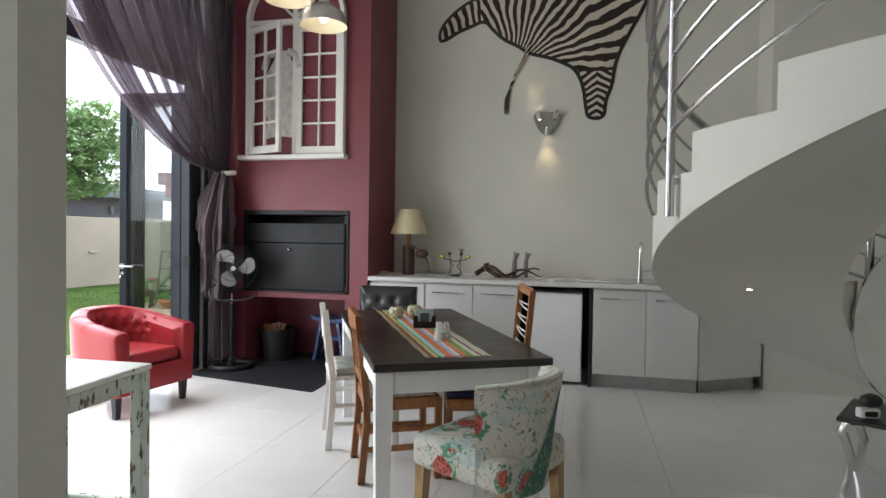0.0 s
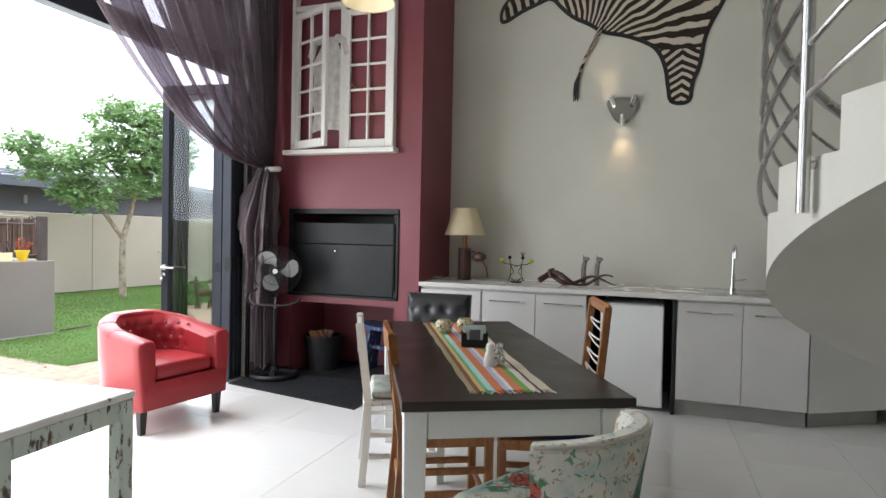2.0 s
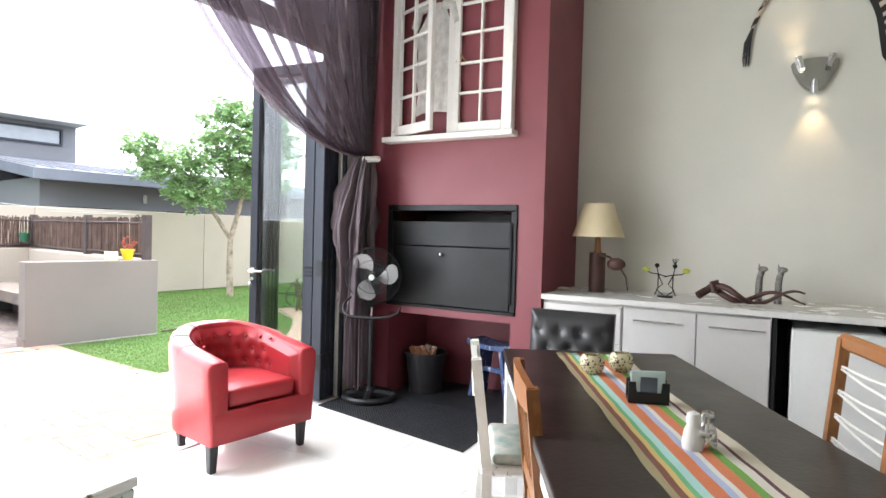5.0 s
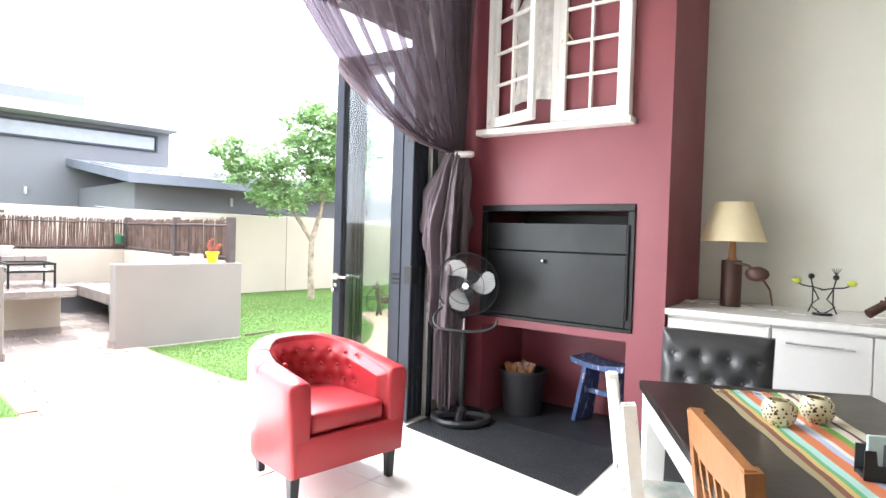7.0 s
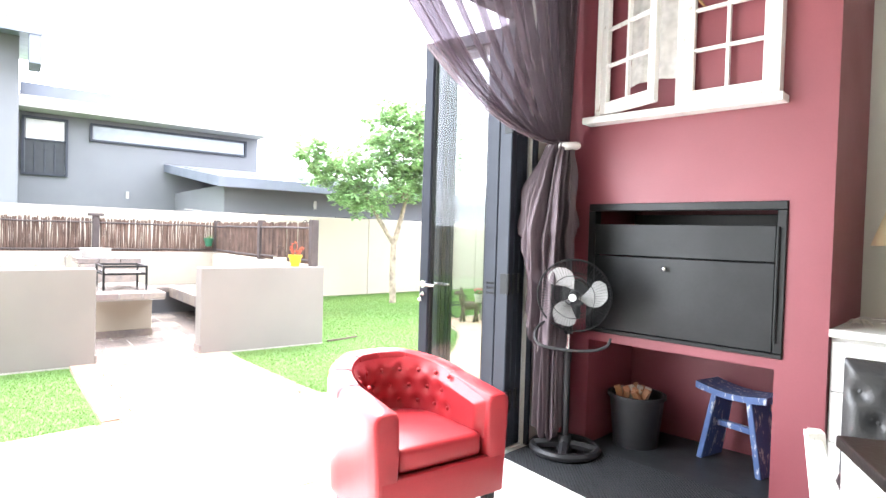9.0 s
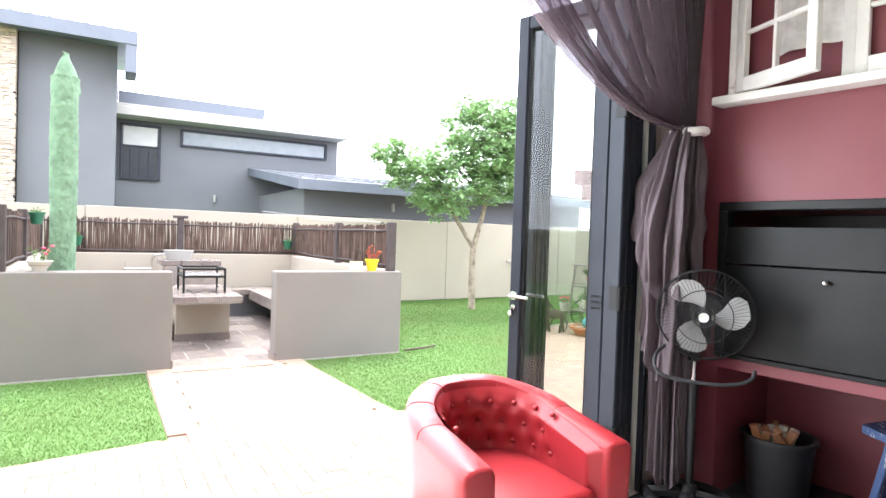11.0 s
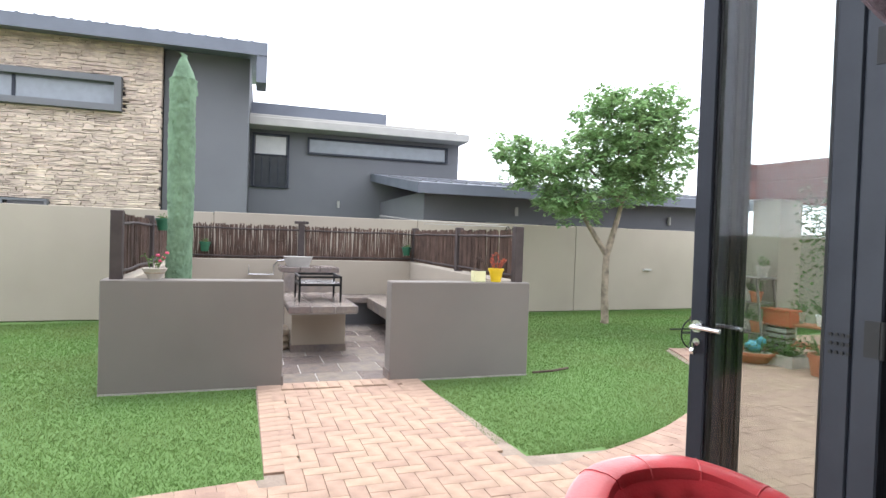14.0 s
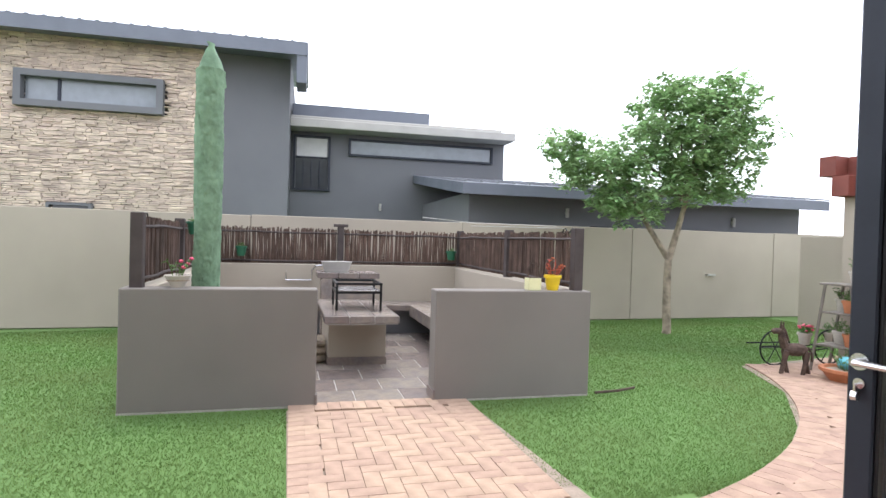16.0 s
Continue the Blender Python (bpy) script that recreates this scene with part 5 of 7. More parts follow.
def unit(name, x0, x1, label, fronts, cat="cabinet"):
    """A base unit: carcass, kick plate, and fronts as (x0, z0, x1, z1, handle)."""
    u = thing(name, label, cat, group="counter units")
    pbox("carcass", (x0, 5.24, 0.12), (x1, 5.975, 0.86), M["cab"], u, bevel=0.001)
    pbox("kick_plate", (x0, 5.29, 0.001), (x1, 5.31, 0.118), M["kick"], u, "brushed metal kick plate", 0.001)
    for a, z0, b, z1, h in fronts:
        d = pbox("door", (a + 0.002, 5.22, z0), (b - 0.002, 5.238, z1), M["cab"], u, bevel=0.002)
        if h:
            bm = bmesh.new()
            c = b - 0.22 if h == 1 else a + 0.22
            cyl(bm, (c - 0.15, 5.195, z1 - 0.07), (c + 0.15, 5.195, z1 - 0.07), 0.006, seg=10)
            for s in (-0.12, 0.12):
                cyl(bm, (c + s, 5.195, z1 - 0.07), (c + s, 5.22, z1 - 0.07), 0.005, seg=8)
            part("handle", bm, M["steel"], d, "brushed steel bar handle", True)
    return u


unit("drawer_unit", -2.105, -1.565, "pale laminate drawer unit under the counter", [(-2.1, z, -1.57, z + 0.235, 0) for z in (0.125, 0.365, 0.605)], "drawers")
unit("base_cabinet", -1.56, -0.72, "pale laminate two-door base cabinet", [(-1.558, 0.125, -1.12, 0.845, 1), (-1.118, 0.125, -0.722, 0.845, 2)])
unit("base_cabinet", -0.07, 0.778, "pale laminate sink cabinet with two doors", [(-0.068, 0.125, 0.36, 0.845, 1), (0.362, 0.125, 0.776, 0.845, 2)])
# black boards paint the shade of the gap round the fridge
gapb = thing("recess_panel", "black boards that darken the gap round the bar fridge", "panel")
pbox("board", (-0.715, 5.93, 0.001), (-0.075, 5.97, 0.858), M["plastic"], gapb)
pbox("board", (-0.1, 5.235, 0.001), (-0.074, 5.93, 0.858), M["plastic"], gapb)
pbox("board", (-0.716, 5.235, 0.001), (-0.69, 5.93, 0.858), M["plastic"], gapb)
endu = thing("corner_cabinet", "angled pale end cabinet of the counter", "cabinet")
bm = bmesh.new()
prism(bm, [(0.782, 5.225), (1.33, 5.56), (1.36, 5.6), (1.36, 5.97), (0.782, 5.97)], 0.12, 0.86)
part("carcass", bm, M["white"], endu)
bm = bmesh.new()
prism(bm, [(0.8, 5.32), (1.3, 5.62), (1.3, 5.97), (0.8, 5.97)], 0.001, 0.118)
part("kick_plate", bm, M["kick"], endu)
fr = thing("bar_fridge", "small white bar fridge under the counter", "fridge")
pbox("body", (-0.62, 5.32, 0.02), (-0.16, 5.88, 0.8), M["white"], fr, bevel=0.01)
pbox("door", (-0.62, 5.26, 0.03), (-0.16, 5.315, 0.8), M["white"], fr, bevel=0.012, seg=2)
for x in (-0.58, -0.2):
    bm = bmesh.new()
    cyl(bm, (x, 5.4, 0), (x, 5.4, 0.03), 0.02, seg=10)
    part("foot", bm, M["plastic"], fr)
sk = thing("sink", "round stainless steel sink set in the counter", "sink")
bm = bmesh.new()
lathe(bm, [(0.23, 0.0), (0.235, 0.006), (0.22, 0.009), (0.2, 0.004), (0.19, 0.0025), (0, 0.0015)], 32, (0.36, 5.56, 0.9))
part("bowl", bm, M["chrome"], sk, smooth=True)
tp2 = thing("tap", "chrome swan-neck mixer tap at the sink", "tap", pose(0.36, 5.82, 0.9))
bm = bmesh.new()
cyl(bm, (0, 0, 0), (0, 0, 0.02), 0.03)
cyl(bm, (0, 0, 0), (0, 0, 0.13), 0.02)
tube(bm, [(0, 0, 0.1), (0, 0, 0.3)] + [(0.0, -0.055 + 0.055 * math.cos(a), 0.3 + 0.055 * math.sin(a)) for a in (k * math.pi / 8 for k in range(9))] + [(0, -0.11, 0.26)], 0.013, 10)
part("spout", bm, M["chrome"], tp2, smooth=True)
bm = bmesh.new()
tube(bm, [(0.01, 0, 0.08), (0.06, -0.01, 0.085), (0.1, -0.02, 0.1)], 0.009, 8)
part("lever", bm, M["chrome"], tp2, smooth=True)

# things on the counter
lamp = thing("table_lamp", "table lamp with a brown leather column and cream shade", "lamp", pose(-1.84, 5.62, 0.9))
M["brownleather"] = mat("brown_leather", (0.07, 0.025, 0.018), 0.5, vary=0.2, scale=8)
M["shade"] = mat("cream_linen", (0.68, 0.58, 0.38), 0.85, vary=0.04, grain=150)
bm = bmesh.new()
cyl(bm, (0, 0, 0), (0, 0, 0.285), 0.058, seg=24)
part("column", bm, M["brownleather"], lamp, smooth=True)
bm = bmesh.new()
lathe(bm, [(0.0, 0.285), (0.03, 0.285), (0.022, 0.31), (0.018, 0.4), (0, 0.4)], 14)
part("neck", bm, M["oak"], lamp, smooth=True)
bm = bmesh.new()
lathe(bm, [(0.185, 0.4), (0.105, 0.64), (0.102, 0.638), (0.182, 0.4)], 36)
part("shade", bm, M["shade"], lamp, smooth=True)
bm = bmesh.new()
ball(bm, (0.15, -0.06, 0.21), 0.06, (1.1, 0.45, 0.75))
tube(bm, [(0.03, -0.05, 0.27), (0.1, -0.06, 0.26), (0.17, -0.06, 0.2), (0.22, -0.06, 0.12), (0.235, -0.06, 0.03)], 0.009, 7, 0.005)
part("pod", bm, M["brownleather"], lamp, "dark carved pod", True)
star = thing("shell", "small pale starfish shell on the counter", "shell", pose(-2.03, 5.45, 0.9))
bm = bmesh.new()
for k in range(6):
    a = k * math.tau / 6
    tube(bm, [(0, 0, 0.02), (0.03 * math.cos(a), 0.03 * math.sin(a), 0.03), (0.055 * math.cos(a), 0.055 * math.sin(a), 0.008)], 0.009, 6, 0.003)
part("body", bm, M["palepot"], star)
fig = thing("wire_figures", "black wire dancing figures holding yellow-green balls", "figurine", pose(-1.36, 5.58, 0.9, 0, 0, -10))
bm = bmesh.new()
cyl(bm, (0, 0, 0), (0, 0, 0.012), 0.05, seg=16)
for s in (-1, 1):
    tube(bm, [(0.01 * s, 0, 0.01), (s * 0.06, 0, 0.05), (s * 0.02, 0, 0.09), (s * 0.05, 0, 0.15)], 0.004, 5)
    tube(bm, [(s * 0.07, 0, 0.012), (s * 0.05, 0, 0.06), (s * 0.05, 0, 0.15), (s * 0.06, 0, 0.2)], 0.004, 5)
    tube(bm, [(-s * 0.01, 0, 0.14), (s * 0.05, 0, 0.155), (s * 0.1, 0, 0.16), (s * 0.13, 0, 0.175)], 0.004, 5)
    ball(bm, (s * 0.06, 0, 0.215), 0.016)
for k in range(5):
    tube(bm, [(0.06, 0, 0.225), (0.06 + 0.012 * (k - 2), 0, 0.265)], 0.002, 4)
part("wire", bm, M["black"], fig)
for s in (-1, 1):
    bm = bmesh.new()
    ball(bm, (s * 0.135, 0, 0.187), 0.022, (1.2, 1, 0.8))
    part("ball", bm, mat("lime_paint", (0.5, 0.55, 0.05), 0.4), fig)
ant = thing("horn_sculpture", "twisted dark kudu horn sculpture", "sculpture", pose(-0.85, 5.55, 0.9))
bm = bmesh.new()
tube(bm, [(-0.3 + 0.6 * k / 20, 0.04 * math.sin(k * 0.6), 0.05 + 0.05 * math.sin(k * 0.45 - 0.4)) for k in range(21)], 0.026, 10, 0.006)
tube(bm, [(-0.25 + 0.56 * k / 20, 0.05 + 0.04 * math.cos(k * 0.6), 0.045 + 0.035 * math.cos(k * 0.45)) for k in range(21)], 0.024, 10, 0.005)
tube(bm, [(-0.2, 0, 0.06), (-0.22, 0.02, 0.12), (-0.18, 0.02, 0.13)], 0.02, 8, 0.012)
part("horn", bm, M["brownleather"], ant, smooth=True)
M["zebraclay"] = mat("grey_carved_wood", (0.28, 0.26, 0.24), 0.6, vary=0.35, scale=60, bump=0.1)
for x in (-0.8, -0.69):
    z = thing("zebra_figurine", "small carved zebra bust on the counter", "figurine", pose(x, 5.68, 0.9), group="zebra figurines")
    bm = bmesh.new()
    tube(bm, [(0, 0, 0), (0, 0, 0.12), (0.004, -0.005, 0.17), (0.015, -0.01, 0.21)], 0.022, 10, 0.018)
    ball(bm, (0.02, -0.015, 0.22), 0.02, (1.5, 0.8, 0.9))
    tube(bm, [(0.0, -0.008, 0.23), (-0.004, -0.008, 0.255)], 0.006, 5, 0.002)
    part("body", bm, M["zebraclay"], z, smooth=True)

# ---- wall: zebra hide, spot lamp ----
hide = thing("zebra_hide", "striped zebra hide with a black felt border on the wall", "hide")


def zebra():
    m = mat("zebra_fur", (0.6, 0.53, 0.44), 0.9, vary=0.08, scale=10, bump=0.3, grain=120)
    n, l = m.node_tree.nodes, m.node_tree.links
    tc = next(x for x in n if x.type == "TEX_COORD")
    sx, warp = n.new("ShaderNodeSeparateXYZ"), n.new("ShaderNodeTexNoise")
    warp.inputs["Scale"].default_value, warp.inputs["Detail"].default_value = 3.2, 3
    l.new(tc.outputs["Object"], sx.inputs[0])
    l.new(tc.outputs["Object"], warp.inputs["Vector"])
    X, Z = sx.outputs["X"], sx.outputs["Z"]

    def calc(op, a, b=0.0):
        k = n.new("ShaderNodeMath")
        k.operation = op
        for i, v in enumerate((a, b)):
            if isinstance(v, (int, float)):
                k.inputs[i].default_value = v
            else:
                l.new(v, k.inputs[i])
        return k.outputs[0]

    def fade(v, lo, hi):
        k = n.new("ShaderNodeMapRange")
        k.interpolation_type = "SMOOTHSTEP"
        k.inputs["From Min"].default_value, k.inputs["From Max"].default_value = lo, hi
        l.new(v, k.inputs["Value"])
        return k.outputs["Result"]

    def blend(a, b, f):
        return calc("ADD", calc("MULTIPLY", a, calc("SUBTRACT", 1.0, f)), calc("MULTIPLY", b, f))

    # stripes fan out from the root of the tail; they run across the legs
    fanned = calc("MULTIPLY", calc("ARCTAN2", calc("SUBTRACT", Z, 2.98), calc("ADD", X, 0.87)), 46.0)
    across = calc("ADD", calc("MULTIPLY", Z, 88.0), calc("MULTIPLY", calc("ABSOLUTE", calc("ADD", X, 0.06)), 60.0))
    left = calc("ADD", calc("MULTIPLY", X, 80.0), calc("MULTIPLY", Z, 18.0))
    wave = calc("MULTIPLY", warp.outputs["Fac"], 10.0)
    value = blend(calc("SINE", calc("ADD", fanned, wave)), calc("SINE", calc("ADD", across, wave)), fade(Z, 2.93, 2.9))
    value = blend(value, calc("SINE", calc("ADD", left, wave)), fade(X, -1.2, -1.23))
    r = n.new("ShaderNodeMapRange")
    r.inputs["From Min"].default_value, r.inputs["From Max"].default_value = -0.3, 0.0
    l.new(value, r.inputs["Value"])
    mix = next(x for x in n if x.type == "MIX")
    mix.inputs["B"].default_value = (0.03, 0.018, 0.014, 1)
    l.new(r.outputs["Result"], mix.inputs["Factor"])
    return m


M["zebra"] = zebra()
right = [(-0.73, 3.1), (-0.55, 3.06), (-0.4, 3.0), (-0.28, 2.93), (-0.21, 2.78), (-0.185, 2.6), (-0.16, 2.44), (0.03, 2.44), (0.035, 2.62), (0.1, 2.77), (0.12, 3.0), (0.24, 3.25), (0.38, 3.5), (0.5, 3.85), (0.45, 4.2), (0.3, 4.5), (0.42, 4.8), (0.3, 4.95), (0.1, 4.75), (-0.2, 4.7)]
left = [(-0.45, 4.95), (-0.8, 4.95), (-0.95, 4.65), (-1.3, 4.4), (-1.2, 4.1), (-1.1, 3.75), (-1.3, 3.72), (-1.52, 3.58), (-1.66, 3.42), (-1.66, 3.28), (-1.58, 3.28), (-1.45, 3.36), (-1.28, 3.42), (-1.18, 3.46), (-1.1, 3.36), (-0.98, 3.25), (-0.85, 3.19)]


def smooth_loop(pts, times=2):
    for _ in range(times):
        pts = [p for a, b in zip(pts, pts[1:] + pts[:1]) for p in ((0.75 * a[0] + 0.25 * b[0], 0.75 * a[1] + 0.25 * b[1]), (0.25 * a[0] + 0.75 * b[0], 0.25 * a[1] + 0.75 * b[1]))]
    return pts


loop = smooth_loop(right + left)
XZ = Matrix(((1, 0, 0, 0), (0, 0, -1, 5.979), (0, 1, 0, 0), (0, 0, 0, 1)))
bm = bmesh.new()
prism(bm, loop, 0.0, 0.006, XZ)
part("border", bm, M["bleather"], hide, "black felt border")
n_ = len(loop)
inner = []
for i, (x, z) in enumerate(loop):
    ax, az = loop[i - 1]
    cx_, cz = loop[(i + 1) % n_]
    dx, dz = cx_ - ax, cz - az
    ln = math.hypot(dx, dz) or 1
    inner.append((x - dz / ln * 0.034, z + dx / ln * 0.034))
bm = bmesh.new()
prism(bm, inner, 0.007, 0.013, XZ)
part("fur", bm, M["zebra"], hide)
bm = bmesh.new()
tube(bm, [(-0.72, 5.965, 3.2), (-0.78, 5.965, 3.05), (-0.86, 5.965, 2.9), (-0.91, 5.965, 2.78)], 0.022, 8, 0.012)
part("tail", bm, M["zebra"], hide)
bm = bmesh.new()
rnd = random.Random(4)
for k in range(26):
    o = rnd.uniform(-0.022, 0.022)
    tube(bm, [(-0.9, 5.964, 2.8), (-0.935 + o, 5.964, 2.68), (-0.94 + o * 1.2, 5.964, 2.53 + rnd.uniform(-0.02, 0.07))], 0.006, 4, 0.002)
part("tassel", bm, M["bleather"], hide)

M["darkchrome"] = brushed("dark_chrome", (0.6, 0.6, 0.58), 0.2)
sc = thing("wall_spotlight", "chrome wall spotlight with three small lamps", "wall lamp", pose(-0.53, 5.978, 2.42))
bm = bmesh.new()
prism(bm, smooth_loop([(-0.13, 0.11), (0.13, 0.11), (0.14, 0.04), (0.05, -0.12), (-0.05, -0.12), (-0.14, 0.04)], 3), 0, 0.03, Matrix.Rotation(radians(90), 4, "X"))
bmesh.ops.bevel(bm, geom=[e for e in bm.edges if e.is_boundary is False and len(e.link_faces) == 2 and abs(e.link_faces[0].normal.dot(e.link_faces[1].normal)) < 0.3], offset=0.012, segments=2, affect="EDGES")
part("plate", bm, M["darkchrome"], sc, smooth=True)
M["bulb"] = lamp_mat("warm_bulb", (1.0, 0.8, 0.55), 5)
for x, z, dx, dz in ((-0.085, 0.07, -0.3, 1), (0.085, 0.07, 0.3, 1), (0.0, -0.09, 0.0, -1)):
    bm = bmesh.new()
    p = Vector((x, -0.06, z))
    d = Vector((dx, 0.12, dz)).normalized()
    cyl(bm, p - d * 0.045, p + d * 0.045, 0.017, 0.024, 14, False)
    cyl(bm, (x, -0.03, z), p, 0.007, seg=8)
    h = part("spot", bm, M["chrome"], sc, smooth=True)
    bm = bmesh.new()
    cyl(bm, p + d * 0.03, p + d * 0.04, 0.018, seg=12)
    part("bulb", bm, M["bulb"] if x <= 0 else M["glass"], h)
for x, z, tx, tz_, e in ((-0.53, 2.28, -0.53, 1.2, 1.6), (-0.64, 2.53, -0.75, 3.5, 0.8)):
    sp = new("spot_beam", bpy.data.lights.new("spot_beam", "SPOT"))
    sp.data.energy, sp.data.spot_size, sp.data.spot_blend, sp.data.color, sp.data.shadow_soft_size = e, radians(75), 0.9, (1, 0.72, 0.42), 0.015
    sp.matrix_world = look((x, 5.9, z), (tx, 5.97, tz_))

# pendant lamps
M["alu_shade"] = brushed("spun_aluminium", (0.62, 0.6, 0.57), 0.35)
M["cream_in"] = mat("cream_enamel", (0.75, 0.72, 0.6), 0.4, vary=0.03)


def pendant(m):
    p = thing("pendant_lamp", "spun aluminium dome pendant lamp, lit", "pendant lamp", m, group="pendant lamps")
    b = bmesh.new()
    lathe(b, [(0.18, 0), (0.175, 0.045), (0.15, 0.1), (0.1, 0.145), (0.045, 0.165), (0.04, 0.2), (0, 0.2)], 36)
    part("shade", b, M["alu_shade"], p, smooth=True)
    b = bmesh.new()
    lathe(b, [(0.178, 0.001), (0.17, 0.045), (0.145, 0.097), (0.095, 0.14), (0, 0.155)], 36)
    part("lining", b, M["cream_in"], p, smooth=True)
    b = bmesh.new()
    ball(b, (0, 0, 0.06), 0.035)
    part("bulb", b, M["bulb"], p)
    b = bmesh.new()
    cyl(b, (0, 0, 0.2), (0, 0, CEIL - m.translation.z), 0.004, seg=6)
    part("cord", b, M["plastic"], p)
    return p


p0 = pendant(pose(-2.14, 4.25, 2.88))
copy_thing(p0, pose(-2.42, 4.2, 3.08))


# ---- red tub armchair ----
def rounded(bm, off, seg=3):
    bmesh.ops.bevel(bm, geom=[e for e in bm.edges if len(e.link_faces) == 2 and e.link_faces[0].normal.dot(e.link_faces[1].normal) < 0.5], offset=off, segments=seg, affect="EDGES", profile=0.5)


def armchair():
    """Faces local +x; tub back, tufted inside, boxy base on tapered black legs."""
    c = thing("armchair", "red leather tub armchair with a button-tufted back", "armchair", pose(-3.46, 3.74, 0, 0, 0, -9))
    # plan of the shell: from the front of one arm, round the back, to the other arm
    path = [(0.31 - 0.06 * k, -0.335) for k in range(6)] + [(-0.01 + 0.335 * math.cos(a), 0.335 * math.sin(a)) for a in (radians(-90 - 180 * k / 28) for k in range(29))] + [(0.01 + 0.06 * k, 0.335) for k in range(6)]
    n = len(path)

    def top(i):
        s = abs(i / (n - 1) - 0.5) * 2
        return 0.71 - 0.115 * max(0, (s - 0.2) / 0.8) ** 1.15

    b = bmesh.new()
    rings, seams = [], []
    T = 0.105
    for i, (x, y) in enumerate(path):
        ax, ay = path[max(i - 1, 0)]
        bx, by = path[min(i + 1, n - 1)]
        dx, dy = bx - ax, by - ay
        ln = math.hypot(dx, dy)
        nx, ny = dy / ln, -dx / ln   # outwards
        if nx * x + ny * y < 0:
            nx, ny = -nx, -ny
        h = top(i)
        prof = [(-0.012, 0.155), (-0.002, 0.3), (0.008, 0.45), (0.013, h - 0.045), (0.008, h - 0.02), (-0.008, h - 0.005), (-0.03, h), (-T + 0.035, h), (-T + 0.012, h - 0.008), (-T, h - 0.03), (-T - 0.004, 0.42), (-T, 0.3), (-T, 0.155)]
        rings.append([b.verts.new((x + nx * o, y + ny * o, z)) for o, z in prof])
        seams.append([(x + nx * o, y + ny * o, z + 0.0004) for o, z in prof[3:10]])
    for A, B in zip(rings, rings[1:]):
        for k in range(len(A) - 1):
            b.faces.new((A[k], A[k + 1], B[k + 1], B[k]))
    for ring in (rings[0], rings[-1]):   # rounded arm fronts
        mid = sum((v.co for v in ring), Vector()) / len(ring)
        prev = ring
        for inset, push in ((0.06, 0.008), (0.16, 0.014)):
            nxt = [b.verts.new((v.co.x + push, v.co.y + (mid.y - v.co.y) * inset * 1.4, v.co.z + (mid.z - v.co.z) * inset * 0.3)) for v in ring]
            for k in range(len(ring)):
                k2 = (k + 1) % len(ring)
                b.faces.new((prev[k], prev[k2], nxt[k2], nxt[k]))
            prev = nxt
        b.faces.new(prev)
    bmesh.ops.recalc_face_normals(b, faces=b.faces)
    shell = part("shell", b, M["leather"], c, smooth=True)
    for k in (5, 10, 15, 20, 25, 30, 35):
        b = bmesh.new()
        tube(b, seams[k], 0.0022, 5)
        part("seam", b, M["leather"], shell)
    # tufted inner back with buttons
    b = bmesh.new()
    R, rows = 0.222, []
    AL = 0.312   # length of each straight arm
    LEN = math.pi * R + 2 * AL

    def inner(q, off):
        if q < AL:
            return AL - 0.01 - q, R - off
        if q > LEN - AL:
            return q - (LEN - AL) - 0.01, -(R - off)
        a = math.pi / 2 + (q - AL) / R
        return -0.01 + (R - off) * math.cos(a), (R - off) * math.sin(a)

    btn = []
    for r_, z in enumerate((0.47, 0.545, 0.62)):
        for k in range(9 if r_ % 2 == 0 else 8):
            btn.append((LEN / 2 + 0.1 * (k - (4 if r_ % 2 == 0 else 3.5)), z))
    NA, NZ2 = 130, 26
    for j in range(NZ2 + 1):
        row = []
        for i in range(NA + 1):
            q = LEN * i / NA
            hi = top(i / NA * (n - 1)) - 0.03
            z = 0.4 + (hi - 0.4) * j / NZ2
            edge = min(1.0, q / 0.05, (LEN - q) / 0.05, (1 - j / NZ2) * 5 + 0.05)
            dep = min(1.0, min(math.hypot(q - p, z - w) for p, w in btn) / 0.055)
            x, y = inner(q, (0.004 + 0.02 * (1 - (1 - dep) ** 2)) * edge - 0.012 * (1 - edge))
            row.append(b.verts.new((x, y, z)))
        rows.append(row)
    for A, B in zip(rows, rows[1:]):
        for i in range(NA):
            b.faces.new((A[i], B[i], B[i + 1], A[i + 1]))
    tuft = part("tufted_back", b, M["leather"], c, smooth=True)
    for q, z in btn:
        b = bmesh.new()
        x, y = inner(q, 0.008)
        ball(b, (x, y, z), 0.011, (1, 1, 1), 8, 6)
        part("button", b, M["leather"], tuft, smooth=True)
    b = bmesh.new()
    prism(b, [(0.3, -0.215), (0.3, 0.215)] + [(-0.03 + 0.21 * math.cos(a), 0.215 * math.sin(a)) for a in (radians(90 + 180 * k / 12) for k in range(13))], 0.325, 0.43)
    rounded(b, 0.028)
    part("seat_cushion", b, M["leather"], c, smooth=True)
    b = bmesh.new()
    prism(b, [(0.304, -0.31), (0.304, 0.31), (0.0, 0.31)] + [(-0.01 + 0.31 * math.cos(a), 0.31 * math.sin(a)) for a in (radians(90 + 180 * k / 16) for k in range(1, 16))] + [(0.0, -0.31)], 0.155, 0.322)
    part("base", b, M["leather"], c, smooth=True)
    b = bmesh.new()
    box(b, (0.29, -0.318, 0.156), (0.325, 0.318, 0.33), None, 0.012, 2)
    part("front_panel", b, M["leather"], c, smooth=True)
    for x, y in ((0.26, -0.285), (0.26, 0.285), (-0.22, -0.2), (-0.22, 0.2)):
        b = bmesh.new()
        box(b, (x - 0.026, y - 0.026, 0.0), (x + 0.026, y + 0.026, 0.16), None, 0.004)
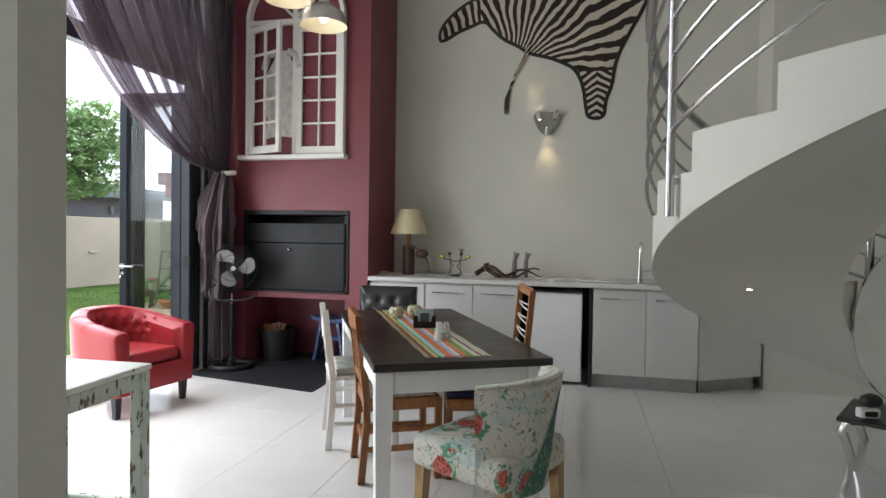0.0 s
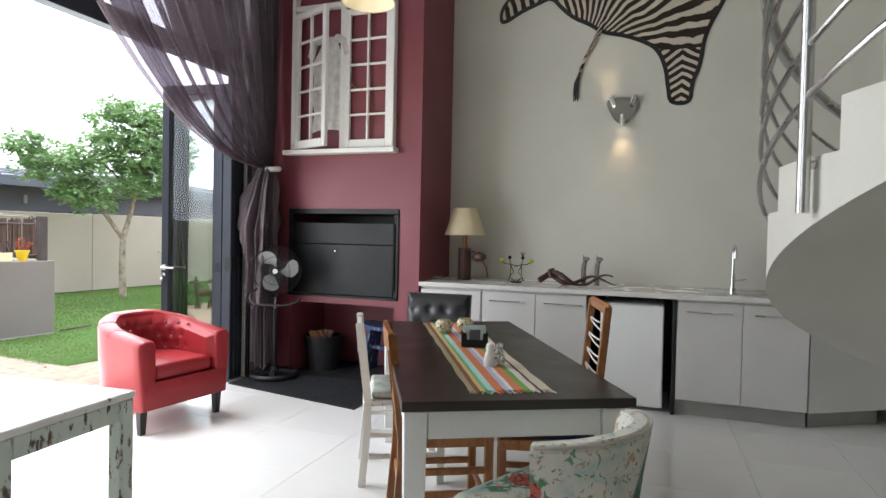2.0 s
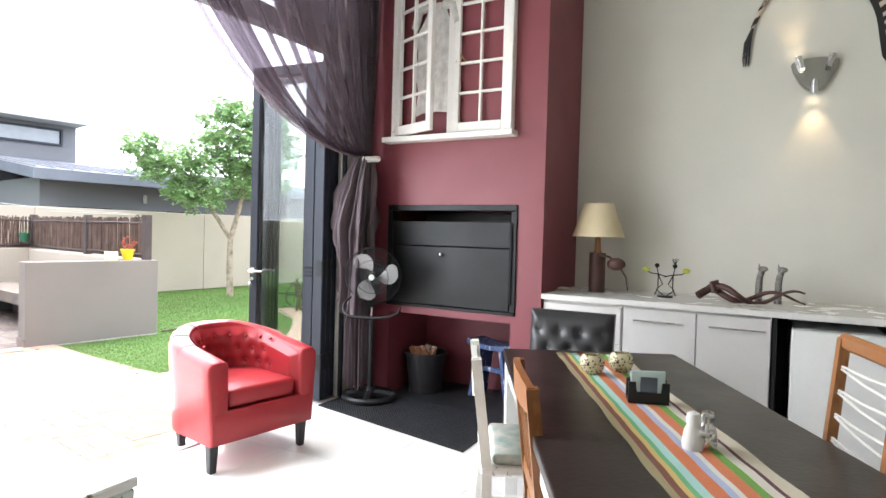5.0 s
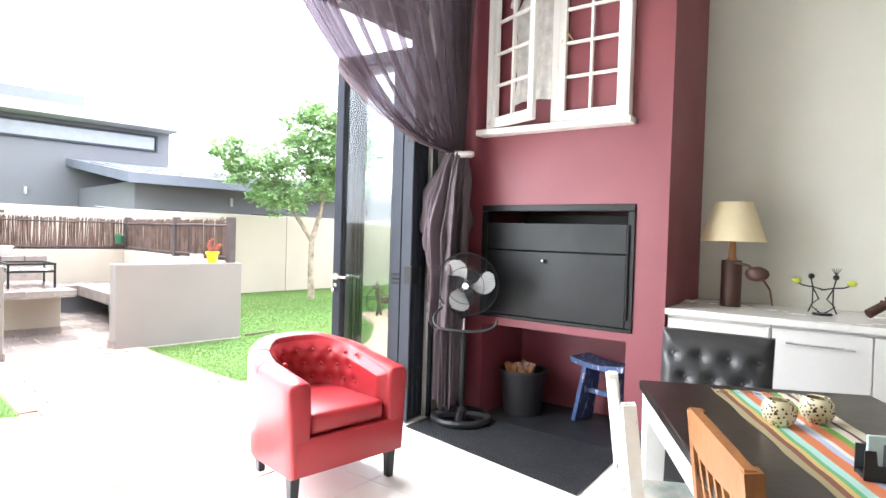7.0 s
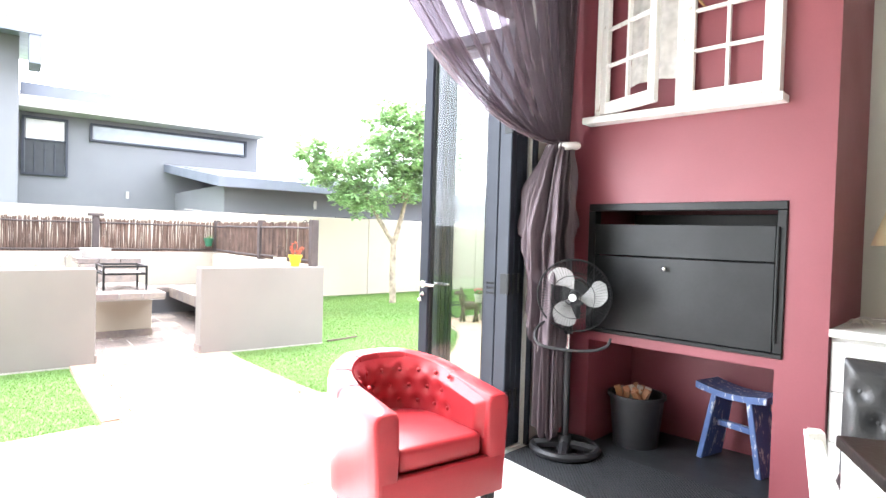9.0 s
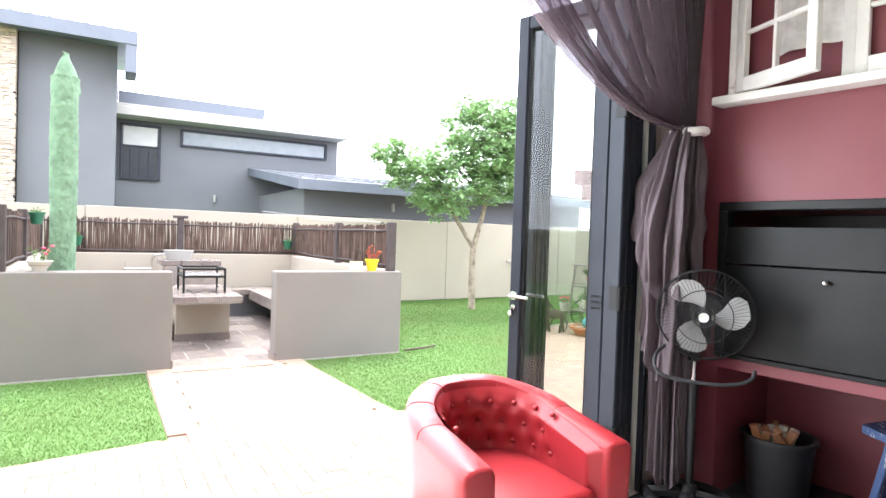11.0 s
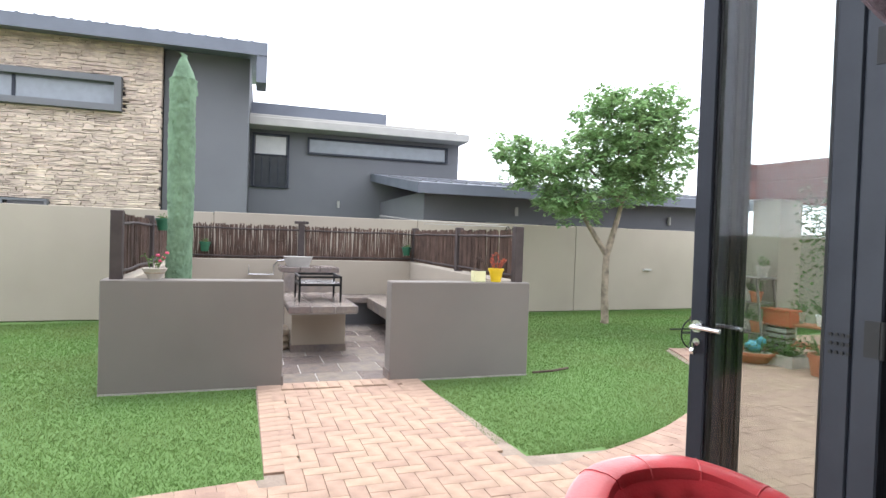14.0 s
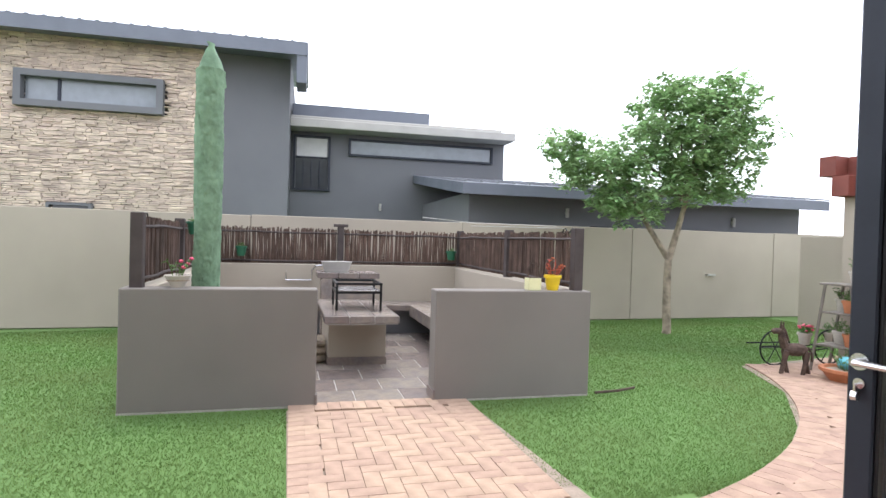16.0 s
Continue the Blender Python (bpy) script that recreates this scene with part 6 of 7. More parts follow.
        for v in b.verts:
            if v.co.z < 0.08:
                v.co.x, v.co.y = x + (v.co.x - x) * 0.7, y + (v.co.y - y) * 0.7
        part("leg", b, M["plastic"], c, "black tapered leg")


armchair()

# ---- dining table ----
TBL = pose(-1.07, 3.315, 0, 0, 0, 27.4)
tb = thing("dining_table", "dining table with a dark wood top and white legs", "table", TBL)
TH = 0.745
pbox("tabletop", (-0.395, -0.865, TH - 0.035), (0.42, 0.925, TH), M["darkwood"], tb, "dark-stained wooden top", 0.005, seg=2)
for x in (-0.345, 0.345):
    for y in (-0.81, 0.87):
        b = bmesh.new()
        box(b, (x - 0.04, y - 0.04, 0.0), (x + 0.04, y + 0.04, TH - 0.036), None, 0.004)
        for v in b.verts:
            if v.co.z < 0.3:
                v.co.x, v.co.y = x + (v.co.x - x) * 0.72, y + (v.co.y - y) * 0.72
        part("leg", b, M["white"], tb, "white painted leg")
for s in (-1, 1):
    pbox("apron", (s * 0.36 - 0.012, -0.769, TH - 0.135), (s * 0.36 + 0.012, 0.829, TH - 0.036), M["white"], tb)
    pbox("apron", (-0.304, 0.03 + s * 0.855 - 0.012, TH - 0.135), (0.304, 0.03 + s * 0.855 + 0.012, TH - 0.036), M["white"], tb)


def stripes():
    m = mat("striped_cotton", (0.5, 0.5, 0.5), 0.9, vary=0.06, scale=8, bump=0.5, grain=260)
    n, l = m.node_tree.nodes, m.node_tree.links
    tc = next(x for x in n if x.type == "TEX_COORD")
    sx, mr, cr = n.new("ShaderNodeSeparateXYZ"), n.new("ShaderNodeMapRange"), n.new("ShaderNodeValToRGB")
    l.new(tc.outputs["Object"], sx.inputs[0])
    l.new(sx.outputs["X"], mr.inputs["Value"])
    mr.inputs["From Min"].default_value, mr.inputs["From Max"].default_value = -0.15, 0.15
    l.new(mr.outputs["Result"], cr.inputs["Fac"])
    cr.color_ramp.interpolation = "CONSTANT"
    cols = [(0.0, (0.33, 0.27, 0.15)), (0.07, (0.2, 0.08, 0.05)), (0.13, (0.6, 0.42, 0.15)), (0.18, (0.15, 0.42, 0.2)), (0.23, (0.4, 0.62, 0.58)), (0.31, (0.62, 0.19, 0.08)), (0.43, (0.42, 0.47, 0.62)), (0.5, (0.68, 0.66, 0.62)),
            (0.55, (0.62, 0.2, 0.09)), (0.66, (0.17, 0.36, 0.07)), (0.74, (0.66, 0.62, 0.54)), (0.83, (0.12, 0.05, 0.06)), (0.87, (0.6, 0.54, 0.42))]
    e = cr.color_ramp.elements
    e[0].position, e[0].color = 0, (*cols[0][1], 1)
    e[1].position, e[1].color = cols[1][0], (*cols[1][1], 1)
    for p, c in cols[2:]:
        q = e.new(p)
        q.color = (*c, 1)
    mix = next(x for x in n if x.type == "MIX")
    for k in ("A", "B"):
        l.new(cr.outputs["Color"], mix.inputs[k])
    return m, cols


M["stripe"], cols = stripes()
rn = thing("table_runner", "striped multicoloured cotton table runner with fringes", "table runner", TBL @ pose(0.0, 0, TH, 0, 0, 0))
b = bmesh.new()
rows = []
for j in range(60):
    y = -0.74 + 1.54 * j / 59
    rows.append([b.verts.new((-0.15 + 0.3 * k / 24 + 0.003 * math.sin(j * 0.5), y, 0.003 + 0.0012 * math.sin(j * 0.9) * math.sin(k * 0.4))) for k in range(25)])
for A, B in zip(rows, rows[1:]):
    for k in range(24):
        b.faces.new((A[k], A[k + 1], B[k + 1], B[k]))
ex = bmesh.ops.extrude_face_region(b, geom=b.faces[:])
bmesh.ops.translate(b, vec=(0, 0, -0.0015), verts=[v for v in ex["geom"] if isinstance(v, bmesh.types.BMVert)])
part("cloth", b, M["stripe"], rn)
b = bmesh.new()
rnd = random.Random(6)
for y, s in ((-0.74, -1), (0.8, 1)):
    for k in range(40):
        x = -0.148 + 0.296 * k / 39
        tube(b, [(x, y, 0.003), (x + rnd.uniform(-0.008, 0.008), y + s * 0.02, 0.004), (x + rnd.uniform(-0.014, 0.014), y + s * rnd.uniform(0.035, 0.055), 0.003)], 0.0022, 4)
tagged(part("fringe", b, M["stripe"], rn), kind="stuff")


def mosaic():
    m = mat("leopard_mosaic", (0.62, 0.55, 0.36), 0.25, vary=0.1, bump=0.1)
    n, l = m.node_tree.nodes, m.node_tree.links
    tc = next(x for x in n if x.type == "TEX_COORD")
    v = n.new("ShaderNodeTexVoronoi")
    v.inputs["Scale"].default_value = 85
    l.new(tc.outputs["Object"], v.inputs["Vector"])
    r = n.new("ShaderNodeMapRange")
    r.inputs["From Min"].default_value, r.inputs["From Max"].default_value = 0.4, 0.3
    l.new(v.outputs["Distance"], r.inputs["Value"])
    mix = next(x for x in n if x.type == "MIX")
    mix.inputs["B"].default_value = (0.05, 0.03, 0.02, 1)
    l.new(r.outputs["Result"], mix.inputs["Factor"])
    return m


M["mosaic"] = mosaic()
for x, y in ((-0.075, 0.44), (0.055, 0.5)):
    cnd = thing("candle_holder", "round spotted mosaic candle holder on the runner", "candle holder", TBL @ pose(x, y, TH + 0.004) @ Matrix.Diagonal((0.9, 0.9, 0.9, 1)), group="candle holders")
    b = bmesh.new()
    lathe(b, [(0, 0), (0.03, 0), (0.048, 0.02), (0.055, 0.045), (0.05, 0.07), (0.036, 0.085), (0.033, 0.083), (0.045, 0.068), (0.05, 0.045), (0.04, 0.015), (0, 0.01)], 26)
    part("bowl", b, M["mosaic"], cnd, smooth=True)
nap = thing("napkin_holder", "black napkin holder with pale printed paper napkins", "napkin holder", TBL @ pose(0.025, 0.06, TH + 0.004, 0, 0, -8) @ Matrix.Diagonal((0.76, 0.76, 0.82, 1)))
pbox("base", (-0.085, -0.04, 0), (0.085, 0.04, 0.012), M["plastic"], nap)
for y in (-0.04, 0.034):
    b = bmesh.new()
    prism(b, [(-0.085, 0.0), (0.085, 0.0), (0.085, 0.085), (0.055, 0.085), (0.05, 0.045), (-0.05, 0.045), (-0.055, 0.085), (-0.085, 0.085)], -0.003, 0.003, Matrix.Translation((0, y + 0.003, 0.0)) @ Matrix.Rotation(radians(90), 4, "X"))
    part("side", b, M["plastic"], nap)
M["napkin"] = mat("pale_blue_paper", (0.55, 0.68, 0.68), 0.85, vary=0.06)
M["print"] = mat("grey_print", (0.12, 0.14, 0.17), 0.8)
for k in range(4):
    pbox("napkin", (-0.072 + 0.002 * k, -0.03 + 0.015 * k, 0.014), (0.072 - 0.001 * k, -0.019 + 0.015 * k, 0.13 - 0.006 * k), M["napkin"], nap, bevel=0.003, m=pose(0, 0, 0, 0, 2 * (k - 1), 0))
pbox("print", (-0.035, -0.0335, 0.03), (0.035, -0.0315, 0.105), M["print"], nap, "grey printed panel", 0)
hug = thing("salt_and_pepper", "white and silver hugging salt and pepper shakers", "shaker", TBL @ pose(0.03, -0.36, TH + 0.004, 0, 0, 20) @ Matrix.Diagonal((0.85, 0.85, 0.8, 1)))
for x, mt in ((-0.026, "white"), (0.026, "chrome")):
    b = bmesh.new()
    lathe(b, [(0, 0), (0.03, 0), (0.032, 0.02), (0.026, 0.06), (0.018, 0.078), (0.022, 0.095), (0.018, 0.115), (0, 0.122)], 18, (x, 0, 0))
    tube(b, [(x, -0.025, 0.06), (x * 0.2, -0.034, 0.055), (-x * 0.8, -0.028, 0.05)], 0.008, 6)
    part("shaker", b, M[mt], hug, smooth=True)


# ---- chairs; each faces local +y, seat centre at the origin ----
def legs4(c, material, w, d, h, top, r=0.02, rake=0.05):
    for x in (-w, w):
        b = bmesh.new()
        tube(b, [(x, d, 0), (x, d, h)], r * 1.25, 4)
        part("leg", b, material, c)
        b = bmesh.new()
        tube(b, [(x, -d - rake * 0.5, 0), (x, -d, h * 0.7), (x, -d, h), (x, -d - rake, top)], r * 1.25, 4)
        part("leg", b, material, c)


def wood_chair(m):
    c = thing("dining_chair", "orange-brown wooden chair with slatted back and woven seat", "chair", m, group="chairs round the table")
    legs4(c, M["oak"], 0.19, 0.19, 0.43, 0.87)
    for lo, hi in (((-0.19, 0.175, 0.38), (0.19, 0.2, 0.44)), ((-0.19, -0.2, 0.38), (0.19, -0.175, 0.44)), ((-0.2, -0.18, 0.38), (-0.178, 0.18, 0.44)), ((0.178, -0.18, 0.38), (0.2, 0.18, 0.44))):
        pbox("seat_rail", lo, hi, M["oak"], c)
    for y, z in ((0.19, 0.12), (-0.19, 0.17)):
        pbox("stretcher", (-0.18, y - 0.01, z), (0.18, y + 0.01, z + 0.03), M["oak"], c)
    for x in (-0.19, 0.19):
        for z in (0.16, 0.26):
            pbox("stretcher", (x - 0.01, -0.18, z), (x + 0.01, 0.18, z + 0.03), M["oak"], c)
    b = bmesh.new()
    rows = []
    for k in range(11):
        x = -0.2 + 0.04 * k
        y = -0.235 - 0.02 * math.cos(x * 7)
        hh = 0.02 * math.cos(x * 7.5)
        rows.append([b.verts.new(v) for v in ((x, y + 0.011, 0.8), (x, y - 0.011, 0.8), (x, y - 0.016, 0.872 + hh), (x, y + 0.006, 0.872 + hh))])
    for A, B in zip(rows, rows[1:]):
        for q in range(4):
            b.faces.new((A[q], A[(q + 1) % 4], B[(q + 1) % 4], B[q]))
    b.faces.new(rows[0]), b.faces.new(rows[-1][::-1])
    part("top_rail", b, M["oak"], c)
    pbox("back_rail", (-0.18, -0.215, 0.5), (0.18, -0.195, 0.55), M["oak"], c)
    for k in range(5):
        x = -0.12 + 0.06 * k
        b = bmesh.new()
        tube(b, [(x, -0.205, 0.54), (x, -0.222, 0.68), (x, -0.245, 0.81)], 0.012, 4)
        part("slat", b, M["oak"], c)
    M["riempie"] = mat("cream_thong", (0.6, 0.52, 0.4), 0.8, vary=0.1)
    for k in range(12):
        for ax in (0, 1):
            b = bmesh.new()
            q = -0.17 + 0.031 * k
            tube(b, [(q, -0.18, 0.438), (q, 0.0, 0.43), (q, 0.18, 0.438)] if ax == 0 else [(-0.18, q, 0.441), (0, q, 0.433), (0.18, q, 0.441)], 0.004, 4)
            part("thong", b, M["riempie"], c)
    return c


def table_place(x, y, turn):
    return TBL @ pose(x, y, 0, 0, 0, turn)


wood_chair(table_place(-0.16, -0.1, -90))


def white_chair(m):
    c = thing("dining_chair", "chippy white painted wooden chair with a printed cushion", "chair", m, group="chairs round the table")
    legs4(c, M["wornwhite"], 0.19, 0.19, 0.43, 0.835, 0.021)
    pbox("seat", (-0.215, -0.215, 0.415), (0.215, 0.225, 0.445), M["wornwhite"], c, bevel=0.008)
    M["printcush"] = mat("printed_cotton", (0.62, 0.6, 0.54), 0.9, vary=0.15, scale=14, dark=(0.3, 0.42, 0.38), bump=0.3)
    pbox("cushion", (-0.19, -0.17, 0.446), (0.19, 0.2, 0.485), M["printcush"], c, "pale printed cushion", 0.015, seg=3)
    pbox("back_rail", (-0.18, -0.222, 0.56), (0.18, -0.202, 0.62), M["wornwhite"], c)
    b = bmesh.new()
    rows = []
    for k in range(13):
        x = -0.2 + 0.4 * k / 12
        hh = 0.84 - 0.1 * (1 - (abs(x) / 0.2) ** 1.5)
        rows.append([b.verts.new(v) for v in ((x, -0.222, hh - 0.09), (x, -0.246, hh - 0.09), (x, -0.252, hh), (x, -0.228, hh))])
    for A, B in zip(rows, rows[1:]):
        for q in range(4):
            b.faces.new((A[q], A[(q + 1) % 4], B[(q + 1) % 4], B[q]))
    b.faces.new(rows[0]), b.faces.new(rows[-1][::-1])
    part("crest_rail", b, M["wornwhite"], c)
    for x in (-0.19, 0.19):
        for z in (0.14, 0.25):
            pbox("stretcher", (x - 0.011, -0.18, z), (x + 0.011, 0.18, z + 0.025), M["wornwhite"], c)
    pbox("stretcher", (-0.18, 0.18, 0.2), (0.18, 0.2, 0.225), M["wornwhite"], c)
    return c


white_chair(table_place(-0.3, 0.42, -90))


def rope_chair(m):
    c = thing("dining_chair", "wooden chair with a white rope-laced back and navy seat", "chair", m, group="chairs round the table")
    legs4(c, M["oak"], 0.18, 0.19, 0.43, 1.0, 0.0165, 0.05)
    M["navy"] = mat("navy_cloth", (0.02, 0.025, 0.09), 0.85, vary=0.12, bump=0.3)
    pbox("seat_frame", (-0.21, -0.2, 0.38), (0.21, 0.21, 0.43), M["oak"], c, bevel=0.006)
    pbox("seat", (-0.195, -0.185, 0.431), (0.195, 0.195, 0.47), M["navy"], c, "navy cloth seat pad", 0.015, seg=3)
    pbox("top_rail", (-0.195, -0.256, 0.965), (0.195, -0.228, 1.015), M["oak"], c, bevel=0.01)
    pbox("back_rail", (-0.19, -0.215, 0.56), (0.19, -0.19, 0.6), M["oak"], c)
    for x in (-0.19, 0.19):
        for z in (0.15, 0.25):
            pbox("stretcher", (x - 0.01, -0.18, z), (x + 0.01, 0.18, z + 0.03), M["oak"], c)
    M["rope"] = mat("white_rope", (0.75, 0.73, 0.68), 0.8, vary=0.06)
    yb = lambda z: -0.19 - 0.05 * max(0, (z - 0.43)) / 0.57
    for k in range(9):
        z0 = 0.63 + 0.037 * k
        z1 = z0 + (0.018 if k % 2 else -0.012)
        b = bmesh.new()
        tube(b, [(-0.182, yb(z0), z0), (0.0, yb(z0) + 0.004, 0.5 * (z0 + z1) - 0.003), (0.182, yb(z1), z1)], 0.0042, 5)
        part("rope", b, M["rope"], c)
    return c


rope_chair(table_place(0.31, -0.18, 78))


def tufted_chair(m):
    c = thing("dining_chair", "black leather chair with a button-tufted back", "chair", m, group="chairs round the table")
    for x in (-0.19, 0.19):
        for y in (-0.2, 0.2):
            b = bmesh.new()
            tube(b, [(x, y, 0.3), (x, y * 1.06, 0)], 0.028, 4, 0.02)
            part("leg", b, M["plastic"], c)
    pbox("seat", (-0.23, -0.2, 0.3), (0.23, 0.24, 0.48), M["bleather"], c, bevel=0.03, seg=3)
    b = bmesh.new()
    NX, NZ3 = 44, 40
    btn = [(x + (0.06 if r % 2 else 0), 0.56 + 0.1 * r) for r in range(3) for x in (-0.18, -0.06, 0.06, 0.18) if x + (0.06 if r % 2 else 0) < 0.2]

    def face(yoff, tuft):
        rows = []
        for j in range(NZ3 + 1):
            z = 0.4 + 0.47 * j / NZ3
            row = []
            for i in range(NX + 1):
                x = -0.23 + 0.46 * i / NX
                e = min(i, NX - i, NZ3 - j) / 5
                round_ = 0.03 * (1 - min(1, e)) ** 2
                dep = min(1.0, min(math.hypot(x - p, z - q) for p, q in btn) / 0.06) if tuft else 1
                y = -0.2 - 0.12 * (z - 0.4) + yoff + (0.025 * (1 - (1 - dep) ** 2) - round_ if tuft else round_)
                row.append(b.verts.new((x * (1 + 0.05 * (z - 0.4)), y, z)))
            rows.append(row)
        return rows

    F1, F2 = face(0.03, True), face(-0.05, False)
    for rows, flip in ((F1, False), (F2, True)):
        for A, B in zip(rows, rows[1:]):
            for i in range(NX):
                q = (A[i], A[i + 1], B[i + 1], B[i])
                b.faces.new(q[::-1] if flip else q)
    for j in range(NZ3):
        b.faces.new((F1[j][0], F1[j + 1][0], F2[j + 1][0], F2[j][0])), b.faces.new((F1[j][NX], F2[j][NX], F2[j + 1][NX], F1[j + 1][NX]))
    for i in range(NX):
        b.faces.new((F1[NZ3][i], F1[NZ3][i + 1], F2[NZ3][i + 1], F2[NZ3][i]))
    back = part("backrest", b, M["bleather"], c, smooth=True)
    for p, q in btn:
        b = bmesh.new()
        ball(b, (p, -0.17 - 0.12 * (q - 0.4) + 0.003, q), 0.011, (1, 0.6, 1), 8, 6)
        part("button", b, M["bleather"], back)
    return c


tufted_chair(pose(-1.69, 4.35, 0, 0, 0, -177))


def floral():
    """Cream linen with red blooms, green fronds and a teal bird-like sweep."""
    m = mat("floral_linen", (0.66, 0.62, 0.54), 0.85, vary=0.06, scale=9, bump=0.3, grain=220, dark=(0.58, 0.6, 0.54))
    n, l = m.node_tree.nodes, m.node_tree.links
    tc = next(x for x in n if x.type == "TEX_COORD")
    mix = next(x for x in n if x.type == "MIX")
    col = mix.outputs["Result"]
    hsv = next(x for x in n if x.type == "HUE_SAT")
    warp = n.new("ShaderNodeTexNoise")
    warp.inputs["Scale"].default_value, warp.inputs["Detail"].default_value = 14, 4
    l.new(tc.outputs["Object"], warp.inputs["Vector"])

    def mask(socket, lo, hi):
        r = n.new("ShaderNodeMapRange")
        r.inputs["From Min"].default_value, r.inputs["From Max"].default_value = lo, hi
        l.new(socket, r.inputs["Value"])
        return r.outputs["Result"]

    def calc(op, a, b):
        k = n.new("ShaderNodeMath")
        k.operation = op
        for i, v in enumerate((a, b)):
            if isinstance(v, float):
                k.inputs[i].default_value = v
            else:
                l.new(v, k.inputs[i])
        return k.outputs[0]

    def over(base, c, fac):
        mm = n.new("ShaderNodeMix")
        mm.data_type = "RGBA"
        l.new(fac, mm.inputs["Factor"])
        l.new(base, mm.inputs["A"])
        mm.inputs["B"].default_value = (*c, 1)
        return mm.outputs["Result"]

    def cloud(scale, seed, distort=0.6, detail=4):
        t = n.new("ShaderNodeTexNoise")
        t.inputs["Scale"].default_value, t.inputs["Detail"].default_value, t.inputs["Distortion"].default_value = scale, detail, distort
        mp = n.new("ShaderNodeMapping")
        mp.inputs["Location"].default_value = (seed, seed * 0.7, -seed)
        l.new(tc.outputs["Object"], mp.inputs["Vector"])
        l.new(mp.outputs["Vector"], t.inputs["Vector"])
        return t.outputs["Fac"]

    col = over(col, (0.36, 0.52, 0.5), mask(cloud(6.0, 3.0), 0.56, 0.7))
    col = over(col, (0.16, 0.3, 0.17), mask(cloud(20.0, 7.0, 2.5), 0.6, 0.64))
    col = over(col, (0.45, 0.3, 0.2), mask(cloud(34.0, 13.0, 1.0), 0.62, 0.66))
    vor = n.new("ShaderNodeTexVoronoi")
    vor.inputs["Scale"].default_value, vor.inputs["Randomness"].default_value = 7.2, 0.9
    wob = n.new("ShaderNodeMix")
    wob.data_type = "VECTOR"
    wob.inputs["Factor"].default_value = 0.05
    l.new(tc.outputs["Object"], wob.inputs["A"])
    l.new(warp.outputs["Color"], wob.inputs["B"])
    l.new(wob.outputs["Result"], vor.inputs["Vector"])
    pick = n.new("ShaderNodeSeparateColor")
    l.new(vor.outputs["Color"], pick.inputs[0])
    some = calc("GREATER_THAN", pick.outputs[0], 0.36)
    col = over(col, (0.1, 0.26, 0.15), calc("MULTIPLY", some, calc("MULTIPLY", mask(vor.outputs["Distance"], 0.52, 0.46), mask(cloud(26.0, 2.0, 1.5), 0.46, 0.5))))
    bloom = calc("MULTIPLY", some, mask(vor.outputs["Distance"], 0.36, 0.33))
    col = over(col, (0.52, 0.14, 0.1), bloom)
    col = over(col, (0.24, 0.02, 0.025), calc("MULTIPLY", bloom, mask(cloud(60.0, 5.0, 1.0), 0.5, 0.56)))
    # the long green tail of the printed bird, across the outer back
    xyz = n.new("ShaderNodeSeparateXYZ")
    l.new(tc.outputs["Object"], xyz.inputs[0])
    slope = calc("ADD", calc("MULTIPLY", xyz.outputs["Z"], 0.51), -0.19)
    off = calc("ABSOLUTE", calc("SUBTRACT", xyz.outputs["X"], slope), 0.0)
    tail = calc("MULTIPLY", mask(off, 0.08, 0.06), calc("LESS_THAN", xyz.outputs["Y"], -0.12))
    tail = calc("MULTIPLY", tail, calc("LESS_THAN", xyz.outputs["Z"], 0.7))
    col = over(col, (0.07, 0.17, 0.13), tail)
    eyes = n.new("ShaderNodeTexVoronoi")
    eyes.inputs["Scale"].default_value = 45
    l.new(tc.outputs["Object"], eyes.inputs["Vector"])
    col = over(col, (0.22, 0.34, 0.22), calc("MULTIPLY", tail, mask(eyes.outputs["Distance"], 0.38, 0.3)))
    l.new(col, hsv.inputs["Color"])
    return m


M["floral"] = floral()


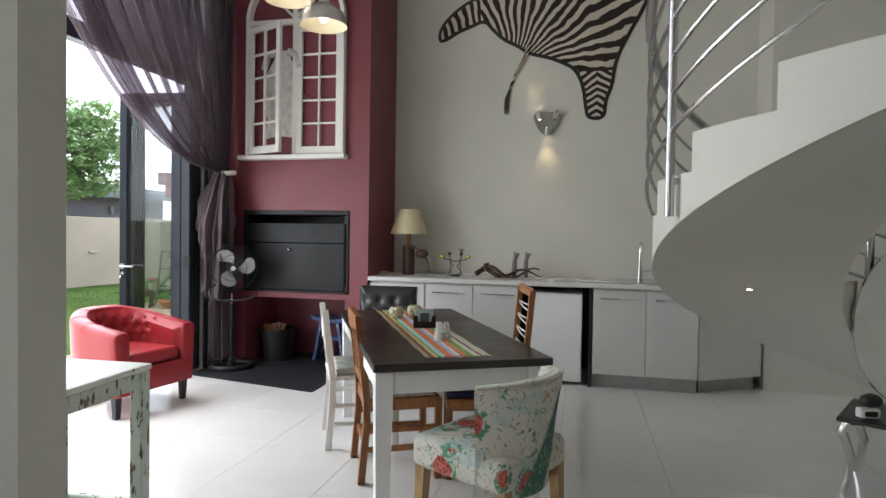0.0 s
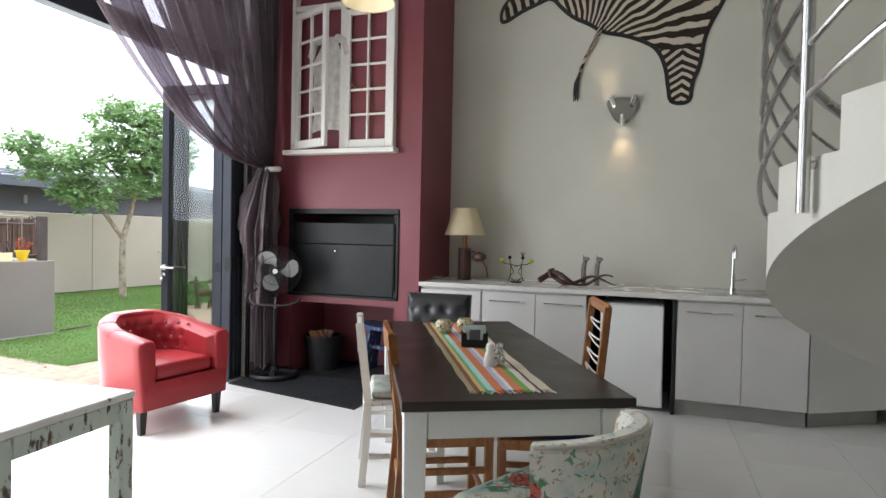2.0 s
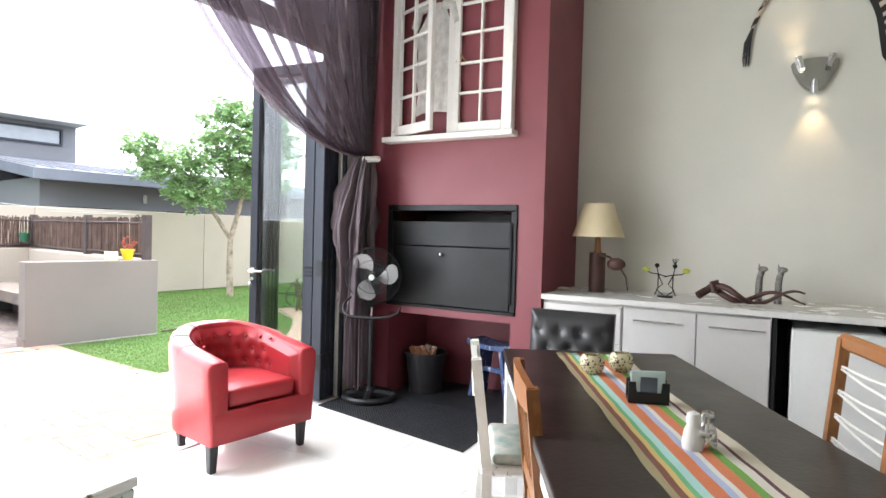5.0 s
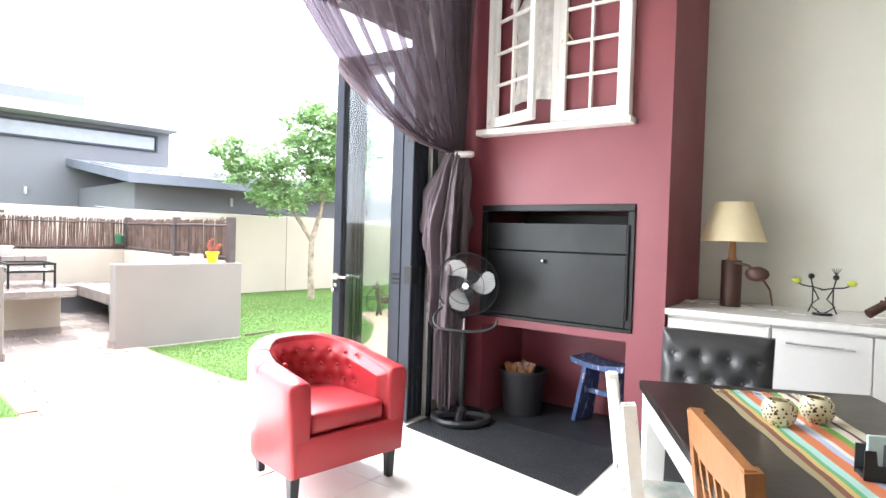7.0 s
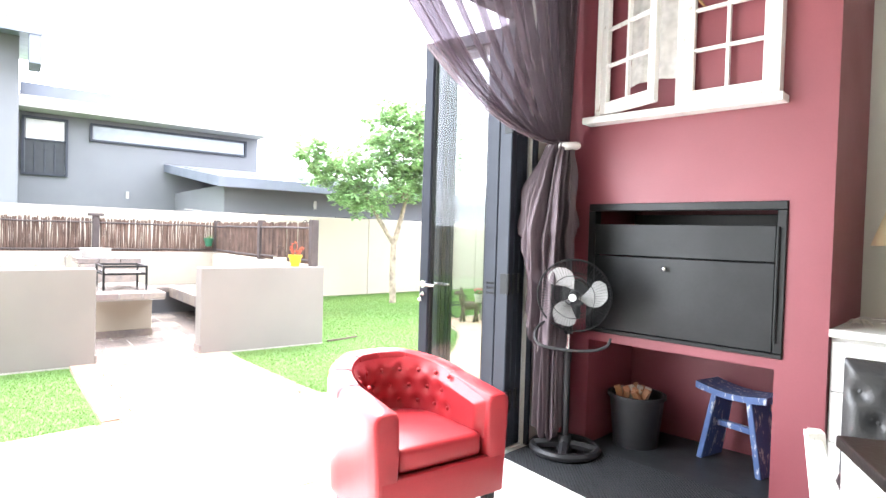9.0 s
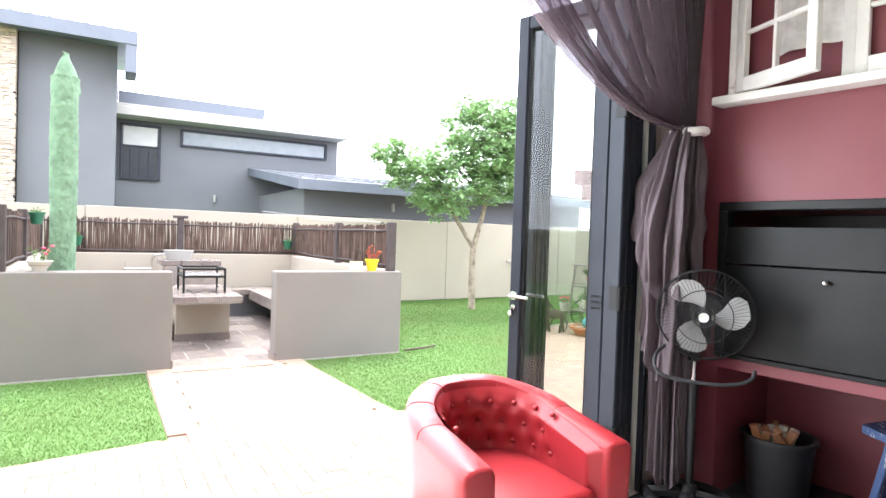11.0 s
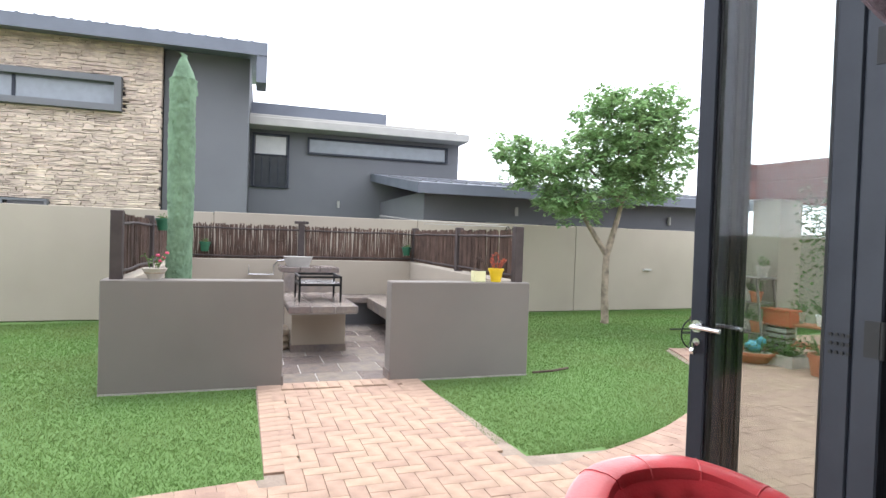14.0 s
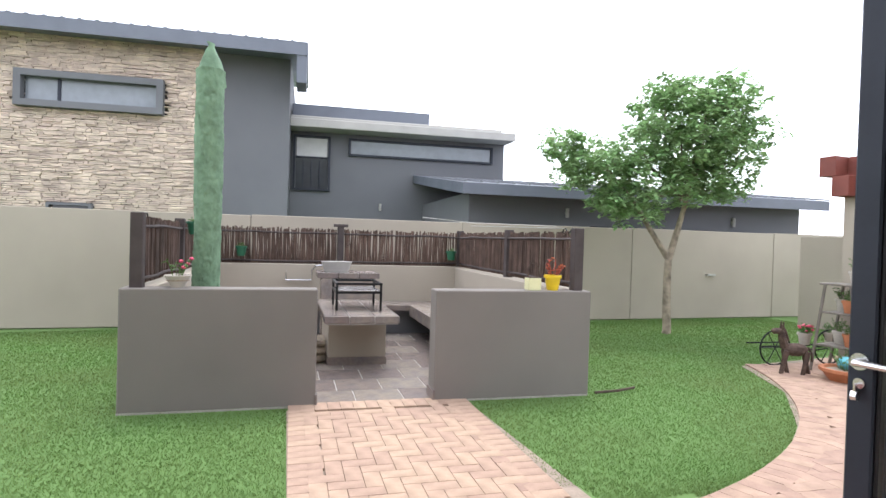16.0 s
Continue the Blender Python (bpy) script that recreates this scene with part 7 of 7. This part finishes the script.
def floral_chair(m):
    c = thing("dining_chair", "low tub chair in floral printed linen with oak legs", "chair", m, group="chairs round the table")
    for x, y in ((-0.2, 0.2), (0.2, 0.2), (-0.19, -0.19), (0.19, -0.19)):
        b = bmesh.new()
        tube(b, [(x, y, 0.36), (x * 1.03, y * 1.08, 0)], 0.034, 4, 0.022)
        part("leg", b, M["paleoak"], c, "pale oak leg")
    b = bmesh.new()
    box(b, (-0.23, -0.22, 0.34), (0.23, 0.25, 0.475), None, 0.035, 3)
    part("seat", b, M["floral"], c, smooth=True)
    b = bmesh.new()
    rows = []
    for i in range(25):
        a = radians(-62 + 124 * i / 24)
        x, y = 0.265 * math.sin(a) * 0.98, -0.255 * math.cos(a) + 0.03
        hgt = 0.755 - 0.02 * (abs(a) / 1.08) ** 2
        nx, ny = math.sin(a), -math.cos(a)
        prof = [(0, 0.3), (0.012, 0.45), (0.03, 0.6), (0.05, hgt - 0.02), (0.035, hgt), (-0.005, hgt - 0.003), (-0.02, hgt - 0.03), (-0.045, 0.6), (-0.06, 0.45), (-0.06, 0.3)]
        rows.append([b.verts.new((x + nx * o, y + ny * o, z)) for o, z in prof])
    for A, B in zip(rows, rows[1:]):
        for k in range(len(A) - 1):
            b.faces.new((A[k], A[k + 1], B[k + 1], B[k]))
    b.faces.new(rows[0]), b.faces.new(rows[-1][::-1])
    bmesh.ops.recalc_face_normals(b, faces=b.faces)
    back = part("backrest", b, M["floral"], c, smooth=True)
    b = bmesh.new()
    tube(b, [(0.265 * math.sin(a) * 0.98 + math.sin(a) * 0.048, -0.255 * math.cos(a) + 0.03 - math.cos(a) * 0.048, 0.75 - 0.02 * (abs(a) / 1.08) ** 2) for a in (radians(-60 + 120 * i / 24) for i in range(25))], 0.005, 6)
    part("piping", b, M["palepot"], back)
    # word printed low on the outer back
    cu = bpy.data.curves.new("printed_word", "FONT")
    cu.body, cu.size, cu.extrude = "PARIS", 0.052, 0.0005
    w = new("printed_word", cu)
    dep = bpy.context.evaluated_depsgraph_get()
    me_ = bpy.data.meshes.new_from_object(w.evaluated_get(dep))
    bpy.data.objects.remove(w)
    me_.materials.clear()
    me_.materials.append(M["print"])
    w = new("printed_word", me_)
    w.parent = back
    w.matrix_basis = pose(-0.222, -0.152, 0.375, 90, 0, -40)
    return c


floral_chair(pose(-0.53, 2.45, 0, 0, 0, 62))

# ---- worn mint side table by the partition ----
sd = thing("side_table", "chippy white and mint painted side table with stretchers", "table", pose(-1.905, 2.13, 0, 0, 0, 3))
pbox("tabletop", (-1.0, -0.47, 0.722), (0.004, 0.004, 0.745), M["wornwhite"], sd, "worn white top", 0.004)
for x in (-0.972, -0.028):
    for y in (-0.442, -0.028):
        pbox("leg", (x - 0.028, y - 0.028, 0), (x + 0.028, y + 0.028, 0.721), M["worn"], sd, bevel=0.006)
for y in (-0.442, -0.028):
    pbox("apron", (-0.943, y - 0.024, 0.655), (-0.057, y + 0.024, 0.721), M["worn"], sd)
    pbox("stretcher", (-0.943, y - 0.016, 0.14), (-0.057, y + 0.016, 0.185), M["worn"], sd)
for x in (-0.972, -0.028):
    pbox("apron", (x - 0.024, -0.413, 0.655), (x + 0.024, -0.057, 0.721), M["worn"], sd)
    pbox("stretcher", (x - 0.016, -0.413, 0.14), (x + 0.016, -0.057, 0.185), M["worn"], sd)

# ---- curved stair ----
SC, SR, SI, RISE, TURN = (1.66, 3.08), 1.5, 0.636, 0.1585, 16.5
stair = thing("curved_stair", "white plastered spiral stair with a smooth curved soffit", "staircase", kind="structure")


def sp_(r, deg_, z):
    a = radians(deg_)
    return (SC[0] + r * math.cos(a), SC[1] + r * math.sin(a), z)


for k in range(1, 18):
    a0, a1 = 198.5 + (k - 11) * TURN, 198.5 + (k - 10) * TURN
    b = bmesh.new()
    out, inn2 = [], []
    SEG = 6
    for i in range(SEG + 1):
        a = a0 + (a1 - a0) * i / SEG
        zb = max(0.001, RISE * (k - 1 + i / SEG) - 0.19)
        out.append((b.verts.new(sp_(SR, a, RISE * k - 0.022)), b.verts.new(sp_(SR, a, zb))))
        inn2.append((b.verts.new(sp_(SI, a, RISE * k - 0.022)), b.verts.new(sp_(SI, a, zb))))
    for i in range(SEG):
        b.faces.new((out[i][0], out[i][1], out[i + 1][1], out[i + 1][0]))
        b.faces.new((inn2[i][0], inn2[i + 1][0], inn2[i + 1][1], inn2[i][1]))
        b.faces.new((out[i][0], out[i + 1][0], inn2[i + 1][0], inn2[i][0]))
        b.faces.new((out[i][1], inn2[i][1], inn2[i + 1][1], out[i + 1][1]))
    b.faces.new((out[0][0], inn2[0][0], inn2[0][1], out[0][1]))
    b.faces.new((out[-1][0], out[-1][1], inn2[-1][1], inn2[-1][0]))
    bmesh.ops.recalc_face_normals(b, faces=b.faces)
    part("step", b, M["wall"], stair)
b = bmesh.new()
grid = []
for i in range(121):
    a = 33.5 + 16.5 * 1.05 + (198.5 + 7 * TURN - 33.5 - 16.5 * 1.05) * i / 120
    z = RISE * ((a - 198.5) / TURN + 10) - 0.196
    grid.append([b.verts.new(sp_(SI - 0.001 + (SR - SI + 0.002) * k / 10, a, max(0.002, z))) for k in range(11)])
for A, B in zip(grid, grid[1:]):
    for k in range(10):
        b.faces.new((A[k], B[k], B[k + 1], A[k + 1]))
part("soffit", b, M["wall"], stair, "smooth curved plaster soffit", True)
b = bmesh.new()
prism(b, [(SC[0] - 0.2, SC[1] - SR - 0.6), (3.4, SC[1] - SR - 0.6), (3.4, SC[1] + 0.0), (SC[0] + 0.64, SC[1])], 2.694, 2.9)
part("landing", b, M["white"], stair)
rail = thing("stair_railing", "brushed steel stair railing with curved tubes", "railing")
RR = SR + 0.035
for a in (48, 120, 194, 262, 300):
    k = math.floor((a - 198.5) / TURN) + 11
    b = bmesh.new()
    zt_ = max(0.0, RISE * k)
    cyl(b, sp_(RR, a, max(0.0, zt_ - 0.2)), sp_(RR, a, zt_ + 1.05), 0.019, seg=16)
    cyl(b, sp_(SR, a, zt_ - 0.05), sp_(RR, a, zt_ - 0.05), 0.014)
    part("post", b, M["steel"], rail, smooth=True)
for q, r in ((0.1, 0.008), (0.26, 0.008), (0.42, 0.008), (0.58, 0.008), (0.74, 0.008), (0.95, 0.022)):
    b = bmesh.new()
    tube(b, [sp_(RR, 45 + 5 * i, RISE * ((45 + 5 * i - 198.5) / TURN + 11) + q - 0.06) for i in range(50)], r * 1.25, 8)
    part("handrail" if q > 0.9 else "rail", b, M["steel"], rail, smooth=True)
sl = thing("soffit_light", "small recessed light in the stair soffit", "downlight")
b = bmesh.new()
cyl(b, (0, 0, -0.003), (0, 0, 0.006), 0.013, seg=18)
sl.matrix_basis = Matrix.Translation(sp_(1.04, 161, RISE * ((161 - 198.5) / TURN + 10) - 0.194))
part("bulb", b, M["bulb"], sl)

# ---- glimpse of the console with a round mirror ----
con = thing("console_table", "dark console with silver scrolled legs", "table", pose(1.43, 3.49, 0, 0, 0, -30))
pbox("top", (-0.25, -0.24, 0.375), (0.25, 0.24, 0.4), M["darkwood"], con, bevel=0.006)
for x in (-0.2, 0.2):
    for y in (-0.2, 0.2):
        b = bmesh.new()
        tube(b, [(x, y, 0.375), (x - 0.03, y, 0.32), (x + 0.015, y, 0.19), (x, y, 0.08), (x - 0.02, y, 0.0)], 0.03, 8, 0.014)
        part("leg", b, M["chrome"], con, "silver cabriole leg", True)
mir = thing("round_mirror", "round frameless mirror standing on the console", "mirror", pose(1.605, 3.66, 0.86, 90, 0, 24))
b = bmesh.new()
cyl(b, (0, 0, -0.006), (0, 0, 0.006), 0.46, seg=72)
part("glass", b, brushed("mirror_silver", (0.85, 0.86, 0.85), 0.02), mir, smooth=True)
b = bmesh.new()
cyl(b, (0, 0, -0.02), (0, 0, -0.007), 0.42, seg=48)
part("backing", b, M["plastic"], mir)
bx = thing("small_clock", "small black and white clock on the console", "clock", pose(1.245, 3.43, 0.4, 0, 0, 10))
b = bmesh.new()
box(b, (-0.05, -0.025, 0), (0.05, 0.025, 0.05), None, 0.01, 2)
part("case", b, M["white"], bx, smooth=True)
pbox("face", (-0.03, -0.0275, 0.012), (0.03, -0.0255, 0.038), M["plastic"], bx)
b = bmesh.new()
ball(b, (0.02, 0.01, 0.085), 0.04, (1.4, 0.9, 0.9))
part("ornament", b, M["bleather"], bx, smooth=True)
for a in (75, 120, 165):
    k = math.floor((a - 198.5) / TURN) + 11
    b = bmesh.new()
    cyl(b, sp_(SI + 0.03, a, RISE * k), sp_(SI + 0.03, a, RISE * k + 0.95), 0.021, seg=12)
    part("post", b, M["steel"], rail, smooth=True)


# ---- floor tiles, slate and pavers, piece by piece ----
PT = 0.58
bm = bmesh.new()
box(bm, (-PT / 2 + 0.001, -PT / 2 + 0.001, -0.012), (PT / 2 - 0.001, PT / 2 - 0.001, 0), None, 0.001)
tile_me = finish(bm, "floor_tile", M["tile"])
for i in range(-7, 6):
    for j in range(-11, 5):
        cx, cy = 0.29 + PT * (i + 0.5), 3.3 + PT * (j + 0.5)
        if -3.9 < cx < 3.4 and -3.2 < cy < 6.0:
            shared("floor_tile", tile_me, floor, Matrix.Translation((cx, cy, 0)))

bm = bmesh.new()
box(bm, (-0.195, -0.195, -0.01), (0.195, 0.195, 0.006), None, 0.003)
slate_me = finish(bm, "slate_tile", M["slate"])
for i in range(9):
    for j in range(12):
        x, y = -0.2 - 0.4 * i, 0.35 + 0.4 * j - 0.13 * (i % 3)
        if -BOMA_D + 0.2 < x and BT + 0.1 < y < BOMA_W - BT - 0.1:
            shared("slate_tile", slate_me, boma_floor, Matrix.Translation((x, y, 0.004)))

bm = bmesh.new()
prism(bm, [(-5.82, -3.0), (-3.87, -3.0), (-3.87, 12.0), (-8.2, 12.0), (-8.0, 8.5), (-7.0, 7.9), (-6.2, 7.0), (-5.7, 6.2), (-5.47, 5.3), (-5.58, 4.7), (-7.5, 4.83), (-7.68, 3.38), (-5.82, 3.15)], GZ - 0.05, GZ - 0.004)
paving = tagged(part("pavement", bm, M["sand"]), "herringbone terracotta clay paver patio and path", "paving", kind="structure")
bm = bmesh.new()
box(bm, (-0.0988, -0.0488, -0.02), (0.0988, 0.0488, 0.012), None, 0.0022)
paver_me = finish(bm, "paver", M["paver"])
cube = [Vector((sx * 0.0988, sy * 0.0488, sz)) for sz in (-0.005, 0.012) for sx, sy in ((-1, -1), (1, -1), (1, 1), (-1, 1))]
quads = ((4, 5, 6, 7), (0, 1, 5, 4), (1, 2, 6, 5), (2, 3, 7, 6), (3, 0, 4, 7))
near, VV, FF = 0, [], []
rnd = random.Random(2)


def lay(x, y, ang):
    global near
    m = pose(x, y, GZ + rnd.uniform(-0.001, 0.001), rnd.uniform(-0.35, 0.35), rnd.uniform(-0.35, 0.35), ang + rnd.uniform(-0.35, 0.35))
    if near < 296 and -7.7 < x < -4.9 and 3.0 < y < 4.9:
        near += 1
        shared("paver", paver_me, paving, m)
    else:
        i = len(VV)
        VV.extend(m @ c for c in cube)
        FF.extend(tuple(i + q for q in f) for f in quads)


base = BOMA @ Matrix.Translation((0, 1.42, 0))
deg = -math.degrees(BA)
for a in range(-30, 70):
    for b in range(-80, 110):
        k = (a - b) % 4
        if k in (0, 2):
            c = base @ Vector(((a + 1) * 0.1, (b + 0.5) * 0.1, 0)) if k == 0 else base @ Vector(((a + 0.5) * 0.1, b * 0.1, 0))
            if paved(c.x, c.y, 0.15 if c.y > 3.0 and c.x < -5.0 else 0.05):
                lay(c.x, c.y, deg + (0 if k == 0 else 90))
            elif c.x < -5.0 and c.y > 3.0:
                for da, db in (((0.5, 0.5), (1.5, 0.5)) if k == 0 else ((0.5, 0.5), (0.5, -0.5))):
                    h = base @ Vector(((a + da) * 0.1, (b + db) * 0.1, 0))
                    if paved(h.x, h.y, 0.17):
                        i = len(VV)
                        m = pose(h.x, h.y, GZ, 0, 0, deg)
                        VV.extend(m @ Vector((q.x * 0.49, q.y, q.z)) for q in cube)
                        FF.extend(tuple(i + q for q in f) for f in quads)
for k in range(14):   # header row across the entrance
    c = BOMA @ Vector((0.045, 1.26 + 0.1 * k, 0))
    lay(c.x, c.y, deg)
for k in range(19):   # edge rows of the path
    for y in (1.31, 2.56):
        c = BOMA @ Vector((0.06 + 0.1 * k, y, 0))
        lay(c.x, c.y, deg + 90)
for k in range(30):
    lay(-5.7, 3.05 - 0.1 * k, 0)
for k in range(48):
    a = math.atan2(4.85 - LY, -5.5 - LX) + k * 0.1 / LR
    x, y = LX + (LR + 0.1) * math.cos(a), LY + (LR + 0.1) * math.sin(a)
    if y > 4.8 and x > -8:
        lay(x, y, math.degrees(a))
me = bpy.data.meshes.new("pavers_beyond")
me.from_pydata(VV, [], FF)
me.materials.append(M["paver"])
ob = new("pavers_beyond", me)
ob.parent = paving
tagged(ob, kind="stuff")

# grass blades on the nearer lawn
rng = np.random.default_rng(4)
n = 700000
dist = rng.random(n) ** 1.5
px = -5.5 - 6.6 * dist
py = rng.uniform(-3.5, 13.0, n)
bo = np.array(TOB.to_3x3()) @ np.stack([px + 7.92, py - 2.2, np.zeros(n)])
free = ~((bo[0] < 0.02) & (bo[0] > -BOMA_D - BT) & (bo[1] > -0.01) & (bo[1] < BOMA_W + 0.01))
free &= ~((bo[0] >= -0.02) & (bo[1] > 1.2) & (bo[1] < 2.67))
free &= ~((py < 4.74) & (px > -5.82) | ((py >= 4.74) & (py < 5.29) & (px > -5.55)) | ((py >= 5.29) & (np.hypot(px - LX, py - LY) > LR - 0.01) & (px > -8.0 - (py - 8.5) * 0.1)))
free &= px > -12.3 + 0.075 * py
px, py = px[free], py[free]
n = len(px)
a, h, w = rng.uniform(0, 2 * np.pi, n), rng.uniform(0.012, 0.024, n), 0.0022 + 0.0035 * (np.abs(px) - 5) / 7
lx, ly = rng.normal(0, 0.014, n), rng.normal(0, 0.014, n)
z0 = GZ - 0.014
P = np.empty((n, 3, 3))
P[:, 0] = np.stack([px - w * np.cos(a), py - w * np.sin(a), np.full(n, z0)], 1)
P[:, 1] = np.stack([px + w * np.cos(a), py + w * np.sin(a), np.full(n, z0)], 1)
P[:, 2] = np.stack([px + lx, py + ly, z0 + h], 1)
me = bpy.data.meshes.new("grass")
me.vertices.add(3 * n)
me.vertices.foreach_set("co", P.ravel())
me.loops.add(3 * n)
me.loops.foreach_set("vertex_index", np.arange(3 * n, dtype=np.int32))
me.polygons.add(n)
me.polygons.foreach_set("loop_start", np.arange(0, 3 * n, 3, dtype=np.int32))
me.update(calc_edges=True)
M["blade"] = leaf_mat("grass_blade", (0.108, 0.204, 0.048), 0.16, 0.014, 0.85)
dry = next(x for x in M["blade"].node_tree.nodes if x.type == "MIX" and x.data_type == "RGBA")
dry.inputs["B"].default_value = (0.152, 0.208, 0.064, 1)   # drier patches
patch = next(x for x in M["blade"].node_tree.nodes if x.type == "TEX_NOISE")
patch.inputs["Scale"].default_value = 0.9
me.materials.append(M["blade"])
tagged(new("grass", me), "short green grass blades of the lawn", "grass", kind="stuff")
